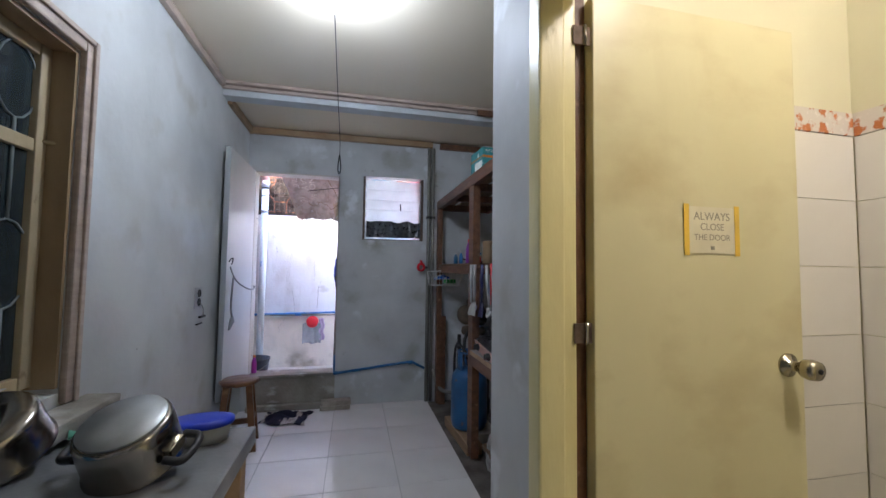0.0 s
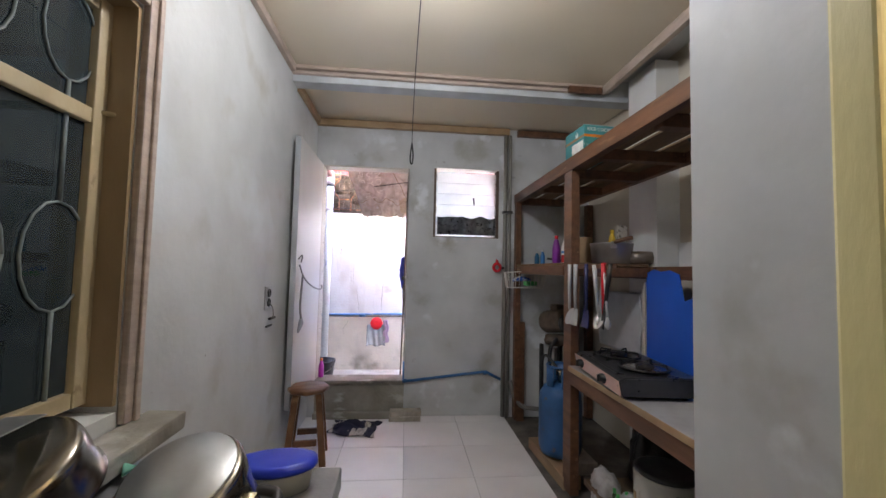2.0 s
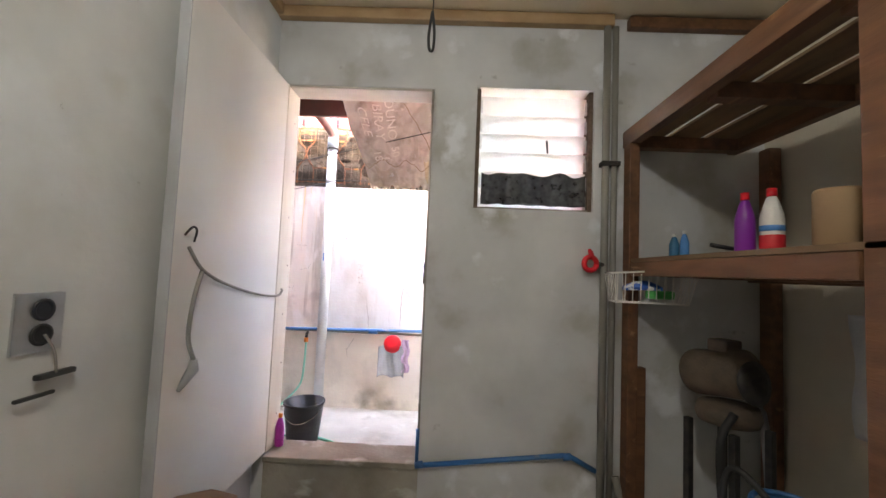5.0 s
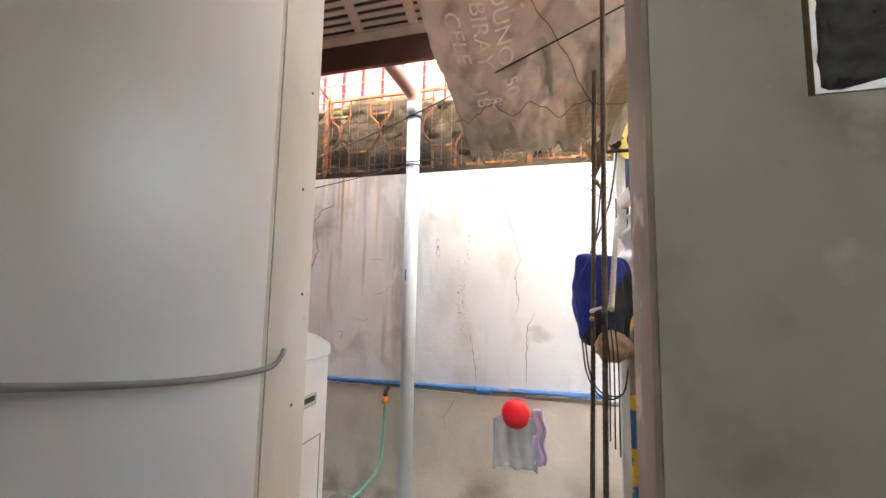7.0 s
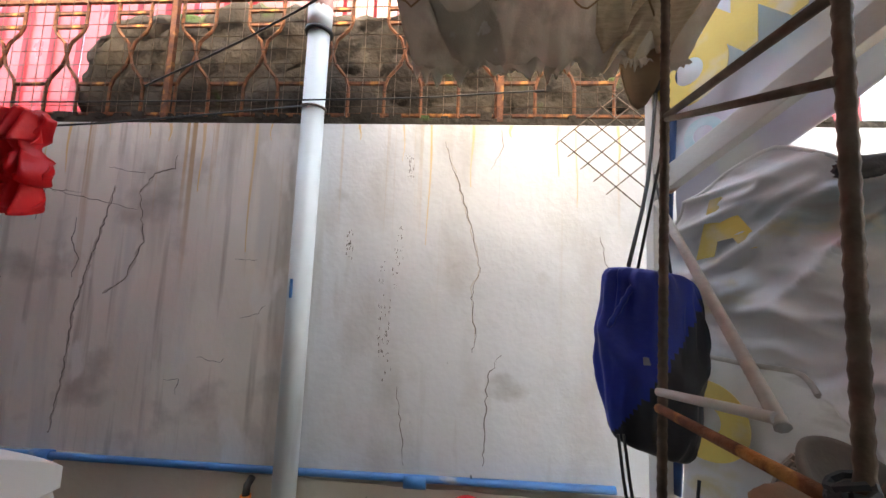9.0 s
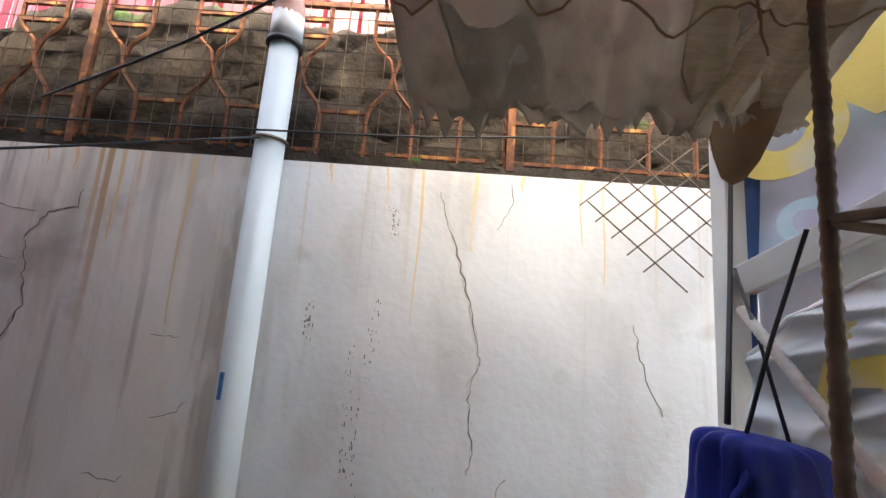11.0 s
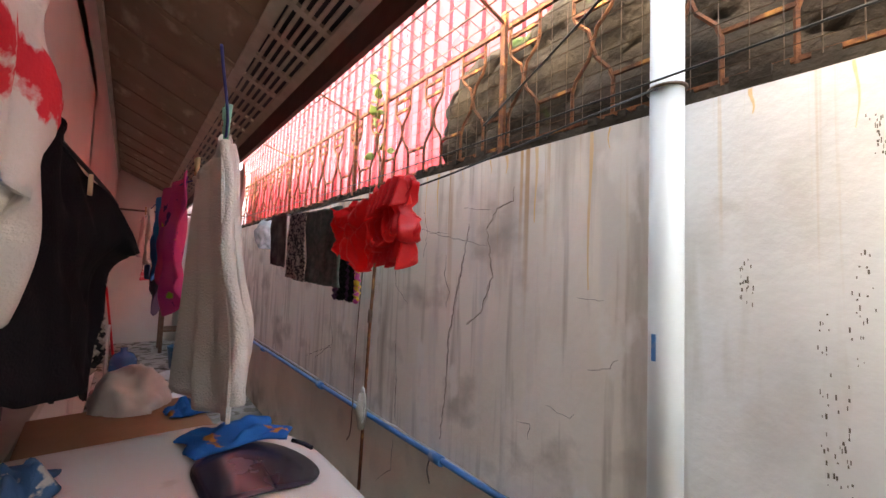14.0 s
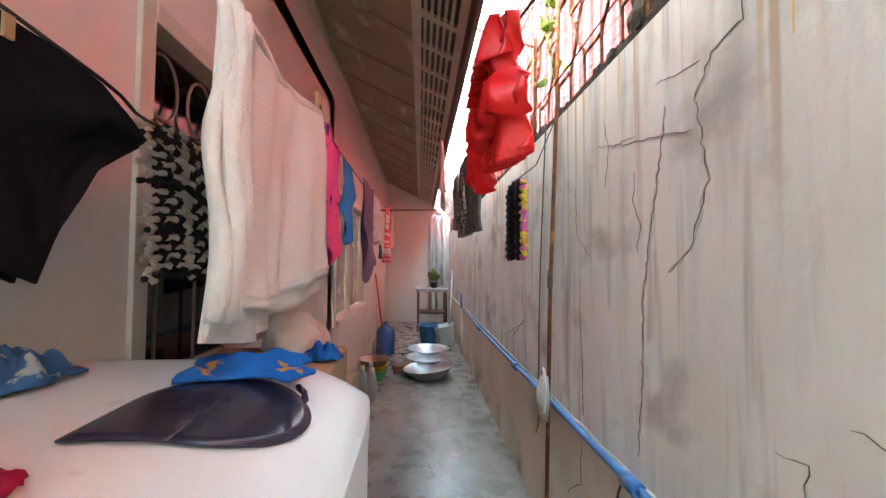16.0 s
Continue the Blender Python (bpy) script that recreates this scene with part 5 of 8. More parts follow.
crumple((1.30, 2.62, -0.02), 0.14, 0.12, 0.28, 7, mat("black_bin_bag", (0.015, 0.015, 0.015), rough=0.35, scale=9, bump=0.3), "black bin bag under the worktop")
for k, (x, y) in enumerate(((1.0, 2.50), (1.045, 2.46), (0.985, 2.44))):
    bottle("glass_bottle", (x, y, -0.02), 0.02, 0.20, mat("green_bottle_glass", (0.06, 0.10, 0.05), rough=0.15, scale=5, bump=0.0) if k == 0 else MATS["green_bottle_glass"], GREENP, "small dark bottle with a green cap among the bags")

# ---- yard and alley: fence top ----
CRACK = mat("dark_crack", (0.17, 0.15, 0.13), (0.09, 0.08, 0.07), 0.9, scale=30)
rng = random.Random(7)


def crack(name, pts, w, material=CRACK, y=FW - 0.0015):
    """A jagged hairline split in the render, wandering between a few turning points."""
    line = []
    for (x0, z0), (x1, z1) in zip(pts, pts[1:]):
        n = max(3, int(math.hypot(x1 - x0, z1 - z0) / 0.018))
        for k in range(n):
            t = k / n
            line.append((x0 + (x1 - x0) * t + rng.uniform(-0.006, 0.006), z0 + (z1 - z0) * t + rng.uniform(-0.004, 0.004)))
    line.append(pts[-1])
    bm = bmesh.new()
    prev = None
    for i, (x, z) in enumerate(line):
        a = line[max(i - 1, 0)]
        b = line[min(i + 1, len(line) - 1)]
        d = Vector((b[0] - a[0], b[1] - a[1])).normalized()
        h = 0.65 * w * (0.35 + 0.65 * rng.random()) * (0.4 + 0.6 * math.sin(math.pi * (i + 0.5) / len(line)))
        cur = [bm.verts.new((x - d.y * h, y, z + d.x * h)), bm.verts.new((x + d.y * h, y, z - d.x * h)),
               bm.verts.new((x + d.y * h, y + 0.004, z - d.x * h)), bm.verts.new((x - d.y * h, y + 0.004, z + d.x * h))]
        if prev:
            for k in range(4):
                bm.faces.new((prev[k], prev[(k + 1) % 4], cur[(k + 1) % 4], cur[k]))
        prev = cur
    return setting(name, bm, material, "thin dark crack in the fence render", "crack")


HALO = mat("dirty_crack_edge", (0.55, 0.51, 0.45), (0.48, 0.44, 0.385), 0.9, scale=14)
crack("crack_stain_1", [(-1.79, 1.94), (-1.79, 1.88), (-1.88, 1.86), (-1.94, 1.77), (-1.90, 1.57), (-1.96, 1.41), (-2.05, 1.35)], 0.013, HALO, FW - 0.0008)
crack("crack_stain_2", [(-2.05, 1.80), (-2.17, 1.28), (-2.18, 1.01), (-2.21, 0.79)], 0.012, HALO, FW - 0.0008)
crack("crack_stain_3", [(-0.66, 2.01), (-0.58, 1.76), (-0.53, 1.6), (-0.51, 1.49), (-0.54, 1.43), (-0.52, 1.23)], 0.006, HALO, FW - 0.0008)
crack("crack_1", [(-0.66, 2.01), (-0.58, 1.76), (-0.53, 1.6), (-0.51, 1.49)], 0.0042)
crack("crack_2", [(-0.515, 1.487), (-0.54, 1.43), (-0.52, 1.23), (-0.53, 1.19)], 0.0035)
crack("crack_3", [(-0.44, 2.06), (-0.43, 1.99), (-0.48, 1.9)], 0.0022)
crack("crack_4", [(-1.79, 1.94), (-1.79, 1.88), (-1.88, 1.86), (-1.94, 1.77)], 0.0045)
crack("crack_5", [(-1.935, 1.765), (-1.90, 1.57), (-1.96, 1.41), (-2.05, 1.35)], 0.0036)
crack("crack_6", [(-2.05, 1.80), (-2.17, 1.28), (-2.18, 1.01), (-2.21, 0.79)], 0.0042)
crack("crack_7", [(-2.62, 0.99), (-2.6, 0.75)], 0.0028)
crack("crack_8", [(-3.56, 1.25), (-3.49, 1.03), (-3.85, 0.84)], 0.004)
crack("crack_9", [(-0.06, 1.64), (-0.03, 1.49), (0.02, 1.39)], 0.0026)
crack("crack_10", [(-0.81, 1.05), (-0.78, 0.88), (-0.77, 0.77)], 0.003)
crack("crack_11", [(-0.42, 1.19), (-0.47, 1.11), (-0.48, 0.79)], 0.004)
crack("crack_12", [(-1.45, 1.28), (-1.38, 1.30), (-1.35, 1.33)], 0.002)
crack("crack_13", [(-1.62, 1.12), (-1.52, 1.10), (-1.50, 1.12)], 0.0022)
crack("crack_14", [(-2.6, 0.65), (-2.61, 0.49), (-2.76, 0.37)], 0.003, y=FW - 0.0135)
crack("crack_15", [(-0.90, 0.66), (-0.97, 0.55), (-0.95, 0.48)], 0.0025, y=FW - 0.0135)
crack("crack_20", [(-2.35, 1.78), (-2.09, 1.73), (-1.94, 1.70)], 0.0024)
crack("crack_21", [(-4.01, 0.84), (-3.52, 1.00), (-3.44, 0.78)], 0.0030)
crack("crack_22", [(-2.64, 1.19), (-2.61, 0.99), (-2.61, 0.77)], 0.0030)
crack("crack_23", [(-1.75, 1.02), (-1.68, 1.03), (-1.69, 0.97)], 0.0020)
crack("crack_24", [(-2.09, 1.88), (-1.92, 1.86)], 0.0024)
crack("crack_25", [(-1.49, 1.51), (-1.40, 1.51)], 0.0020)
crack("crack_26", [(-2.20, 1.41), (-2.18, 1.49), (-2.22, 1.56), (-2.21, 1.66)], 0.0022)
crack("crack_27", [(-2.45, 1.81), (-2.34, 1.78), (-2.20, 1.77)], 0.0020)
crack("crack_28", [(-2.41, 1.90), (-2.37, 1.78), (-2.40, 1.65)], 0.0020)
crack("crack_29", [(-2.67, 1.70), (-2.66, 1.49), (-2.52, 1.40)], 0.0022)
for k, (x, z0, z1) in enumerate(((-0.89, 1.55, 1.15), (-0.83, 1.66, 1.4), (-0.86, 1.42, 1.05), (-1.03, 1.64, 1.52), (-0.80, 1.95, 1.85))):
    bm = bmesh.new()
    for j in range(26):
        z = rng.uniform(z1, z0)
        xx = x + rng.gauss(0, 0.008)
        add_box(bm, xx, xx + rng.uniform(0.001, 0.0035), FW - 0.0012, FW + 0.002, z, z + rng.uniform(0.003, 0.012))
    setting("flaking_%d" % (k + 1), bm, CRACK, "row of dark flaked paint specks", "stain")

RUNM = mat("orange_rust_run", (0.70, 0.50, 0.24), (0.70, 0.58, 0.40), 0.85, scale=9, stretch=(1, 1, 0.4))
for k in range(34):
    x = -4.6 + 0.155 * k + rng.uniform(-0.05, 0.05)
    ln, w = rng.choice((0.06, 0.10, 0.14, 0.2, 0.28, 0.45)) * rng.uniform(0.7, 1.2), rng.uniform(0.003, 0.009)
    bm = bmesh.new()
    prev = None
    for j in range(9):
        t = j / 8
        h = w * (1 - 0.75 * t) * rng.uniform(0.8, 1.2)
        xx = x + 0.004 * math.sin(5 * t + k)
        cur = [bm.verts.new((xx + sx * h, FW - yy, 2.078 - ln * t)) for sx, yy in ((-1, 0.0006), (1, 0.0006), (1, -0.002), (-1, -0.002))]
        if prev:
            for c in range(4):
                bm.faces.new((prev[c], prev[(c + 1) % 4], cur[(c + 1) % 4], cur[c]))
        prev = cur
    setting("rust_run_%d" % (k + 1), bm, RUNM, "orange rust run below the grille", "stain")

# broken hollow-block strip behind the grille


def blockf(u, v):
    x = -2.37 + 3.0 * u
    top = 2.67 + 0.06 * noise.noise(Vector((x * 2.2, 3, 0))) - 0.17 * max(0.0, (u - 0.35)) + 0.02 * noise.noise(Vector((x * 11, 0, 0)))
    if u < 0.08:
        top -= 0.22 * (1 - u / 0.08) ** 2
    z = 2.105 + (top - 2.105) * v
    q = Vector((x * 7, z * 7, 1.0))
    return (x + 0.015 * noise.noise(q), 5.86 + 0.035 * noise.noise(q * 0.8) + 0.02 * noise.noise(q * 2.6), z)


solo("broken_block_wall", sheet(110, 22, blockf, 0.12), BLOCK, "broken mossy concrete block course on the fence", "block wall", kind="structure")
bm = bmesh.new()
for i in range(190):
    x = rng.uniform(-7, 0.8)
    s = rng.uniform(0.006, 0.022)
    add_box(bm, x - s, x + s * 1.4, FW + rng.uniform(-0.005, 0.05), FW + 0.06 + s, 2.10, 2.112 + s)
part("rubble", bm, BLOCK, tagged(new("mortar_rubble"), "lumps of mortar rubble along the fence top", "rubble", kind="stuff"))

# red sheet wall of the neighbour
redw = thing("red_sheet_wall", (0, 0, 0), "tall red corrugated metal sheets of the neighbouring building", "sheet wall", kind="structure")
PW = 0.80
xs = []
for k in range(4):
    b0 = k * 0.2
    xs += [(b0, 0.0), (b0 + 0.13, 0.0), (b0 + 0.145, -0.028), (b0 + 0.185, -0.028)]
xs.append((PW, 0.0))


def ribbed_sheet(z0, z1, material):
    bm = bmesh.new()
    low, high = [[bm.verts.new((x, y + 0.018 * (z - 1.2), z)) for x, y in xs] for z in (z0, z1)]
    for a, b, c, d in zip(low, low[1:], high[1:], high):
        bm.faces.new((a, b, c, d))
    bmesh.ops.solidify(bm, geom=bm.faces[:], thickness=0.003)
    return mesh_of("sheet_panel", bm, material)


sheet_mesh = ribbed_sheet(1.2, 5.4, REDSHEET)
for i in range(-14, 2):
    o = new("sheet_panel", sheet_mesh)
    o.location = (i * (PW + 0.002), 6.45, 0)
    o.parent = redw

# rusty grille on the fence
grille = thing("fence_grille", (0, FW + 0.03, 2.105), "rusty ornamental iron grille along the fence top", "grille")


def bar_mesh(s):
    e = 0.062 * s
    pts = [(0, 0, 0), (0, 0, 0.15), (e * 0.2, 0, 0.19), (e, 0, 0.25), (e * 1.25, 0, 0.30), (e, 0, 0.36), (e * 0.2, 0, 0.41), (0, 0, 0.44), (0, 0, 0.56)]
    return mesh_of("bar", tube(pts, 0.0075, 5), RUST)


bars = [bar_mesh(1), bar_mesh(-1)]
step = 0.155
for i in range(-65, 5):
    o = new("bar", bars[i % 2])
    o.location = (i * step, 0, 0)
    o.parent = grille
    tie = mesh_of("tie_bar", box(0, step, -0.006, 0.006, -0.006, 0.006), RUST) if i == -65 else tie
    o = new("tie_bar", tie)
    o.location = (i * step, 0, 0.435 if i % 2 == 0 else 0.165)
    o.parent = grille
    if i % 2 == 0:
        o = new("tie_bar", tie)
        o.location = (i * step, 0, 0.50)
        o.parent = grille
part("top_rail", box(-65 * step, 5 * step, -0.008, 0.008, 0.55, 0.566), RUST, grille)
part("bottom_rail", box(-65 * step, 5 * step, -0.006, 0.006, 0.02, 0.032), RUST, grille)
for x in (-9.2, -7.7, -6.2, -4.75, -3.3, -1.88, -0.45):
    part("post", box(x - 0.012, x + 0.012, -0.028, -0.009, -0.01, 0.62), RUST, grille)

net = bmesh.new()
for i in range(-140, 10):
    x = i * 0.068
    tube([(x, FW + 0.012, 2.12), (x, FW + 0.012, 2.68)], 0.0016, 3, net)
for k in range(9):
    tube([(-9.6, FW + 0.01, 2.16 + 0.063 * k), (0.6, FW + 0.01, 2.16 + 0.063 * k)], 0.0016, 3, net)
netw = thing("welded_wire_net", (0, 0, 0), "thin dark welded wire net over the grille", "wire net", kind="stuff")
part("wires", net, REBAR, netw)
over = thing("overhead_wire_grid", (0, 0, 0), "rusty wire grid spanning from grille to eave", "wire grid", kind="stuff")
gm = bmesh.new()
for i in range(-100, -6):
    x = i * 0.095
    tube([(x, FW + 0.02, 2.68), (x, 5.34, 2.76)], 0.0018, 3, gm)
for k in range(5):
    t = (k + 0.5) / 5
    tube([(-9.6, FW + 0.02 - (FW + 0.02 - 5.34) * t, 2.685 + 0.08 * t), (-0.6, FW + 0.02 - (FW + 0.02 - 5.34) * t, 2.685 + 0.08 * t)], 0.0045 if k % 2 else 0.0025, 4, gm)
part("wires", gm, REBAR, over)
for x in (-7.0, -4.75, -3.3, -1.88, -0.9):
    part("spar", tube([(x, FW + 0.03, 2.67), (x, 5.33, 2.78)], 0.007, 5), RUST, over)

# eave vents: slatted frame under the eave edge
vent = thing("eave_vent", (0, 0, 0), "cream slatted wooden vent strip under the eave", "vent", kind="structure")


def vz(y):
    return 2.91 - (y - 5.02) * 0.45


part("inner_rail", slab([(4.97, 2.915), (5.03, 2.89), (5.03, 2.905), (4.97, 2.93)], AX, EX), VENT, vent)
part("outer_rail", slab([(5.25, vz(5.25) - 0.012), (5.298, vz(5.298) - 0.012), (5.298, vz(5.298) + 0.01), (5.25, vz(5.25) + 0.01)], AX, EX), VENT, vent)
# Black sheet under the eave that paints the shade between the slats.
part("backing", slab([(5.0, vz(5.0) + 0.05), (5.30, vz(5.30) + 0.05), (5.30, vz(5.30) + 0.06), (5.0, vz(5.0) + 0.06)], AX, EX), BLACKP, vent, "black sheet for the shade behind the slats")
sl = mesh_of("slat", slab([(-0.009, 0.004), (0.009, -0.004), (0.009, 0.006), (-0.009, 0.014)], AX, EX), VENT)
for k in range(5):
    y = 5.055 + 0.04 * k
    o = new("slat", sl)
    o.location = (0, y, vz(y) - 0.006)
    o.parent = vent
ties = mesh_of("tie", slab([(5.03, vz(5.03) - 0.004), (5.25, vz(5.25) - 0.004), (5.25, vz(5.25) + 0.02), (5.03, vz(5.03) + 0.02)], 0.0, 0.05), VENT)
for i in range(28):
    o = new("tie", ties)
    o.location = (AX + 0.2 + i * 0.33, 0, -0.003)
    o.parent = vent
batten = mesh_of("soffit_batten", slab([(BO, 3.27), (4.97, 2.918), (4.97, 2.926), (BO, 3.278)], 0.0, 0.06), SOFFIT)
soff = bpy.data.objects["soffit"]
for i in range(15):
    o = new("soffit_batten", batten)
    o.location = (AX + 0.4 + 0.61 * i, 0, 0.0)
    o.parent = soff
setting("soffit_trim", box(AX, LW - 0.15, BO, BO + 0.03, 3.2, 3.27, 0.004), VENT, "thin wooden trim along soffit and wall", "trim")

# downpipe
dp = thing("downpipe", (0, 0, 0), "grey plastic downpipe with a pink-brown elbow", "downpipe")
part("pipe", tube([(-1.188, FW - 0.065, 0.02), (-1.188, FW - 0.065, 2.46)], 0.043, 24), PVC, dp)
part("collar", tube([(-1.188, FW - 0.065, 2.44), (-1.188, FW - 0.065, 2.53)], 0.049, 24), PVC, dp)
part("strap", tube([(-1.188, FW - 0.065, 2.425), (-1.188, FW - 0.065, 2.438)], 0.055, 24), IRON, dp)
part("wire_tie", tube([(-1.188, FW - 0.065, 2.108), (-1.188, FW - 0.065, 2.114)], 0.051, 20), REBAR, dp)
part("elbow", tube([(-1.188, FW - 0.065, 2.51), (-1.19, FW - 0.08, 2.58), (-1.24, FW - 0.16, 2.66), (-1.29, FW - 0.25, 2.72), (-1.31, FW - 0.30, 2.80)], 0.047, 16, smooth=4), PVCRED, dp)
part("blue_mark", box(-1.205, -1.195, FW - 0.113, FW - 0.108, 1.37, 1.44), BLUEPIPE, dp)

# blue pipe on the fence
fp_ = thing("blue_fence_pipe", (0, 0, 0), "blue water pipe along the fence wall", "pipe")
part("pipe", tube([(-7.0, FW - 0.03, 0.69), (-4.0, FW - 0.03, 0.70), (-1.6, FW - 0.03, 0.725), (-0.02, FW - 0.03, 0.755)], 0.014, 10), BLUEPIPE, fp_)
part("pipe", tube([(-7.0, FW - 0.03, 0.69), (-7.03, FW - 0.03, 0.90), (-7.1, FW - 0.03, 0.92), (-7.5, FW - 0.03, 0.92)], 0.017, 10), BLUEPIPE, fp_)
part("pipe", tube([(-7.0, FW - 0.03, 0.0), (-7.0, FW - 0.03, 0.68)], 0.014, 10), PVC, fp_)
for x in (-5.2, -3.6, -2.19, -0.72):
    part("coupling", tube([(x - 0.04, FW - 0.03, 0.7215 + 0.012 * (x + 1.6) * (0.8 if x > -1.6 else 0.85)), (x + 0.04, FW - 0.03, 0.7225 + 0.012 * (x + 1.6) * (0.8 if x > -1.6 else 0.85))], 0.024, 12), BLUEPIPE, fp_)
part("hanging_wire", tube([(-2.22, FW - 0.05, 0.70), (-2.22, FW - 0.06, 0.66), (-2.21, FW - 0.05, 0.60)], 0.004, 5, smooth=3), IRON, fp_)
lip = bmesh.new()
sheet(160, 2, lambda u, v: (-7.0 + 7.1 * u, FW - 0.012 + 0.004 * noise.noise(Vector((u * 90, v, 0))), 0.705 + 0.022 * v + 0.006 * noise.noise(Vector((u * 60, 3, 0)))), 0.012, lip)
setting("fence_ledge", lip, STEPC, "broken render ledge above the blue pipe", "ledge")
tapv = thing("garden_hose", (0, 0, 0), "green garden hose from the fence pipe tap", "hose")
part("tap", tube([(-1.33, FW - 0.03, 0.70), (-1.33, FW - 0.06, 0.685), (-1.33, FW - 0.065, 0.64)], 0.014, 8), IRON, tapv)
part("connector", tube([(-1.33, FW - 0.065, 0.655), (-1.33, FW - 0.065, 0.615)], 0.02, 10), ORANGEP, tapv)
part("hose", tube([(-1.33, FW - 0.065, 0.62), (-1.335, FW - 0.07, 0.40), (-1.36, FW - 0.10, 0.22), (-1.50, FW - 0.25, 0.05), (-1.45, 5.05, 0.03), (-1.05, 5.02, 0.03), (-0.80, 4.90, 0.03), (-0.78, 4.75, 0.03), (-0.92, 4.68, 0.03)], 0.010, 8, smooth=6), MINTP, tapv)

# bucket, bottle and red dipper in a bag
bk = thing("black_bucket", (-1.08, 4.98, 0.015), "black plastic bucket beside the wash place", "bucket")
part("body", lathe([(0.10, 0.0), (0.112, 0.004), (0.142, 0.27), (0.15, 0.275), (0.15, 0.29), (0.137, 0.288), (0.108, 0.01), (0.02, 0.008)], 30), BLACKP, bk)
part("handle", tube([(-0.147, 0, 0.275), (-0.10, -0.10, 0.20), (0.0, -0.15, 0.17), (0.10, -0.10, 0.20), (0.147, 0, 0.275)], 0.004, 6, smooth=5), STEEL, bk)
bottle("soap_bottle", (-0.925, 4.18, DZ0), 0.024, 0.17, mat("magenta_plastic", (0.40, 0.02, 0.32), rough=0.35, scale=5), ORANGEP, "magenta soap bottle with an orange cap on the sill")
hb = thing("hanging_plastic_bag", (-0.52, FW - 0.075, 0.36), "clear plastic bag with a red dipper and a pink cloth", "plastic bag")
part("bag", sheet(22, 18, lambda u, v: (-0.13 + 0.24 * u, -0.05 + 0.06 * math.sin(math.pi * u) + 0.008 * math.sin(22 * u + 3 * v), -0.02 + 0.27 * v + 0.012 * math.sin(9 * u)), 0.003), FOGP, hb)
part("dipper", lathe([(0.02, 0.02), (0.07, 0.016), (0.08, 0.0), (0.082, -0.02), (0.03, -0.022)], 26, tilt=Matrix.Rotation(radians(82), 3, 'X'), at=(-0.01, -0.0, 0.27)), REDP, hb, "round red plastic dipper")
part("cloth", sheet(10, 16, lambda u, v: (0.09 + 0.06 * u + 0.01 * math.sin(12 * v), -0.045 + 0.012 * math.sin(9 * u + 4 * v), 0.03 + 0.29 * v), 0.005), mat("lilac_cloth", (0.55, 0.42, 0.58), (0.48, 0.36, 0.50), 0.9, scale=8, fine=300), hb)
part("nail", tube([(0.0, 0.062, 0.40), (0.0, 0.03, 0.405)], 0.003, 5), IRON, hb)

# ---- sack awning over the yard ----
SACK = mat("grey_brown_woven_sack", (0.60, 0.545, 0.46), (0.45, 0.405, 0.335), 0.9, scale=3, fine=220, bump=0.3, trans=0.4, layers=(
    ((0.24, 0.19, 0.14), 11, (1, 1, 1), 0.50, 0.82), ((0.74, 0.66, 0.54), 5, (1, 1, 1), 0.5, 0.8), ((0.60, 0.53, 0.43), 16, (1, 1, 1), 0.66, 0.72)))
SACKPRINT = mat("faded_sack_print", (0.80, 0.76, 0.66), (0.62, 0.57, 0.47), 0.9, scale=20)


def crease(p):
    return 1 - min(1.0, 3.2 * abs(noise.noise(p)))


def sackf(u, v):
    x = -0.97 + 1.30 * u + 0.26 * v * (1 - u) - 0.36 * u * v
    y = 4.76 + 0.39 * v + 0.02 * noise.noise(Vector((u * 5, v * 4, 2))) + 0.014 * crease(Vector((u * 6 + v * 3, v * 3, 4)))
    z = 2.80 - 0.76 * v + 0.04 * noise.noise(Vector((u * 3.2, v * 3, 7))) - 0.030 * crease(Vector((u * 4 + 2.5 * v, v * 2.2 - u, 1))) * (0.3 + 0.7 * v) - 0.016 * crease(Vector((u * 9 - 4 * v, v * 6, 8))) - 0.007 * crease(Vector((u * 21 + 6 * v, v * 15, 3))) - 0.03 * math.sin(math.pi * u) * v
    return (x, y, z)


sackt = thing("sack_awning", (0, 0, 0), "torn grey-brown woven sacks hung as an awning", "awning")
part("sheet", sheet(120, 72, sackf, 0.003), SACK, sackt)


def rag_edge(u, v):
    """Torn points of uneven length along the lower hem."""
    x, y, z = sackf(u, 0.985)
    s = u * 15.0 + 1.1 * math.sin(9 * u) + 0.6 * math.sin(23 * u)
    k = (0.35 + 0.65 * abs(math.sin(3.1 * math.floor(s) + 1))) * (1 - abs(2 * (s - math.floor(s)) - 1)) + 0.25 * abs(noise.noise(Vector((u * 60, 2, 0))))
    return (x + 0.015 * math.sin(20 * u) * v, y + 0.01 * math.sin(13 * u) * v, z - v * (0.004 + 0.05 * k))


part("ragged_edge", sheet(220, 5, rag_edge, 0.003), SACK, sackt)
PATCH = mat("ribbed_tan_weave", (0.58, 0.48, 0.34), (0.47, 0.38, 0.26), 0.9, scale=60, stretch=(0.3, 1, 3), fine=200, bump=0.4, trans=0.4)
PATCHG = mat("grey_weave_patch", (0.54, 0.48, 0.40), (0.42, 0.37, 0.30), 0.9, scale=12, fine=200, bump=0.4, trans=0.4, layers=(((0.55, 0.52, 0.48), 22, (1, 1, 1), 0.62, 0.68),))
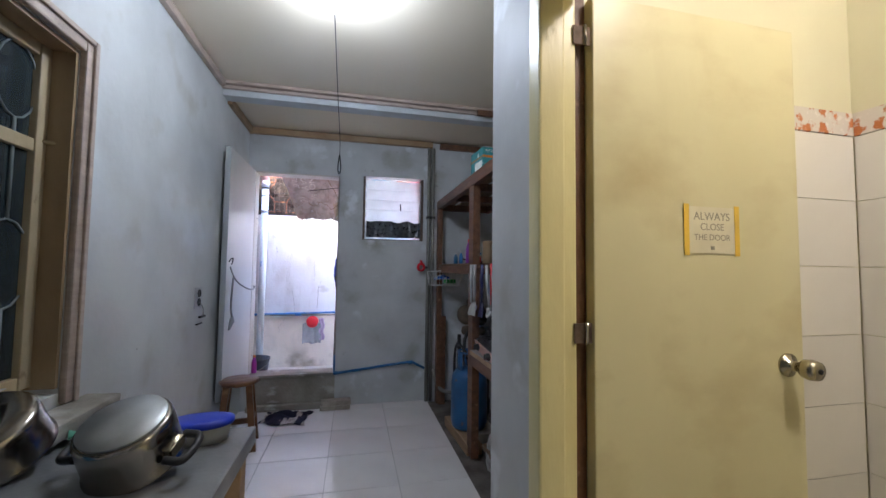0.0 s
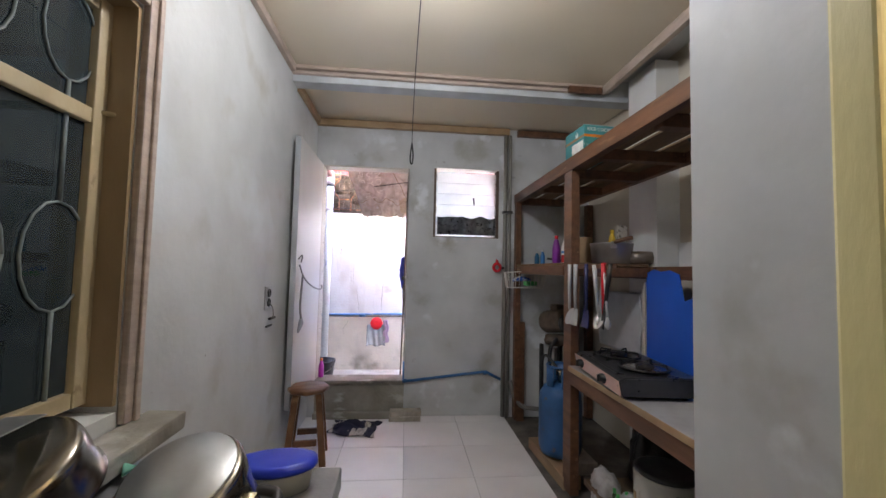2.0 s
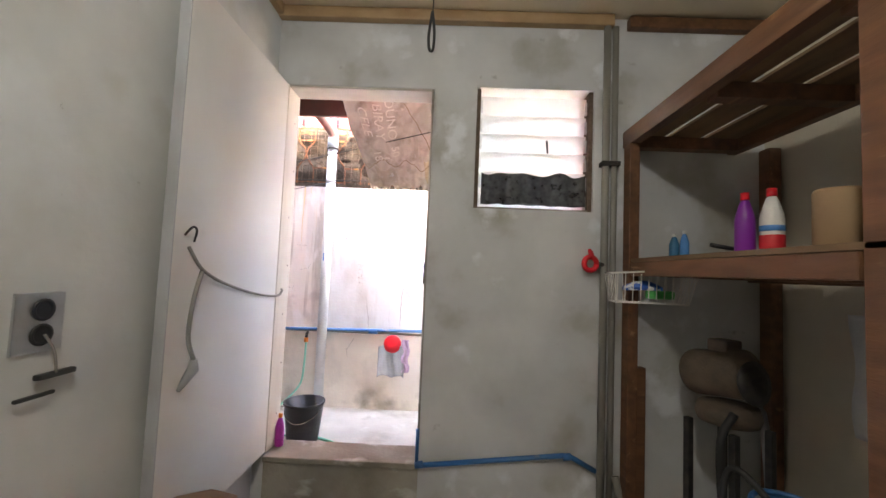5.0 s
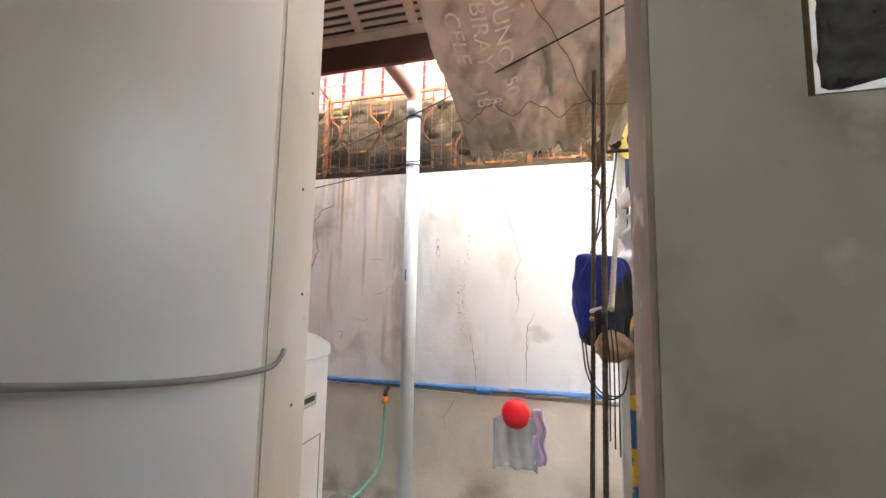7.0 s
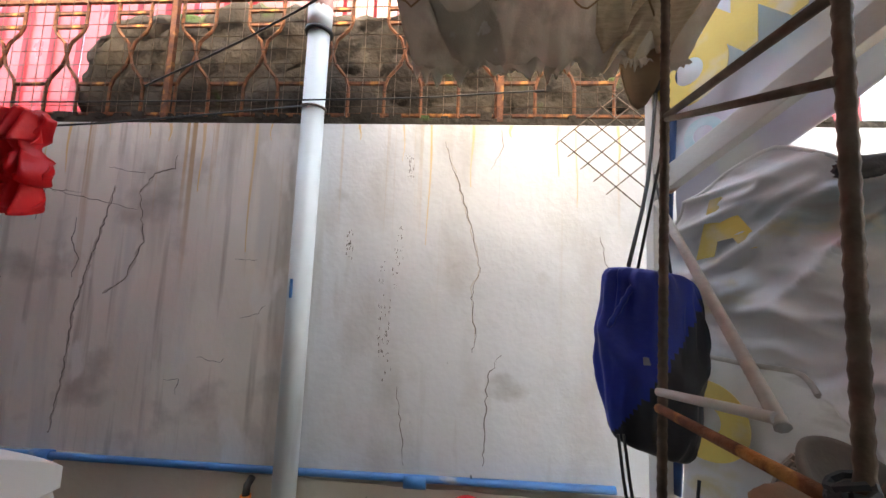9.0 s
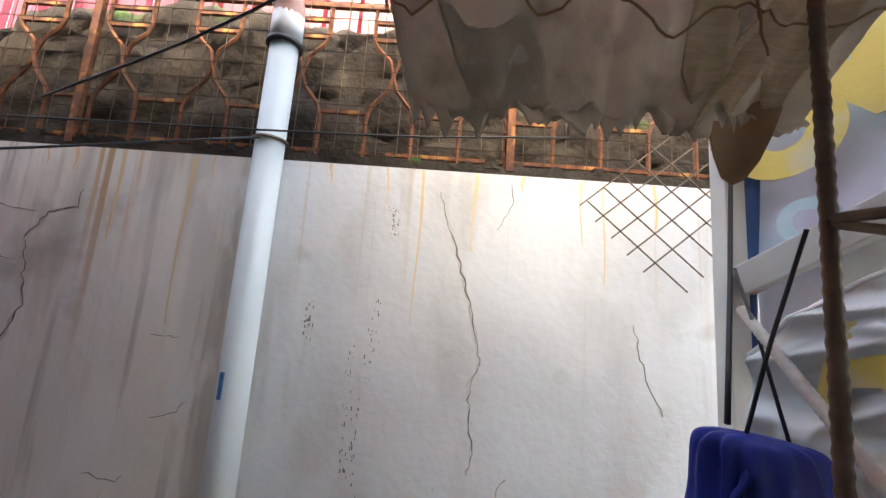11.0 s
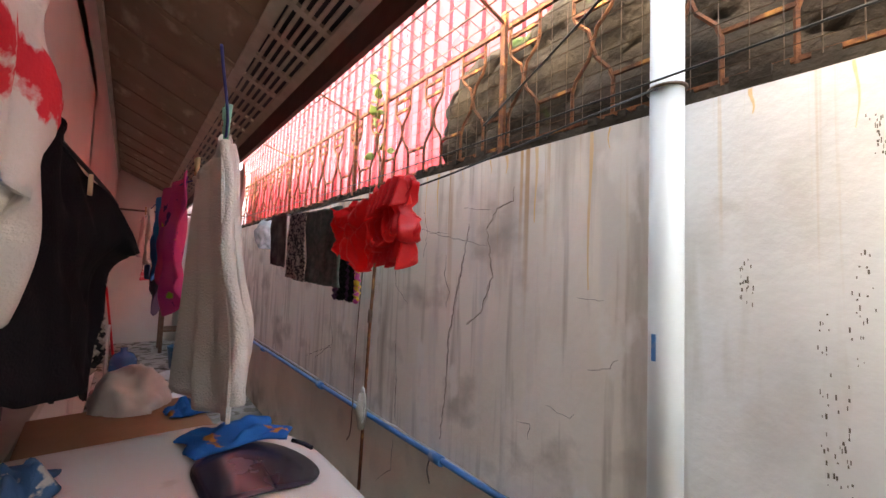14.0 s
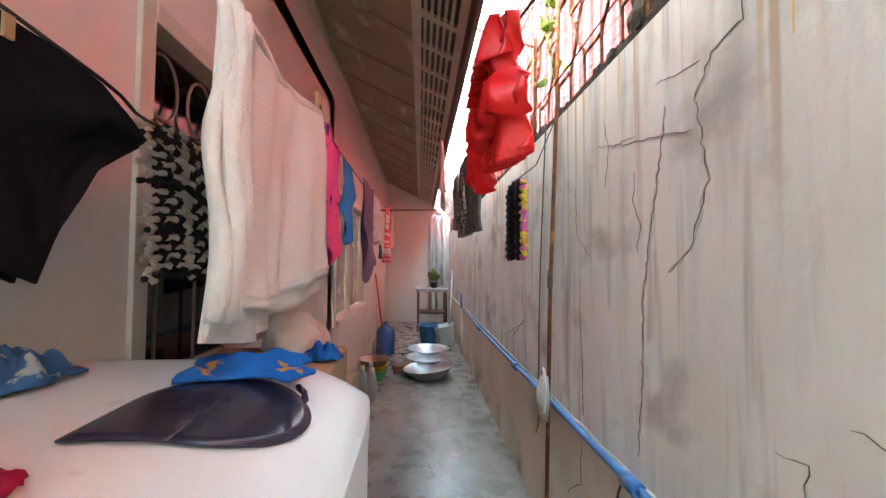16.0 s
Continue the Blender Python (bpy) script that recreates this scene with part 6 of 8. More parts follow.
for k, (u0, u1, v0, v1, sk) in enumerate(((0.60, 0.70, 0.74, 0.93, 0.05), (0.68, 0.76, 0.52, 0.80, 0.04), (0.74, 0.84, 0.82, 0.99, -0.04), (0.46, 0.52, 0.50, 0.72, 0.03), (0.86, 0.97, 0.55, 0.95, -0.05), (0.10, 0.30, 0.86, 0.98, 0.06))):
    part("patch", sheet(22, 22, lambda u, v: tuple(Vector(sackf(min(0.995, u0 + (u1 - u0) * u + sk * v), v0 + (v1 - v0) * v + 0.02 * math.sin(5 * u + k))) + Vector((0, -0.006, -0.007))), 0.002), (PATCH, PATCHG)[k % 2], sackt, "patch of paler weave")
part("torn_flap", sheet(10, 14, lambda u, v: (-0.22 + 0.16 * u + 0.04 * v, 5.17 + 0.02 * math.sin(7 * u), 2.14 - 0.24 * v * (0.6 + 0.4 * math.sin(5 * u))), 0.003), mat("brown_paper_sack", (0.30, 0.21, 0.12), (0.22, 0.15, 0.09), 0.9, scale=8, bump=0.2, trans=0.3), sackt)
part("seam", tube([Vector(sackf(k / 60, 0.82 + 0.03 * math.sin(k * 0.4))) + Vector((0, -0.006, -0.008)) for k in range(61)], 0.0025, 5), MATS["brown_paper_sack"], sackt)
part("seam", tube([Vector(sackf(0.42 + k / 110, 0.30 + 0.6 * k / 44)) + Vector((0, -0.006, -0.008)) for k in range(45)], 0.003, 5), MATS["brown_paper_sack"], sackt)
for row, (txt, u0, v0, sz) in enumerate((("CELE", 0.14, 0.40, 0.10), ("BIRAY", 0.23, 0.42, 0.10), ("OUNO", 0.32, 0.40, 0.10), ("18", 0.17, 0.74, 0.085), ("83", 0.25, 0.72, 0.085), ("50", 0.33, 0.70, 0.085))):
    p0, p1, p2 = Vector(sackf(u0, v0)), Vector(sackf(u0 + 0.03, v0)), Vector(sackf(u0, v0 + 0.05))
    ex = (p1 - p0).normalized()
    dn = (p2 - p0).normalized()
    nn = ex.cross(dn).normalized()
    m = Matrix((dn, -ex, nn)).transposed().to_4x4()
    if nn.z > 0:
        m = Matrix((dn, ex, -nn)).transposed().to_4x4()
    off = -0.03 if nn.z > 0 else 0.03
    m.translation = p0 + nn * off
    text_mesh(txt, sz, SACKPRINT, "lettering", sackt, m, 0.0004)
part("pole", tube([(-0.98, 4.76, 2.81), (0.36, 4.76, 2.81)], 0.008, 6), REBAR, sackt)
solo("awning_cord", tube([(-1.9, 5.62, 2.20), (-1.1, 5.3, 2.28), (-0.05, 4.7, 2.33)], 0.004, 5, smooth=4), BLACKCORD, "black cord under the awning", "cord")

# ---- frame of bars, banner, bag, mops beside the door ----
BANNER = mat("faded_printed_tarpaulin", (0.62, 0.60, 0.66), (0.34, 0.58, 0.66), 0.4, scale=1.8, fine=18, bump=0.15, lo=0.45, hi=0.6, trans=0.25, layers=(
    ((0.58, 0.42, 0.52), 2.3, (1, 1, 1), 0.56, 0.66), ((0.66, 0.66, 0.64), 3.1, (1, 1, 1), 0.56, 0.62)))
BANYEL = mat("yellow_banner_print", (0.72, 0.55, 0.12), (0.62, 0.47, 0.14), 0.5, scale=5, layers=(((0.62, 0.56, 0.40), 7, (1, 1, 1), 0.56, 0.70),))
NAVYC = mat("navy_banner_edge", (0.02, 0.07, 0.20), (0.02, 0.05, 0.14), 0.5, scale=6)
TARPW = mat("grey_white_printed_tarpaulin", (0.72, 0.71, 0.69), (0.62, 0.61, 0.59), 0.35, scale=3, fine=14, bump=0.2, layers=(
    ((0.36, 0.42, 0.43), 2.6, (1, 1, 1.6), 0.52, 0.66), ((0.62, 0.54, 0.30), 4.1, (1, 1, 1.5), 0.62, 0.70), ((0.30, 0.28, 0.26), 5, (1, 1, 2.5), 0.60, 0.76)))
fr = thing("bar_frame", (0, 0, 0), "ladder-like frame of rusty bars and a white steel post", "frame")
part("post", box(-0.02, 0.03, 5.36, 5.41, 0.015, 2.35, 0.003), mat("chipped_white_steel", (0.60, 0.59, 0.55), (0.52, 0.50, 0.46), 0.5, scale=8, layers=(((0.30, 0.13, 0.05), 8, (1, 1, 0.5), 0.62, 0.68),)), fr)
WS = MATS["chipped_white_steel"]


def ribbed(p0, p1, r, n):
    a, b = Vector(p0), Vector(p1)
    pts = [a + (b - a) * (k / (2 * n)) for k in range(2 * n + 1)]
    return tube(pts, r, 8, radii=[r if k % 2 else r * 1.18 for k in range(2 * n + 1)])


part("bar", ribbed((-0.20, 4.99, 0.015), (-0.15, 4.99, 2.25), 0.0085, 110), REBAR, fr, "thin ribbed steel bar")
part("bar", ribbed((-0.195, 4.60, 0.015), (-0.16, 4.60, 2.6), 0.0075, 130), REBAR, fr, "ribbed steel bar")
part("rung", tube([(-0.175, 4.60, 1.765), (0.06, 4.70, 1.80)], 0.006, 8), REBAR, fr)
part("rung", tube([(-0.16, 4.99, 1.785), (-0.18, 4.60, 1.65)], 0.006, 8), REBAR, fr)
part("rung", tube([(-0.18, 4.99, 1.25), (-0.145, 4.75, 1.28)], 0.008, 8), WS, fr)
part("brace", tube([(-0.16, 4.99, 1.79), (-0.175, 4.60, 1.745)], 0.007, 8), REBAR, fr)
part("brace", tube([(-0.18, 4.99, 1.22), (-0.18, 4.62, 1.24)], 0.009, 8), RUST, fr)
crossb = box(-0.02, 0.02, 0.0, 0.95, -0.03, 0.03, 0.003)
crossb.transform(Matrix.Translation((0.0, 5.35, 1.75)) @ Matrix.Rotation(radians(180 + 32.7), 4, 'Z') @ Matrix.Rotation(radians(28), 4, 'X'))
part("crossbeam", crossb, WS, fr, "chipped white crossbeam")
part("rope", ribbed((-0.025, 5.32, 1.69), (-0.14, 4.745, 1.27), 0.009, 60), mat("pale_rope", (0.52, 0.48, 0.42), rough=0.9, scale=40), fr)
part("knot", lathe([(0.01, -0.03), (0.03, -0.01), (0.025, 0.02), (0.008, 0.035)], 10, at=(-0.02, 5.35, 2.06)), BLACKCORD, fr)
for k in range(5):
    part("knot", tube([(-0.19 + 0.016 * math.cos(k + a * 0.7), 4.60 + 0.016 * math.sin(k + a * 0.7), 1.235 + 0.008 * k + 0.006 * math.sin(a + k)) for a in range(11)], 0.004, 5), BLACKCORD, fr)
for k in range(3):
    part("cord_tail", tube([(-0.178 + 0.012 * k, 4.585, 1.24), (-0.170 + 0.012 * k, 4.582, 1.12), (-0.172 + 0.013 * k, 4.585, 0.90 - 0.02 * k)], 0.0022, 5, smooth=4), BLACKCORD, fr)
part("cord", tube([(-0.01, 5.35, 2.06), (-0.06, 5.30, 1.75), (-0.16, 5.18, 1.50)], 0.005, 6, smooth=3), BLACKCORD, fr)


def cloth_mat(name, c1, c2=None, **kw):
    return mat(name, c1, c2, rough=kw.pop("rough", 0.9), scale=kw.pop("scale", 6), fine=kw.pop("fine", 260), bump=kw.pop("bump", 0.25), **kw)


bdir = Vector((0.54, -0.84, 0)).normalized()
bnrm = Vector((-0.84, -0.54, 0)).normalized()


def ramp(x, *pts):
    for (x0, y0), (x1, y1) in zip(pts, pts[1:]):
        if x <= x1:
            return y0 + (y1 - y0) * max(0.0, (x - x0) / (x1 - x0))
    return pts[-1][1]


def on_side(a, z, out=0.0):
    """A place on the hung side wall: a metres from the post, z up, out towards the yard."""
    return Vector((0.04, 5.36, z)) + bdir * a + bnrm * out


def banf(u, v):
    a = 0.0 + 0.78 * u
    low = ramp(a, (0.0, 1.50), (0.10, 1.60), (0.23, 1.77), (0.54, 1.955), (0.8, 2.11))
    z = low + (2.85 - low) * v
    return on_side(a, z, -0.01 + 0.02 * math.sin(5 * z) * u + 0.022 * noise.noise(Vector((a * 5, z * 4, 0))) + 0.010 * crease(Vector((a * 5 + z, z * 2.5, 2))))


def tarpf(u, v):
    a = 0.0 + 1.0 * u
    top = ramp(a, (0.0, 1.60), (0.12, 1.72), (0.24, 1.79), (0.36, 1.73), (0.52, 1.60), (1.0, 1.46)) + 0.012 * noise.noise(Vector((a * 12, 0, 0)))
    low = ramp(a, (0.0, 1.285), (0.30, 1.29), (0.36, 1.24), (0.55, 1.02), (1.0, 0.9))
    z = low + (top - low) * v
    w = 1 - v
    return on_side(a, z, 0.035 + 0.05 * w * math.sin(min(1.0, a / 0.3) * 1.57) + 0.030 * noise.noise(Vector((a * 5, z * 7, 0))) + 0.014 * noise.noise(Vector((a * 13, z * 15, 4)))
                   + 0.034 * crease(Vector((a * 2.2 + z * 1.5, z * 8 - a * 3, 4))) ** 2 + 0.012 * crease(Vector((a * 9 - z * 4, z * 15, 2))))


ban = thing("hanging_banner", (0, 0, 0), "faded lilac and blue printed tarpaulin banner hung as a side wall", "banner")
part("sheet", sheet(60, 60, banf, 0.004), BANNER, ban)
part("navy_edge", sheet(4, 30, lambda u, v: on_side(-0.04 + 0.05 * u + 0.01 * math.sin(9 * v), 0.9 + 1.32 * v, 0.012), 0.004), NAVYC, ban)


def letter(ch, a, z, size, lean, parent, out, material=BANYEL, bold=0.02):
    o = on_side(a, z, out)
    m = Matrix(((bdir.x, 0, bnrm.x, o.x), (bdir.y, 0, bnrm.y, o.y), (0, 1, 0, o.z), (0, 0, 0, 1))) @ Matrix.Rotation(radians(lean), 4, 'Z')
    text_mesh(ch, size, material, "letter", parent, m, 0.001, bold)


letter("O", 0.07, 2.05, 0.22, 20, ban, 0.035)
letter("W", 0.235, 2.15, 0.22, 20, ban, 0.035)
PALEINK = mat("pale_teal_print", (0.36, 0.58, 0.62), (0.58, 0.64, 0.68), 0.5, scale=14)
letter("O", 0.10, 1.86, 0.12, 0, ban, 0.035, PALEINK, 0.006)
tarp = thing("silver_tarpaulin", (0, 0, 0), "crumpled grey-white printed tarpaulin over stored goods", "tarpaulin")
part("cover", sheet(130, 90, tarpf, 0.004), TARPW, tarp)
part("hem", tube([Vector(tarpf(k / 30 * 0.34, 0.0)) + bnrm * 0.004 for k in range(31)], 0.006, 6), MATS["pale_rope"], tarp)
part("top_fold", tube([Vector(tarpf(k / 40, 1.0)) for k in range(41)], 0.006, 6), TARPW, tarp)
part("lower_panel", sheet(40, 30, lambda u, v: on_side(0.02 + 0.42 * u, 0.45 + 0.85 * v, 0.012 + 0.02 * noise.noise(Vector((u * 4, v * 5, 2))) + 0.012 * crease(Vector((u * 3 + v, v * 4, 7)))), 0.004), TARPW, tarp)
letter("A", 0.16, 1.60, 0.17, 10, tarp, 0.075, bold=0.012)
letter("O", 0.09, 1.12, 0.22, 0, tarp, 0.045)
rag_at = on_side(0.42, 1.665, 0.03)
TOPRAG = (rag_at.x, rag_at.y, rag_at.z)
solo("pink_sheet", sheet(16, 20, lambda u, v: on_side(0.46 + 0.4 * u, 0.75 + 0.42 * v, 0.05 + 0.015 * math.sin(26 * u + v)), 0.004), cloth_mat("dull_pink_cloth", (0.50, 0.36, 0.36), (0.42, 0.29, 0.30), scale=5), "dull pink cloth hanging under the tarpaulin", "cloth")
solo("stored_goods", box(0.35, 1.15, 4.85, 5.35, 0.015, 0.88, 0.03), CARDBROWN, "stack of goods under the tarpaulin", "goods")
st = thing("striped_sack", (0.06, 4.72, 0.015), "yellow and blue striped woven sack", "sack")
part("body", sheet(24, 24, lambda u, v: (-0.16 + 0.42 * u, -0.06 - 0.10 * math.sin(math.pi * u) + 0.02 * noise.noise(Vector((u * 4, v * 4, 0))), 0.02 + 0.98 * v), 0.02),
     mat("yellow_blue_stripe", (0.75, 0.55, 0.03), (0.03, 0.16, 0.34), 0.6, scale=3.2, stretch=(1.2, 1, 3.5), lo=0.5, hi=0.53), st)
part("lining", sheet(10, 14, lambda u, v: (-0.05 + 0.26 * u, -0.10, 0.9 + 0.32 * v - 0.15 * u), 0.015), NAVYC, st)
bag = thing("drawstring_bag", (-0.118, 5.16, 1.075), "blue and black drawstring bag hanging on the frame", "bag")
BAGB = mat("royal_blue_nylon", (0.005, 0.025, 0.30), (0.004, 0.018, 0.22), 0.45, scale=6, fine=60, bump=0.15)


def bagshape(upper):
    """A slack gathered sack; the blue and the black cloth meet along a slanting seam."""
    bm = bmesh.new()
    prof = [(0.02, 0.0), (0.10, 0.012), (0.132, 0.07), (0.145, 0.18), (0.138, 0.29), (0.125, 0.36), (0.10, 0.405), (0.03, 0.415)]
    rings = []
    nk = 72
    for p in smooth_path([(r, z, 0) for r, z in prof], 8):
        ring = []
        for k in range(nk):
            a = 2 * math.pi * k / nk
            c, si = math.cos(a), math.sin(a)
            f = 1 + 0.09 * math.sin(15 * a + 5 * p.y) * (p.y / 0.42) ** 3 + 0.16 * (crease(Vector((c * 1.5, si * 1.5, p.y * 5))) - 0.5) + 0.07 * noise.noise(Vector((c * 5, si * 5, p.y * 12)))
            x, y = p.x * f * c * 0.84, p.x * f * si * 0.45
            ring.append(bm.verts.new((x, y, p.y - 0.25 * x * (1 - p.y / 0.42) - 0.3 * x * p.y)))
        rings.append(ring)
    for a, b in zip(rings, rings[1:]):
        for k in range(nk):
            q = (a[k], a[(k + 1) % nk], b[(k + 1) % nk], b[k])
            mid = sum((v.co for v in q), Vector()) / 4
            if (mid.z > 0.19 + 1.5 * mid.x) == upper:
                bm.faces.new(q).smooth = True
    if upper:
        bm.faces.new(rings[-1])
    else:
        bm.faces.new(rings[0][::-1])
    for v in [v for v in bm.verts if not v.link_faces]:
        bm.verts.remove(v)
    return bm


part("body", bagshape(True), BAGB, bag)
part("base", bagshape(False), mat("black_nylon", (0.012, 0.013, 0.02), rough=0.5, scale=8, bump=0.1), bag)
part("cord", tube([(-0.03, 0, 0.41), (-0.015, -0.04, 0.56), (-0.005, -0.10, 0.72)], 0.0035, 6), BLACKCORD, bag)
part("cord", tube([(0.06, 0.02, 0.38), (0.08, 0.10, 0.55), (0.09, 0.17, 0.70)], 0.0035, 6), BLACKCORD, bag)
for k in range(2):
    part("cord", tube([(-0.09 + 0.012 * k, -0.04, 0.05), (-0.07 + 0.012 * k, -0.05, -0.10), (-0.01, -0.04, -0.19 + 0.02 * k), (0.07, -0.02, -0.17), (0.10, 0.0, -0.05)], 0.0035, 6, smooth=5), BLACKCORD, bag)
part("drawstring_hem", tube([(-0.035 - 0.07 * k / 12, -0.032 - 0.012 * math.sin(k * 0.3), 0.405 - 0.125 * (k / 12) ** 1.3) for k in range(13)], 0.006, 6, radii=[0.005 + 0.003 * (k % 2) for k in range(13)]), BAGB, bag)
part("print", box(-0.045, -0.005, -0.066, -0.0625, 0.205, 0.222, 0.001), GREYP, bag)
part("print", box(-0.02, 0.005, -0.066, -0.0625, 0.235, 0.262, 0.001), GREYP, bag)
crumple((-0.135, 4.74, 1.10), 0.055, 0.05, 0.05, 11, mat("tan_cloth", (0.42, 0.29, 0.19), (0.32, 0.21, 0.13), 0.9, scale=9, fine=200, bump=0.3), "bundled tan rag tied on the frame", "tied_rag", "rag")
crumple(TOPRAG, 0.085, 0.04, 0.028, 13, cloth_mat("dark_grey_bundle", (0.05, 0.05, 0.055), (0.09, 0.09, 0.09), scale=8), "dark grey rag bundle lying on the tarpaulin", "rag_bundle", "rag")
mop = thing("string_mop", (0.025, 4.81, 1.15), "grey string mop hung head down beside the tarpaulin", "mop")
TILT = Vector((0, 0, 1)).rotation_difference(Vector((0.26, -0.60, 0.76))).to_matrix()
STICK = Vector((0.107, -0.48, 0.87))
RUBBER = mat("grey_brown_rubber", (0.17, 0.145, 0.12), (0.12, 0.10, 0.085), rough=0.6, scale=9)
part("disc", lathe([(0.022, -0.012), (0.05, -0.010), (0.080, 0.0), (0.092, 0.010), (0.100, 0.012), (0.104, 0.006), (0.098, -0.004), (0.06, -0.020), (0.02, -0.024)], 40, tilt=TILT), RUBBER, mop)
part("hub", lathe([(0.034, -0.012), (0.034, 0.004), (0.026, 0.010), (0.020, 0.010), (0.018, -0.004)], 20, tilt=TILT), mat("dark_grey_plastic", (0.07, 0.065, 0.06), rough=0.5, scale=8), mop)
part("handle", tube([STICK * -0.005, STICK * 0.3, STICK * 0.75], 0.0115, 10), mat("weathered_stick", (0.42, 0.37, 0.31), (0.30, 0.26, 0.21), 0.7, scale=7, stretch=(3, 3, 0.5)), mop)
ms = bmesh.new()
for i in range(190):
    a = rng.uniform(0, 2 * math.pi)
    r = rng.uniform(0.05, 0.098)
    q0 = TILT @ Vector((r * math.cos(a), r * math.sin(a), -0.012))
    q1 = TILT @ Vector((1.06 * r * math.cos(a), 1.06 * r * math.sin(a), -0.05))
    q1.z -= 0.03
    sw = rng.uniform(-0.02, 0.02)
    tube([q0, q1, (q1.x * 0.95 + sw + 0.012, q1.y * 0.9 + 0.01, q1.z - rng.uniform(0.07, 0.12)), (q1.x * 0.9 + 1.5 * sw + 0.02, q1.y * 0.85 + 0.01, q1.z - rng.uniform(0.18, 0.28))], 0.003, 4, ms, smooth=2)
mst = part("strings", ms, mat("dirty_mop_yarn", (0.46, 0.41, 0.35), (0.33, 0.29, 0.25), 0.95, scale=14, fine=150, bump=0.3), mop)
tagged(mst, kind="stuff")
broom = thing("green_broom", (-0.085, 4.58, 1.66), "green handled brush hanging head down", "broom")
part("handle", tube([(0.008, 0.006, 0.015), (0.134, 0.08, 0.265), (0.20, 0.12, 0.40)], 0.0095, 10), mat("dark_green_plastic", (0.01, 0.16, 0.11), (0.01, 0.12, 0.08), 0.4, scale=7), broom)
part("head", lathe([(0.008, -0.032), (0.020, -0.026), (0.022, 0.0), (0.018, 0.020), (0.010, 0.034)], 14), mat("rusty_brush_end", (0.28, 0.10, 0.03), (0.16, 0.06, 0.02), 0.8, scale=18, bump=0.4), broom)
stick = solo("leaning_stick", tube([(0.10, 4.42, 0.015), (-0.02, 4.56, 0.8), (-0.06, 4.60, 1.08)], 0.009, 8), MATS["weathered_stick"], "weathered wooden stick leaning on the frame", "stick")
mp = thing("wire_mesh_offcut", (0.02, FW - 0.05, 1.93), "piece of diamond wire mesh stuck on the fence", "wire mesh", rz=0)
for i in range(5):
    o = (i - 2) * 0.052
    part("wire", tube([(-0.17 + o * 0.9, 0, -0.13 - o * 0.9 + 0.09), (0.12 + o * 0.9, 0, 0.12 - o * 0.9 + 0.09)], 0.0025, 5), REBAR, mp)
    part("wire", tube([(-0.15 + o * 0.9, -0.005, 0.16 + o * 0.9), (0.14 + o * 0.9, -0.005, -0.09 + o * 0.9)], 0.0025, 5), REBAR, mp)

# ---- washing machine ----
wm = thing("washing_machine", (-1.63, 4.62, 0.035), "white top-loading washing machine with a dark glass lid", "washing machine")
WMW = mat("white_enamel", (0.74, 0.73, 0.70), (0.69, 0.68, 0.64), 0.42, scale=3, bump=0.01, layers=(((0.52, 0.48, 0.40), 14, (1, 1, 1), 0.68, 0.80),))
WX, WY = 0.33, 0.323
part("body", box(-WX, WX, -WY, WY - 0.02, 0.03, 0.99, 0.02), WMW, wm)
topb = bmesh.new()


def topf(u, v):
    x = -WX - 0.005 + (2 * WX + 0.01) * u
    rr = abs(2 * u - 1)
    y = -WY + (2 * WY - 0.025 + 0.025 * (1 - rr ** 3.5)) * v
    z = 1.125 - 0.085 * max(0.0, (v - 0.55) / 0.45) ** 2.2 - 0.01 * rr ** 4
    return (x, y, z)


T2 = [[topb.verts.new(topf(i / 24, j / 24)) for i in range(25)] for j in range(25)]
for j in range(24):
    for i in range(24):
        topb.faces.new((T2[j][i], T2[j][i + 1], T2[j + 1][i + 1], T2[j + 1][i])).smooth = True
rim = T2[0][:] + [r[-1] for r in T2[1:]] + T2[-1][-2::-1] + [r[0] for r in T2[-2:0:-1]]
low = [topb.verts.new((v.co.x, v.co.y, 0.992)) for v in rim]
for k in range(len(rim)):
    j = (k + 1) % len(rim)
    topb.faces.new((rim[k], low[k], low[j], rim[j]))
topb.faces.new(low)
part("top_cover", topb, WMW, wm, "white rounded top cover")
LIDM = mat("smoky_dark_lid", (0.018, 0.016, 0.03), (0.025, 0.022, 0.04), 0.25, scale=3, bump=0.0)


def lidf(u, v):
    """A drop-shaped lid: a circle drawn out to one sharp corner."""
    a = 2 * math.pi * u
    d = abs((a - math.radians(-41) + math.pi) % (2 * math.pi) - math.pi)
    r = max(v, 0.02) * 0.125 / (math.cos(math.radians(46) - d) if d < math.radians(46) else 1.0)
    x, y = -0.02 + r * math.cos(a), 0.125 + r * math.sin(a)
    z = topf((x + WX + 0.005) / (2 * WX + 0.01), (y + WY) / (2 * WY))[2]
    return (x, y, z + 0.006 + 0.005 * (1 - v ** 4))


lid = part("lid", sheet(96, 8, lidf, 0.003), LIDM, wm, "dark smoky lid")
part("lid_grip", tube([(-0.085, 0.215, 1.128), (-0.06, 0.232, 1.126), (-0.03, 0.243, 1.124)], 0.005, 8), LIDM, lid)
part("side_grip", box(WX - 0.001, WX + 0.006, 0.10, 0.20, 0.80, 0.85, 0.008), CREAMP, wm)
part("grip_slot", box(WX + 0.0065, WX + 0.009, 0.112, 0.188, 0.818, 0.84, 0.001), IRON, wm)
part("panel_groove", box(WX - 0.001, WX + 0.003, -0.22, 0.25, 0.66, 0.664), GREYP, wm)
part("panel_groove", box(WX - 0.001, WX + 0.003, 0.25, 0.254, 0.15, 0.664), GREYP, wm)
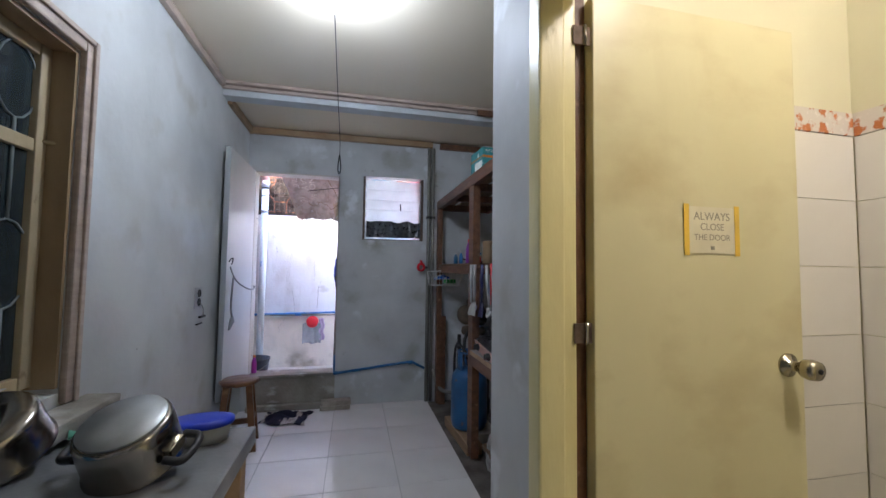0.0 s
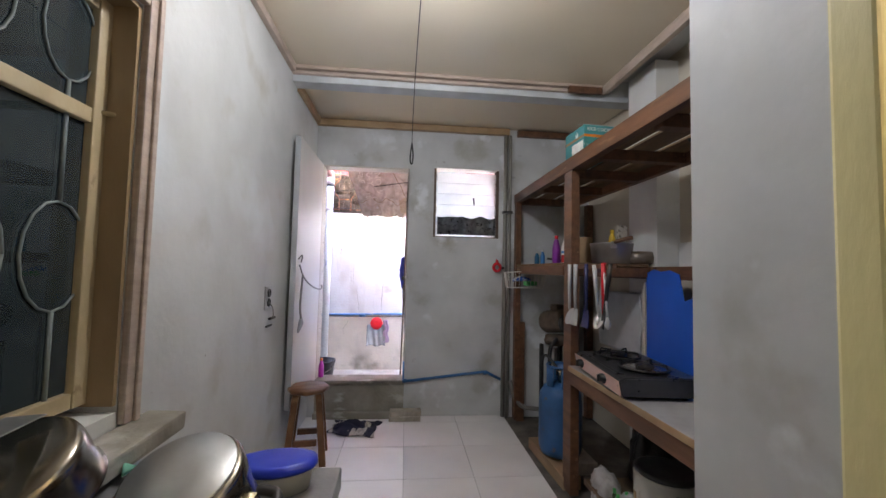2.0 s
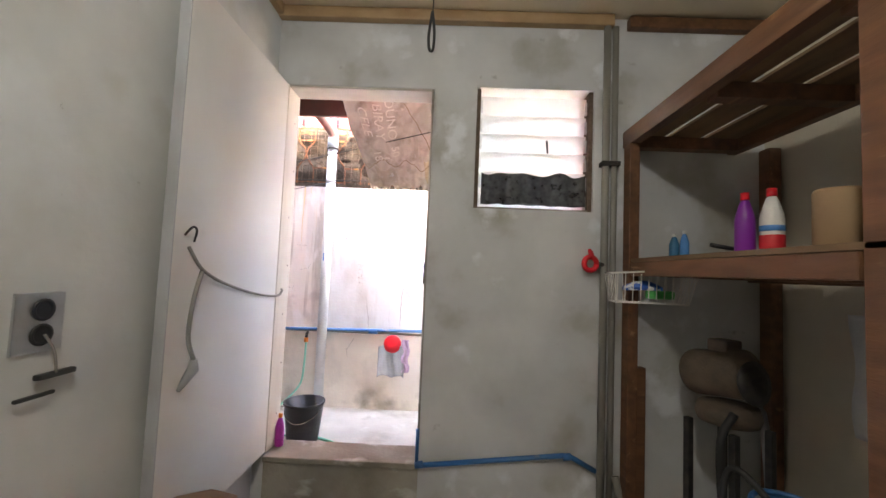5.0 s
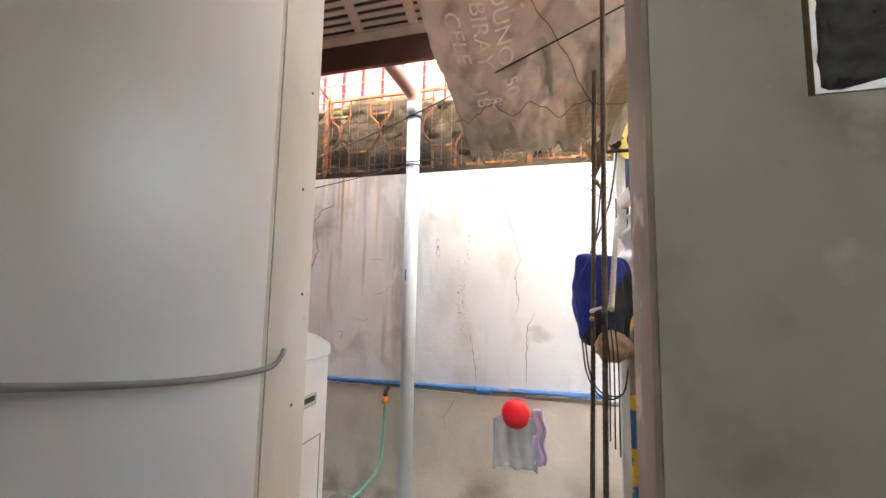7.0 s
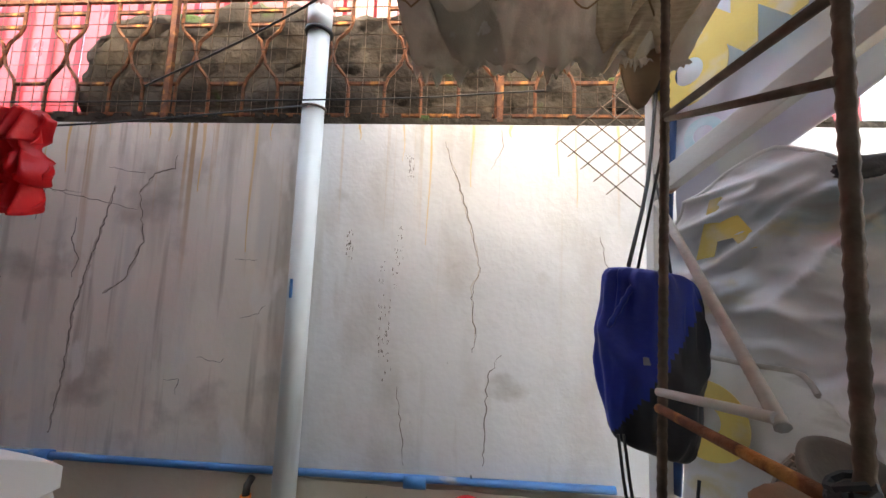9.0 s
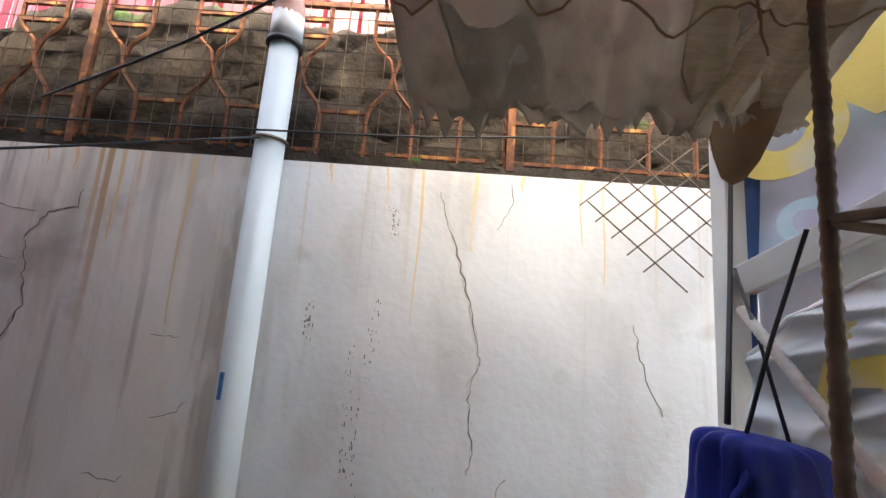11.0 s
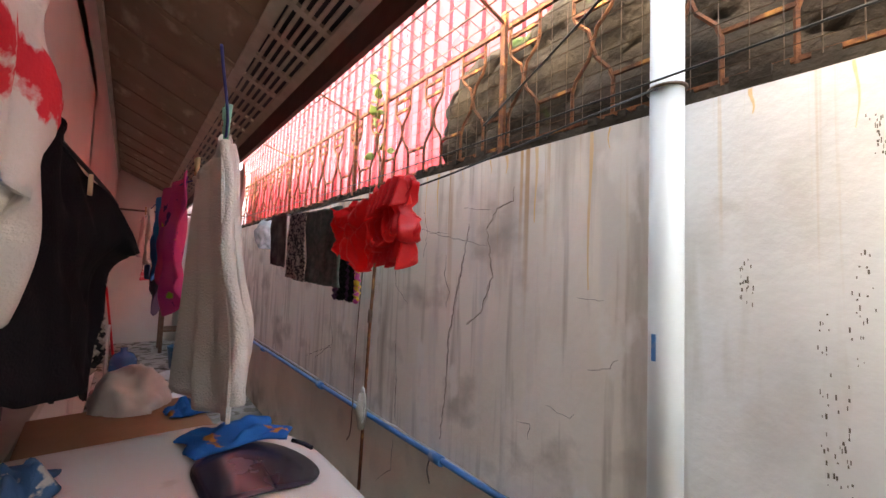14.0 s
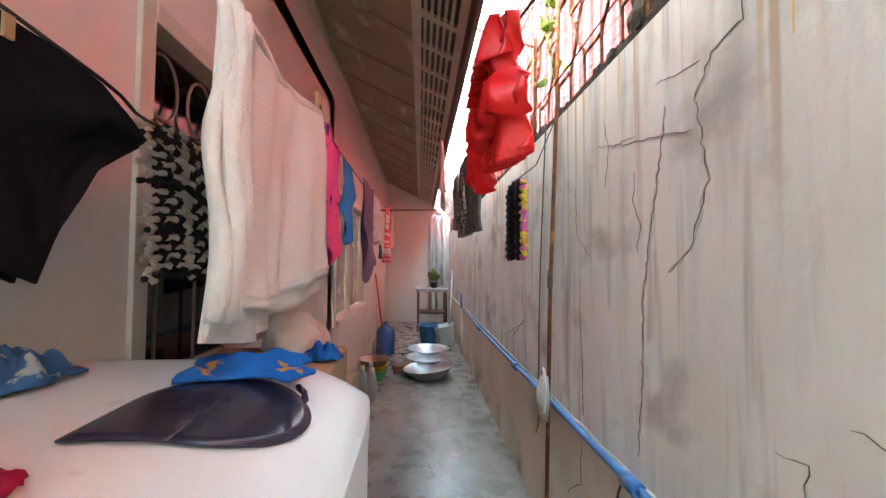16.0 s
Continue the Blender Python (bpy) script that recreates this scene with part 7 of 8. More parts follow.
for sx in (-1, 1):
    for sy in (-1, 1):
        part("foot", lathe([(0.022, -0.02), (0.022, 0.03), (0.006, 0.031)], 12, at=(sx * (WX - 0.05), sy * (WY - 0.06), 0)), BLACKP, wm)


def heap(name, at, sx, sy, h, seed, material, label, cat="cloth", rz=0):
    def f(u, v):
        q = Vector((u * 3.3 + seed, v * 3.1, seed * 0.7))
        e = (math.sin(math.pi * u) * math.sin(math.pi * v)) ** 0.4
        return (sx * (u - 0.5) * (1 + 0.35 * noise.noise(q)), sy * (v - 0.5) * (1 + 0.35 * noise.noise(q + Vector((4, 1, 0)))), 0.006 + h * e * max(0.08, 0.55 + 0.9 * noise.noise(q * 1.7)))
    return solo(name, sheet(34, 30, f, 0.005), material, label, cat, at=at, rz=rz)


heap("blue_cloth", (-1.79, 4.725, 1.166), 0.15, 0.20, 0.03, 2, cloth_mat("bright_blue_cloth", (0.01, 0.13, 0.42), (0.01, 0.09, 0.30), layers=(((0.55, 0.22, 0.05), 11, (1, 1, 1), 0.62, 0.64),)), "crumpled blue cloth with orange patches on the lid")
heap("maroon_cloth", (-1.435, 4.57, 1.163), 0.24, 0.11, 0.03, 5, cloth_mat("maroon_navy_cloth", (0.30, 0.01, 0.05), (0.02, 0.02, 0.16), lo=0.5, hi=0.53, scale=5), "maroon and navy cloth lying on the washing machine", rz=56)
solo("sachet_pack", sheet(10, 6, lambda u, v: (0.16 * u, 0.06 * v, 0.012 * math.sin(3 * u) * math.sin(3 * v)), 0.01), mat("colourful_sachet", (0.75, 0.25, 0.30), (0.75, 0.72, 0.70), 0.3, scale=20, lo=0.46, hi=0.52, layers=(((0.85, 0.30, 0.02), 9, (1, 1, 1), 0.58, 0.62), ((0.05, 0.2, 0.6), 16, (1, 1, 1), 0.64, 0.67))), "colourful detergent sachet on the washing machine", "sachet", at=(-1.52, 4.42, 1.162), rz=60)
heap("patterned_sheet", (-1.74, 4.36, 1.163), 0.14, 0.12, 0.06, 8, cloth_mat("blue_check_cloth", (0.05, 0.14, 0.28), (0.40, 0.44, 0.43), scale=24, lo=0.56, hi=0.60), "folded blue checked cloth behind the lid")
heap("orange_cloth", (-1.42, 4.36, 1.163), 0.16, 0.14, 0.09, 9, cloth_mat("orange_green_cloth", (0.65, 0.28, 0.02), (0.04, 0.25, 0.10), scale=7, lo=0.56, hi=0.59), "orange and green printed cloth on the washing machine")

# things past the machine
bx = thing("cardboard_box", (-2.35, 4.52, 0.015), "worn brown cardboard box of laundry", "box", rz=3)
part("body", box(-0.30, 0.30, -0.24, 0.24, 0.0, 1.02, 0.01), CARDBROWN, bx)
part("tape", box(-0.302, 0.302, 0.2405, 0.242, 0.70, 0.75), TANWOOD, bx)
crumple((-2.64, 4.54, 0.88), 0.13, 0.13, 0.15, 17, cloth_mat("dirty_white_stuffing", (0.66, 0.60, 0.55), (0.50, 0.42, 0.36), scale=4), "dirty white stuffed pillow leaning out of the box", "stuffed_pillow", "pillow")
solo("pillow_shelf", box(-2.85, -2.66, 4.32, 4.76, 0.015, 0.88, 0.01), CARDBROWN, "brown carton under the pillow", "carton")
heap("blue_strip_cloth", (-2.43, 4.70, 1.036), 0.08, 0.12, 0.06, 21, MATS["bright_blue_cloth"], "small blue rag on the box")

# ---- clothes lines ----
l1 = solo("clothes_line", tube([(-0.98, 4.26, 1.97), (-1.44, 4.358, 1.815), (-1.75, 4.474, 1.69), (-2.0, 4.42, 1.69), (-2.75, 4.345, 1.82), (-3.05, 4.32, 1.85), (-4.2, 4.30, 1.90), (-4.68, 4.25, 1.97)], 0.0035, 6, smooth=5), BLACKCORD, "dark clothes line along the house wall", "clothes line")
l2 = solo("clothes_line", tube([(-1.5, 4.60, 1.96), (-1.76, 4.657, 1.885), (-2.1, 4.666, 1.853), (-2.45, 4.672, 1.89), (-2.9, 4.64, 1.915), (-4.6, 4.60, 1.98), (-6.6, 4.62, 2.10), (-10.1, 4.6, 2.3)], 0.003, 6, smooth=5), mat("blue_rope", (0.05, 0.06, 0.25), rough=0.8, scale=30), "blue rope clothes line under the eave", "clothes line")
l3 = solo("clothes_line", tube([(-1.19, FW - 0.12, 2.10), (-1.82, 5.225, 1.86), (-2.4, 5.22, 1.88), (-2.8, 5.27, 1.90), (-3.9, 5.28, 1.93), (-5.2, 5.30, 2.15)], 0.0032, 6, smooth=5), BLACKCORD, "thin black clothes line by the fence", "clothes line")
l4 = solo("clothes_line", tube([(-9.0, FW - 0.02, 2.30), (-4.0, FW - 0.10, 2.13), (-1.19, FW - 0.125, 2.12), (-0.3, FW - 0.12, 2.16)], 0.0032, 6, smooth=5), BLACKCORD, "thin black wire along the fence top", "wire")


def hung(name, p0, p1, drop, material, label, cat, folds=5, amp=0.015, seed=0, thick=0.005, taper=0.0, nx=30, ny=30, sag=0.0, hem=0.0, ends=0.0):
    """Cloth pinned along p0 to p1 that falls by drop in soft folds."""
    a, b = Vector(p0), Vector(p1)
    d = b - a
    side = Vector((-d.y, d.x, 0)).normalized()

    def f(u, v):
        w = 1 - v
        q = Vector((u * 3 + seed, w * 2, seed))
        p = a + d * (0.5 + (u - 0.5) * (1 - taper * w * (1 if taper > 0 else 1)))
        fold = amp * (0.35 + 0.65 * w) * (math.sin(folds * 2 * math.pi * u + 2 * noise.noise(q) + seed) + 0.7 * noise.noise(q * 2.3))
        p = p + side * (fold + 0.02 * noise.noise(q * 1.1))
        dr = drop * (1 + hem * noise.noise(Vector((u * 4 + seed, 0, 3))) + ends * (abs(2 * u - 1) ** 1.5))
        p.z -= dr * w + sag * math.sin(math.pi * u) * (0.4 + 0.6 * w)
        return p
    return solo(name, sheet(nx, ny, f, thick), material, label, cat)


towelm = cloth_mat("cream_towel", (0.70, 0.66, 0.61), (0.62, 0.58, 0.53), scale=3, fine=180, bump=0.45)
tw = thing("white_towel", (0, 0, 0), "large cream-white towel folded over the rope", "towel")


def towf(side, drop, seed):
    def f(u, v):
        w = 1 - v
        x = -1.785 - 0.645 * u + 0.095 * w * (1 - u) - 0.02 * w * u
        y = 4.66 + 0.02 * w * (1 - u) + side * (0.007 + 0.006 * w) + 0.012 * u + (0.010 + 0.026 * w) * math.sin(9 * u + 1.3 * seed) + 0.016 * (0.3 + w) * math.sin(27 * u + 2 * w) * (1 - 0.6 * u) + 0.012 * noise.noise(Vector((u * 6, w * 2, seed))) + 0.018 * w * math.sin(19 * u + seed) * (u < 0.5)
        z = 1.875 + 0.012 * u - drop * w * (1 - 0.03 * u + 0.03 * math.sin(5 * u + seed)) - 0.03 * math.sin(math.pi * u)
        return (x, y, z)
    return f


part("front_fall", sheet(48, 36, towf(1, 0.575, 0), 0.007), towelm, tw)
part("back_fall", sheet(48, 36, towf(-1, 0.635, 0), 0.007), towelm, tw)
part("fold_roll", tube([(-1.785 - 0.645 * u, 4.66 + 0.012 * u + 0.008 * math.sin(9 * u), 1.877 + 0.012 * u - 0.03 * math.sin(math.pi * u)) for u in [k / 20 for k in range(21)]], 0.016, 8), towelm, tw)
part("hem", tube([towf(1, 0.552, 0)(k / 30, 0.0) for k in range(31)], 0.004, 5), towelm, tw)


for u0, r0 in ((0.0, 0.016), (0.035, 0.020), (0.075, 0.017)):
    part("edge_fold", tube([Vector(towf(1, 0.60, 0)(u0 + 0.012 * math.sin(0.5 * k), 1 - k / 16)) + Vector((0, 0.004 * math.sin(0.7 * k + 9 * u0) - 0.008, 0)) for k in range(17)], r0, 8, radii=[r0 * (0.75 + 0.4 * k / 16 + 0.12 * math.sin(1.1 * k + 30 * u0)) for k in range(17)]), towelm, tw)


def peg(at, material, label):
    p = thing("clothes_peg", at, label, "peg", group="clothes pegs")
    for s in (-1, 1):
        part("jaw", tube([(s * 0.020, 0, 0.055), (s * 0.008, 0, 0.015), (s * 0.006, 0, -0.035)], 0.007, 6, radii=[0.009, 0.008, 0.006]), material, p)
    part("spring", tube([(0, -0.01, 0.012), (0, 0.01, 0.012)], 0.008, 8), STEEL, p)
    return p


peg((-1.79, 4.66, 1.905), MINTP, "mint green plastic peg on the towel")
peg((-2.42, 4.672, 1.91), mat("wood_peg", (0.48, 0.32, 0.16), rough=0.7, scale=12), "wooden peg on the towel")
peg((-6.4, 4.61, 2.14), MATS["wood_peg"], "wooden peg on the rope")

BLACKC = cloth_mat("black_cotton", (0.005, 0.0045, 0.007), (0.008, 0.007, 0.009), scale=5)
bs = thing("black_shirt", (0, 0, 0), "black cotton shirt drying on the line", "shirt")


def shirtf(u, v):
    d = 0.02 + 0.40 * u
    top = ramp(d, (0.02, 1.82), (0.10, 1.785), (0.35, 1.68), (0.42, 1.60))
    low = ramp(d, (0.02, 1.42), (0.08, 1.385), (0.20, 1.37), (0.27, 1.335), (0.30, 1.42), (0.36, 1.53), (0.42, 1.585))
    z = low + (top - low) * v
    q = 0.030 * math.sin(5 * u + 1.5 * v) * (1.1 - v) + 0.018 * crease(Vector((u * 2.6, v * 1.6, 3))) + 0.01 * noise.noise(Vector((u * 7, v * 5, 1)))
    return (-1.42 - 0.936 * d + 0.351 * q, 4.35 + 0.351 * d + 0.936 * q, z)


part("body", sheet(48, 34, shirtf, 0.006), BLACKC, bs)
part("back", sheet(48, 34, lambda u, v: tuple(Vector(shirtf(u, v)) + Vector((-0.01, -0.03 * (1 - v) - 0.012, 0.0))), 0.006), BLACKC, bs)
part("collar", tube([Vector(shirtf(k / 10 * 0.4, 1.0)) + Vector((0, 0, 0.004 * math.sin(k))) for k in range(11)], 0.007, 6), BLACKC, bs)
part("tag", box(-1.635, -1.620, 4.438, 4.444, 1.69, 1.725, 0.001), TANWOOD, bs)
whs = thing("white_printed_shirt", (0, 0, 0), "white shirt with red and blue print on the line", "shirt")
WPR = cloth_mat("white_red_print", (0.68, 0.62, 0.60), (0.60, 0.54, 0.52), scale=4, layers=(((0.60, 0.03, 0.05), 9, (1, 1, 1), 0.60, 0.62), ((0.12, 0.16, 0.36), 11, (1, 1, 1), 0.62, 0.64)))


def bunched(u, v):
    """A shirt gathered at one peg, falling in a slack bundle with an uneven hem."""
    a, w = 2 * math.pi * u, 1 - v
    c, si = math.cos(a), math.sin(a)
    q = Vector((1.3 * c, 1.3 * si, 2.4 * w))
    fat = ramp(w, (0, 0.12), (0.12, 0.55), (0.35, 0.92), (0.7, 1.0), (1.0, 0.86))
    k = fat * (1 + 0.30 * noise.noise(q) + 0.10 * math.sin(7 * a + 3 * w) * w + 0.22 * (crease(q * 1.1 + Vector((3, 1, 0))) - 0.5))
    return (-1.195 + 0.10 * k * c + 0.01 * w, 4.385 + 0.052 * k * si, 1.945 - (0.315 + 0.05 * noise.noise(Vector((c, si, 5))) - 0.03 * c) * w)


part("body", sheet(84, 40, bunched, 0.004), WPR, whs)
part("sleeve", tube([(-1.22, 4.41, 1.66), (-1.25, 4.416, 1.60), (-1.275, 4.41, 1.55), (-1.295, 4.405, 1.52)], 0.02, 8, smooth=5, radii=[0.026 - 0.0011 * k for k in range(16)]), WPR, whs)
part("peg_loop", tube([(-1.195, 4.385, 1.93), (-1.193, 4.345, 1.935), (-1.19, 4.306, 1.90)], 0.006, 6), WPR, whs)

# woven rag rug on the house line
rug = thing("woven_rug", (0, 0, 0), "black and grey woven rag rug hanging by the window", "rug")
RD = cloth_mat("black_rag_strand", (0.02, 0.018, 0.018), scale=12)
RL = cloth_mat("grey_rag_strand", (0.50, 0.45, 0.38), (0.30, 0.27, 0.23), scale=14)


def rugp(u, v):
    return Vector((-1.93 - 0.44 * u, 4.41 + 0.015 * math.sin(5 * u) + 0.03 * (1 - v), 1.32 + 0.37 * v - 0.02 * u + 0.015 * math.sin(6 * u)))


nw = 15
for i in range(nw):
    u = (i + 0.5) / nw
    part("warp", tube([rugp(u, k / 18) + Vector((0.004 * math.sin(k * 2 + i), 0.008 * (-1) ** (k + i), 0)) for k in range(19)], 0.009, 5), RD if i % 4 else RL, rug)
for j in range(17):
    v = (j + 0.5) / 17
    part("weft", tube([rugp(k / 16, v) + Vector((0, -0.008 * (-1) ** (k + j), 0.004 * math.sin(3 * k))) for k in range(17)], 0.0075, 5), RL if j % 5 else RD, rug)

PINKC = cloth_mat("pink_print_cloth", (0.75, 0.10, 0.26), (0.62, 0.06, 0.30), scale=6, layers=(((0.30, 0.55, 0.06), 6, (1, 1, 1), 0.62, 0.64), ((0.75, 0.55, 0.05), 10, (1, 1, 1), 0.66, 0.68), ((0.10, 0.02, 0.15), 14, (1, 1, 1), 0.64, 0.66)))
BLUEC = cloth_mat("sky_blue_cloth", (0.03, 0.22, 0.55), scale=4)
PURC = cloth_mat("dull_purple_cloth", (0.17, 0.12, 0.19), scale=4)
WHC = cloth_mat("white_floral_cloth", (0.62, 0.60, 0.55), (0.45, 0.42, 0.40), scale=18, lo=0.55, hi=0.6)
STRC = cloth_mat("red_white_stripe_cloth", (0.62, 0.10, 0.14), (0.68, 0.60, 0.58), scale=2, stretch=(0.2, 0.2, 14), lo=0.48, hi=0.52)
DENIM = cloth_mat("denim_cloth", (0.06, 0.12, 0.24), scale=5)
REDKNIT = cloth_mat("dark_red_crochet", (0.22, 0.02, 0.03), (0.08, 0.01, 0.01), scale=60, lo=0.45, hi=0.55)
hung("pink_shirt", (-2.50, 4.66, 1.93), (-3.05, 4.62, 1.93), 0.58, PINKC, "pink printed shirt with green hem on the rope", "shirt", seed=1, ends=-0.3, amp=0.03, folds=2)
hung("blue_shirt", (-3.12, 4.62, 1.93), (-3.55, 4.61, 1.94), 0.46, BLUEC, "sky blue shirt on the rope", "shirt", seed=3, ends=-0.4, amp=0.02, folds=2)
hung("purple_shirt", (-3.65, 4.66, 1.95), (-4.25, 4.64, 1.97), 0.60, PURC, "dull purple shirt on the rope", "shirt", seed=4, amp=0.03, folds=2, hem=0.5)
hung("floral_blouse", (-4.4, 4.60, 1.98), (-4.95, 4.63, 2.0), 0.42, WHC, "white floral blouse on the rope", "blouse", seed=6, amp=0.03, hem=0.4)
hung("denim_shorts", (-4.9, 4.63, 1.60), (-5.15, 4.62, 1.60), 0.18, DENIM, "small denim shorts pinned below the blouse", "shorts", seed=6, amp=0.01)
l5 = solo("garment_cord", tube([(-4.92, 4.63, 2.0), (-4.95, 4.63, 1.58)], 0.004, 5), BLACKCORD, "cord holding the shorts", "cord")
hung("striped_dress", (-5.6, 4.64, 2.04), (-5.85, 4.64, 2.06), 0.66, STRC, "red and white striped dress on the rope", "dress", seed=7, amp=0.03, folds=2)
hung("pale_shirt", (-6.7, 4.60, 2.11), (-7.1, 4.6, 2.13), 0.5, cloth_mat("pale_pink_cloth", (0.62, 0.45, 0.44), scale=4), "pale pink shirt far down the rope", "shirt", seed=9, amp=0.03)
hung("red_crochet", (-2.75, 4.345, 1.815), (-3.05, 4.32, 1.845), 0.58, REDKNIT, "dark red crochet rug on the house line", "rug", seed=10, amp=0.008)
hung("green_crochet", (-3.55, 4.315, 1.865), (-3.95, 4.305, 1.885), 0.6, cloth_mat("dark_green_crochet", (0.05, 0.08, 0.06), (0.14, 0.16, 0.15), scale=50, lo=0.45, hi=0.55), "dark green mesh rug on the house line", "rug", seed=11, amp=0.01)

# fence line: red garment, rags
REDC = cloth_mat("bright_red_satin", (0.80, 0.006, 0.012), (0.70, 0.004, 0.01), rough=0.45, scale=4, fine=60, trans=0.3)
rg = thing("red_dress", (0.09, -0.055, 0.0), "bright red ruffled dress on the fence line", "dress")
part("bodice", sheet(60, 40, lambda u, v: (-2.12 - 0.40 * u, 5.25 + 0.02 * math.sin(9 * u + 2 * v) + 0.035 * crease(Vector((u * 4, v * 2.5 + u, 0))) + 0.012 * noise.noise(Vector((u * 14, v * 10, 0))), 1.62 + 0.23 * v + 0.035 * noise.noise(Vector((u * 4, v * 2, 5))) - 0.05 * (1 - v) * math.sin(6 * u)), 0.004), REDC, rg)
part("ruffle", sheet(100, 30, lambda u, v: (-1.90 - 0.25 * u + 0.02 * math.sin(9 * v), 5.26 + (0.012 + 0.035 * (1 - v)) * math.sin(46 * u + 3 * v) + 0.02 * crease(Vector((u * 5, v * 3, 2))), 1.68 + 0.20 * v + 0.03 * math.sin(7 * u) + 0.014 * math.sin(46 * u + 1.2) * (1 - v) + 0.03 * noise.noise(Vector((u * 7, v * 3, 1)))), 0.004), REDC, rg)
part("ruffle", sheet(90, 20, lambda u, v: (-1.93 - 0.20 * u, 5.29 + (0.012 + 0.03 * (1 - v)) * math.sin(38 * u + 5 * v), 1.61 + 0.16 * v + 0.012 * math.sin(38 * u) * (1 - v) + 0.03 * noise.noise(Vector((u * 6, v * 2, 9)))), 0.004), REDC, rg)
part("ruffle", sheet(90, 14, lambda u, v: (-1.90 - 0.22 * u, 5.24 + (0.008 + 0.03 * (1 - v)) * math.sin(34 * u + 2 * v), 1.79 + 0.09 * v + 0.012 * math.sin(34 * u) * (1 - v) + 0.02 * math.sin(5 * u)), 0.004), REDC, rg)
hung("green_rag", (-2.44, 5.25, 1.87), (-2.87, 5.25, 1.88), 0.38, cloth_mat("grey_green_knit", (0.07, 0.10, 0.085), (0.12, 0.14, 0.13), scale=40), "grey-green knitted rag on the fence line", "rag", seed=12, amp=0.01)
hung("grey_mop_rag", (-2.88, 5.25, 1.88), (-3.19, 5.25, 1.90), 0.385, cloth_mat("black_white_knit", (0.05, 0.05, 0.05), (0.32, 0.30, 0.28), scale=70, lo=0.45, hi=0.55), "black and white knitted rag on the fence line", "rag", seed=13, amp=0.01)
hung("bordered_mat", (-3.22, 5.25, 1.90), (-3.60, 5.26, 1.92), 0.33, cloth_mat("grey_print_mat", (0.25, 0.22, 0.21), (0.10, 0.08, 0.08), scale=10), "small grey mat with red border on the fence line", "mat", seed=14, amp=0.006)
hung("pink_plastic", (-4.4, 5.22, 2.45), (-4.9, 5.25, 2.42), 0.45, mat("pale_pink_plastic", (0.62, 0.45, 0.44), (0.54, 0.38, 0.37), 0.35, scale=4, trans=0.4), "pale pink plastic sheet hanging from the eave", "plastic sheet", seed=15, amp=0.02, hem=0.5, taper=0.3)
crumple((-3.85, 5.30, 1.70), 0.08, 0.09, 0.11, 23, FOGP, "clear plastic bag hanging on the line")
PURK = cloth_mat("dark_purple_strand", (0.10, 0.05, 0.10), (0.05, 0.03, 0.06), scale=20)
br2 = thing("braided_rag", (-2.87, 5.49, 1.77), "small dark braided rug with a yellow and pink edge", "rug")
YPS = cloth_mat("yellow_pink_strand", (0.6, 0.4, 0.05), (0.5, 0.08, 0.25), scale=30, lo=0.48, hi=0.52)
for i in range(9):
    x = 0.036 * (i - 4)
    part("strand", tube([(x + 0.007 * math.sin(1.7 * k + i), 0.010 * math.sin(2.2 * k + 2 * i), -0.0128 * k - 0.03 * abs(i - 4) / 4 * (1 - k / 29)) for k in range(30)], 0.016, 6, radii=[0.015 + 0.004 * math.sin(2.2 * k + i) for k in range(30)]), RD if 1 < i < 8 and i != 5 else (YPS if i > 7 else PURK), br2)
part("cord", tube([(0, 0, 0.0), (0.0, 0.10, 0.08), (0.0, 0.21, 0.34)], 0.003, 5), BLACKCORD, br2)

pole = thing("rusty_pole", (-2.845, FW - 0.075, 0.0), "thin rusty pole leaning on the fence", "pole")
part("rod", tube([(0, 0, 0.30), (0.0, 0.02, 1.2), (0.0, 0.06, 2.2), (-0.02, 0.08, 3.1)], 0.010, 8), RUST, pole)
part("joint", tube([(0, 0.02, 1.26), (0, 0.022, 1.34)], 0.014, 8), REBAR, pole)
mh = part("mop_head", tube([(0.03, -0.02, 0.86), (0.04, -0.03, 0.76), (0.03, -0.02, 0.66)], 0.03, 8, radii=[0.02, 0.035, 0.02]), MATS["dirty_mop_yarn"], pole)
part("mop_rim", tube([(0.05 + 0.03 * math.cos(a * math.pi / 8), -0.03, 0.80 + 0.10 * math.sin(a * math.pi / 8)) for a in range(-5, 7)], 0.006, 6), WHITEP, pole)
solo("hanging_wire", tube([(-2.97, FW - 0.03, 2.1), (-2.99, FW - 0.06, 1.2), (-3.01, FW - 0.06, 0.62), (-3.06, FW - 0.06, 0.50)], 0.004, 5, smooth=4), REBAR, "thin wire hanging down the fence", "wire")

# creeper on the grille
vine = thing("creeper", (-2.95, FW + 0.02, 2.1), "thin green creeper on the grille", "plant")
stem = [(0.0, 0, 0.0), (0.02, -0.02, 0.25), (-0.03, -0.03, 0.45), (0.03, -0.05, 0.62), (0.0, -0.08, 0.75)]
part("stem", tube(stem, 0.004, 5, smooth=4), mat("green_stem", (0.10, 0.13, 0.03), rough=0.7, scale=20), vine)
LEAF = mat("young_leaf", (0.26, 0.38, 0.08), (0.16, 0.24, 0.05), 0.5, scale=14, trans=0.4, vary=0.2)
lf = mesh_of("leaf", sheet(4, 5, lambda u, v: ((u - 0.5) * 0.05 * math.sin(math.pi * min(v + 0.06, 1)), 0.012 * math.cos(3 * u), 0.06 * v), 0.001), LEAF)
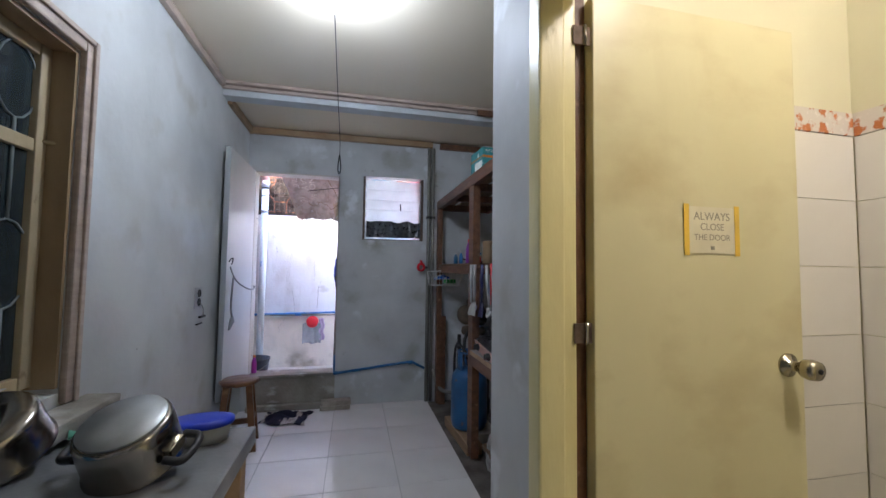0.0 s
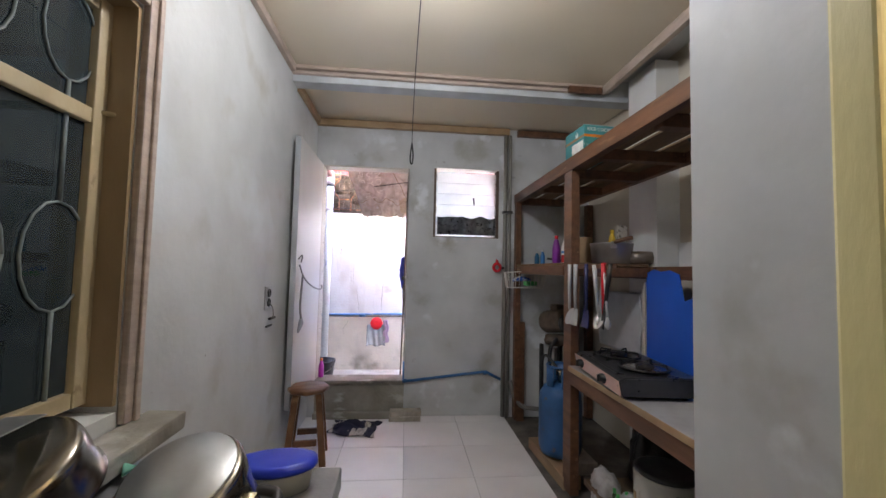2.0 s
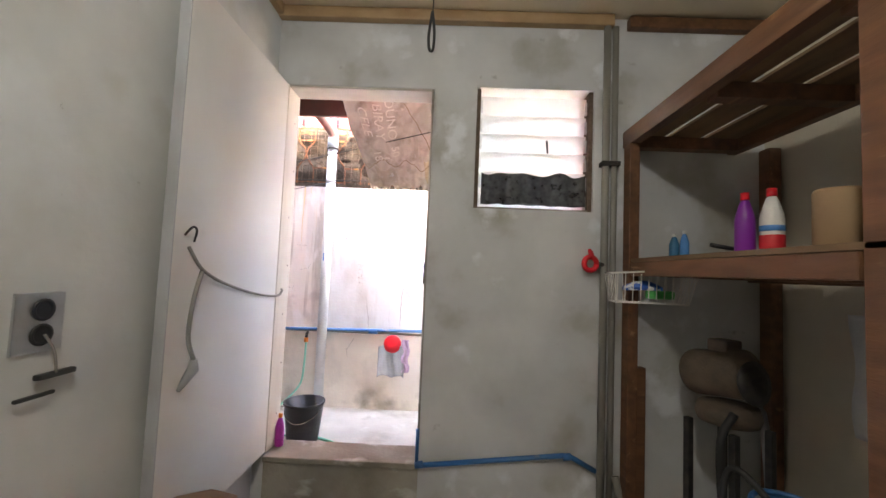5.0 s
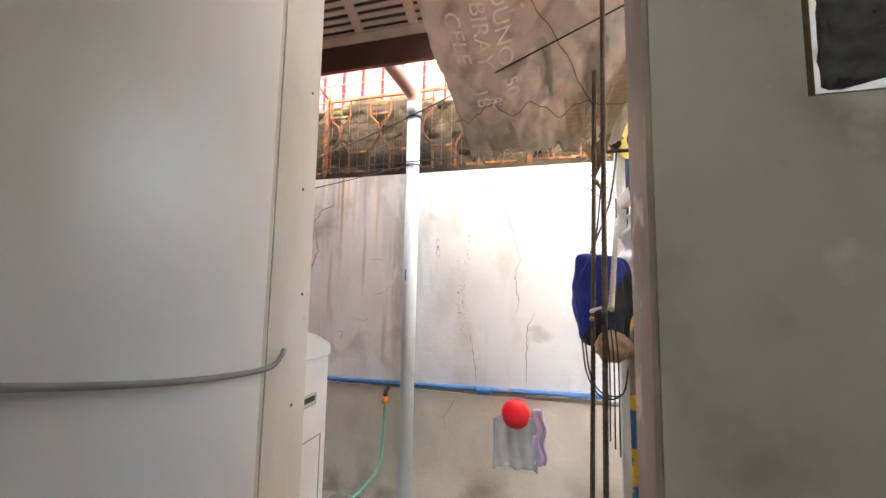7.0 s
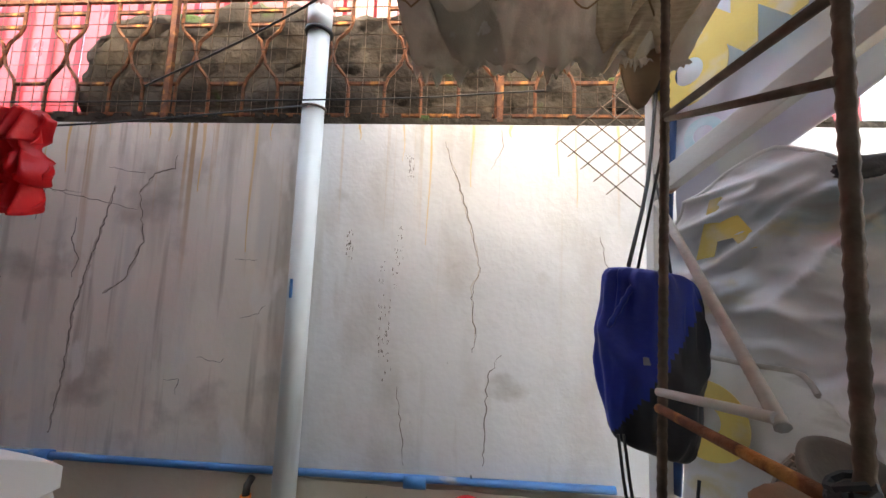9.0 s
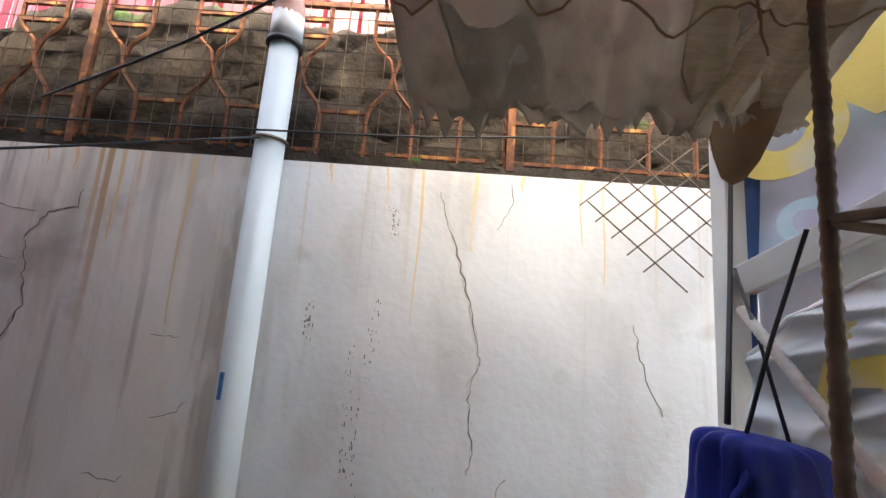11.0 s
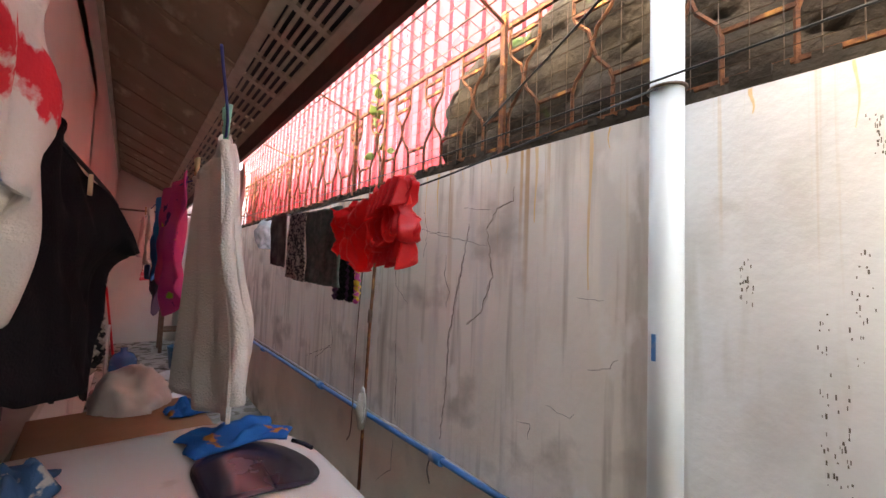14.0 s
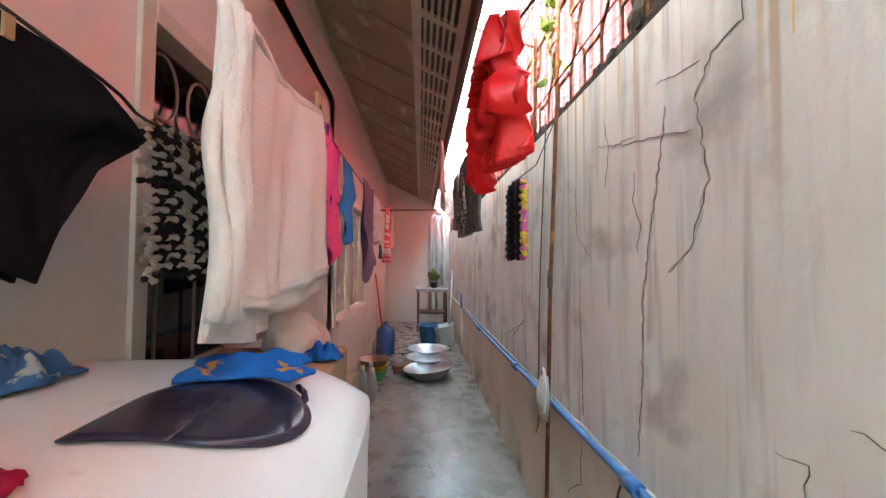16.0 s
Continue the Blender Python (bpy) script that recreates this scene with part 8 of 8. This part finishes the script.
for k in range(16):
    p = smooth_path(stem, 4)[rng.randrange(3, 17)]
    o = new("leaf", lf)
    o.matrix_basis = Matrix.Translation(p + Vector((rng.uniform(-0.05, 0.05), rng.uniform(-0.04, 0.03), rng.uniform(-0.02, 0.03)))) @ Euler((rng.uniform(0, 3), rng.uniform(0, 3), rng.uniform(0, 6))).to_matrix().to_4x4()
    o.parent = vine

# ---- house windows on the alley ----
hw = thing("window_3", (0, 0, 0), "house window with cream frame, dark glass and curled grille", "window", kind="structure")
for b in ((-2.23, -2.17, 4.10, 4.245, 0.95, 2.15), (-3.4, -3.34, 4.10, 4.245, 0.95, 2.15), (-3.34, -2.23, 4.10, 4.245, 2.09, 2.15), (-3.34, -2.23, 4.10, 4.26, 0.95, 1.0), (-3.34, -2.23, 4.12, 4.22, 1.76, 1.80)):
    part("frame", box(*b, 0.004), CREAMP, hw)
part("pane", box(-3.338, -2.232, 4.15, 4.156, 1.0, 1.76), PANE, hw)
part("pane", box(-3.338, -2.232, 4.15, 4.156, 1.80, 2.09), PANE, hw)
gb = bmesh.new()
for xc in (-2.36, -2.58, -2.80, -3.02, -3.22):
    for zc, r in ((1.945, 0.11), (1.45, 0.11)):
        tube([(xc + 0.08 * math.cos(a * math.pi / 8), 4.18, zc + r * math.sin(a * math.pi / 8)) for a in range(17)], 0.006, 5, gb)
    tube([(xc, 4.18, 1.0), (xc, 4.18, 1.34)], 0.006, 5, gb)
part("grille", gb, mat("dim_brown_iron", (0.20, 0.16, 0.14), (0.15, 0.12, 0.10), 0.5, scale=12), hw)
hw2 = thing("window_4", (0, 0, 0), "pale framed window with frosted panes", "window", kind="structure")
for b in ((-4.76, -4.70, 4.10, 4.25, 0.78, 2.1), (-6.7, -6.64, 4.10, 4.25, 0.78, 2.1), (-6.64, -4.76, 4.10, 4.25, 2.04, 2.1), (-6.64, -4.76, 4.08, 4.28, 0.78, 0.83), (-5.72, -5.66, 4.12, 4.22, 0.83, 2.04)):
    part("frame", box(*b, 0.004), WHITEP, hw2)
FROST = mat("frosted_pane", (0.40, 0.43, 0.42), (0.34, 0.37, 0.36), 0.25, scale=3, bump=0.02)
part("pane", box(-6.638, -5.722, 4.15, 4.156, 0.832, 2.038), FROST, hw2)
part("pane", box(-5.658, -4.762, 4.15, 4.156, 0.832, 2.038), FROST, hw2)

# ---- far end of the alley ----
for k, (x, z) in enumerate(((-5.75, 0.015), (-6.25, 0.03), (-6.75, 0.045))):
    bs_ = thing("metal_basin", (x, 5.16, 0.015), "wide shallow aluminium wash basin on the alley floor", "basin", group="wash basins", rx=(0 if k else 6))
    part("bowl", lathe([(0.10, 0.0), (0.17, 0.01), (0.24, 0.07), (0.29, 0.125), (0.305, 0.13), (0.305, 0.136), (0.285, 0.133), (0.235, 0.08), (0.16, 0.02), (0.03, 0.014)], 36), ALU, bs_)
    part("rim", tube([(0.303 * math.cos(a * math.pi / 16), 0.303 * math.sin(a * math.pi / 16), 0.134) for a in range(33)], 0.006, 6), ALU, bs_)
def pail(at, material, label, tilt=0):
    b = thing("plastic_pail", at, label, "pail", rx=tilt)
    part("body", lathe([(0.12, 0.0), (0.13, 0.004), (0.165, 0.30), (0.175, 0.305), (0.172, 0.32), (0.158, 0.315), (0.125, 0.01), (0.02, 0.01)], 28), material, b)
    part("handle", tube([(-0.17, 0, 0.30), (-0.1, -0.12, 0.24), (0.1, -0.12, 0.24), (0.17, 0, 0.30)], 0.004, 6, smooth=4), STEEL, b)


pail((-7.75, 5.18, 0.015), TEALP, "blue plastic pail by the basins")
pail((-7.65, 5.50, 0.03), WHITEP, "tilted white plastic pail by the fence", 12)
es = thing("wash_stand", (-9.2, 5.30, 0.015), "dark wooden wash stand with plants on it", "stand")
part("top", box(-0.30, 0.30, -0.35, 0.30, 0.80, 0.86, 0.005), GREYP, es)
for sx in (-1, 1):
    for sy in (-1, 1):
        part("leg", box(sx * 0.26 - 0.025, sx * 0.26 + 0.025, sy * 0.28 - 0.025 - 0.02, sy * 0.28 + 0.005, 0.0, 0.80, 0.003), DARKWOOD, es)
part("shelf", box(-0.27, 0.27, -0.30, 0.26, 0.35, 0.38, 0.003), DARKWOOD, es)
pt = thing("potted_plant", (-9.15, 5.32, 0.875), "small leafy plant in a pot on the stand", "plant")
part("pot", lathe([(0.05, 0.0), (0.06, 0.004), (0.08, 0.11), (0.085, 0.12), (0.06, 0.115), (0.01, 0.1)], 20), BLACKP, pt)
lf2 = mesh_of("leaf", sheet(4, 6, lambda u, v: ((u - 0.5) * 0.10 * math.sin(math.pi * min(v + 0.05, 1)), 0.03 * math.sin(2 * v), 0.18 * v), 0.0015), LEAF)
for k in range(28):
    o = new("leaf", lf2)
    o.matrix_basis = Matrix.Translation((rng.uniform(-0.05, 0.05), rng.uniform(-0.05, 0.05), 0.10 + rng.uniform(0, 0.16))) @ Euler((rng.uniform(-1.1, 1.1), rng.uniform(-0.5, 0.5), rng.uniform(0, 6.3))).to_matrix().to_4x4()
    o.parent = pt
for x, y in ((-10.1, 5.28), (-10.12, 5.42)):
    solo("end_pipe", tube([(x, y, 0.2), (x, y, 2.35), (x + 0.02, y + 0.10, 2.5)], 0.05 if y < 5.4 else 0.035, 12), PVC, "grey pipe on the wall closing the alley", "pipe")
solo("white_elbow_pipe", tube([(-9.8, 5.55, 0.9), (-9.8, 5.55, 2.4), (-9.8, 5.50, 2.52), (-9.8, 5.35, 2.54)], 0.05, 12, smooth=3), WHITEP, "white plastic pipe with an elbow", "pipe")
solo("broomstick", tube([(-7.5, 5.50, 0.1), (-8.1, 5.62, 1.25)], 0.014, 8), ALU, "pale broom handle leaning by the pails", "handle")
for k, (x, y) in enumerate(((-5.15, 4.45), (-5.28, 4.52), (-5.05, 4.56))):
    bottle("water_bottle", (x, y, 0.015), 0.05, 0.30, CLEARP, WHITEP, "clear plastic water bottle on the floor")
bn_ = thing("stacked_basins", (-5.7, 4.50, 0.015), "stack of coloured plastic basins by the house wall", "basin")
for z, mm, r in ((0.0, GREENP, 0.17), (0.06, YELP, 0.18), (0.12, OLDPOT, 0.17)):
    part("basin", lathe([(r * 0.7, z), (r * 0.75, z + 0.004), (r, z + 0.12), (r + 0.012, z + 0.125), (r - 0.01, z + 0.122), (r * 0.7, z + 0.012), (0.02, z + 0.01)], 26), mm, bn_)
solo("wood_block", box(-0.1, 0.1, -0.12, 0.12, 0.0, 0.10, 0.006), DARKWOOD, "dark wooden block on the alley floor", "block", at=(-6.0, 4.82, 0.015), rz=12)
wj = thing("water_container", (-7.0, 4.52, 0.015), "translucent blue water container by the house wall", "water jug")
part("body", lathe([(0.12, 0.0), (0.14, 0.01), (0.14, 0.15), (0.132, 0.17), (0.14, 0.19), (0.14, 0.33), (0.10, 0.40), (0.035, 0.43), (0.035, 0.48), (0.01, 0.48)], 26), mat("translucent_blue_jug", (0.03, 0.14, 0.35), (0.02, 0.10, 0.28), 0.25, scale=5, bump=0.02, alpha=0.85), wj)
solo("wire_rack", tube([(-6.6, 4.36, 0.05), (-6.6, 4.36, 0.75), (-7.2, 4.36, 0.75), (-7.2, 4.36, 0.05)], 0.012, 6), WHITEP, "white wire rack against the house wall", "rack")
solo("red_broom_handle", tube([(-7.6, 4.45, 0.02), (-7.7, 4.28, 1.2)], 0.014, 8), REDP, "red broom handle leaning on the house wall", "broom")
hung("orange_rag", (-6.95, 4.26, 1.72), (-7.1, 4.26, 1.72), 0.34, cloth_mat("orange_red_rag", (0.65, 0.08, 0.03), scale=5), "orange-red rag on the house wall", "rag", seed=19)
solo("pull_pole", tube([(-7.5, 4.28, 2.25), (-7.5, 5.3, 2.27)], 0.014, 8), REBAR, "rusty rod across the alley", "rod")
for k in range(3):
    solo("fallen_leaf", sheet(4, 4, lambda u, v: (0.03 * u, 0.015 * v, 0.002 + 0.003 * math.sin(3 * u)), 0.001), PAPER, "small pale scrap on the floor", "scrap", at=(-2.6 - 1.1 * k, 5.0 + 0.1 * k, 0.016), rz=40 * k)

# ---- floor and wall tiles ----
floor_ob = bpy.data.objects["floor"]
TX, TY = 0.462, 0.465
t_me = mesh_of("floor_tile", box(0.0015, TX - 0.0015, 0.0015, TY - 0.0015, -0.006, 0.0, 0.001), TILE)
for i in range(-2, 2):
    for j in range(-11, 2):
        x0, y0 = -0.146 + TX * i, 3.46 + TY * j
        if y0 + TY > BW + 0.01:
            me = mesh_of("floor_tile", box(0.0015, TX - 0.0015, 0.0015, BW - y0 - 0.003, -0.006, 0.0), TILE)
        else:
            me = t_me
        o = new("floor_tile", me)
        o.location = (x0, y0, 0)
        o.parent = floor_ob
east, north = bpy.data.objects["wall_bath_east"], bpy.data.objects["wall_bath_north"]
TH = 0.205
te = mesh_of("wall_tile", box(-0.006, 0.0, 0.001, 0.249, 0.001, TH - 0.001, 0.001), BATHTILE)
tn = mesh_of("wall_tile", box(0.001, 0.249, -0.006, 0.0, 0.001, TH - 0.001, 0.001), BATHTILE)
be = mesh_of("border_tile", box(-0.008, 0.0, 0.001, 0.249, 0.001, 0.074, 0.001), BORDER)
bnm = mesh_of("border_tile", box(0.001, 0.249, -0.008, 0.0, 0.001, 0.074, 0.001), BORDER)
ZS = 1.795 - 9 * TH
for r in range(10):
    for k in range(5):
        if r < 9:
            o = new("wall_tile", te)
            o.location, o.parent = (1.53, 0.885 - 0.25 * (k + 1), ZS + TH * r), east
            if k < 3:
                o = new("wall_tile", tn)
                o.location, o.parent = (1.523 - 0.25 * (k + 1), 0.892, ZS + TH * r), north
        else:
            o = new("border_tile", be)
            o.location, o.parent = (1.53, 0.885 - 0.25 * (k + 1), 1.795), east
            if k < 3:
                o = new("border_tile", bnm)
                o.location, o.parent = (1.523 - 0.25 * (k + 1), 0.892, 1.795), north
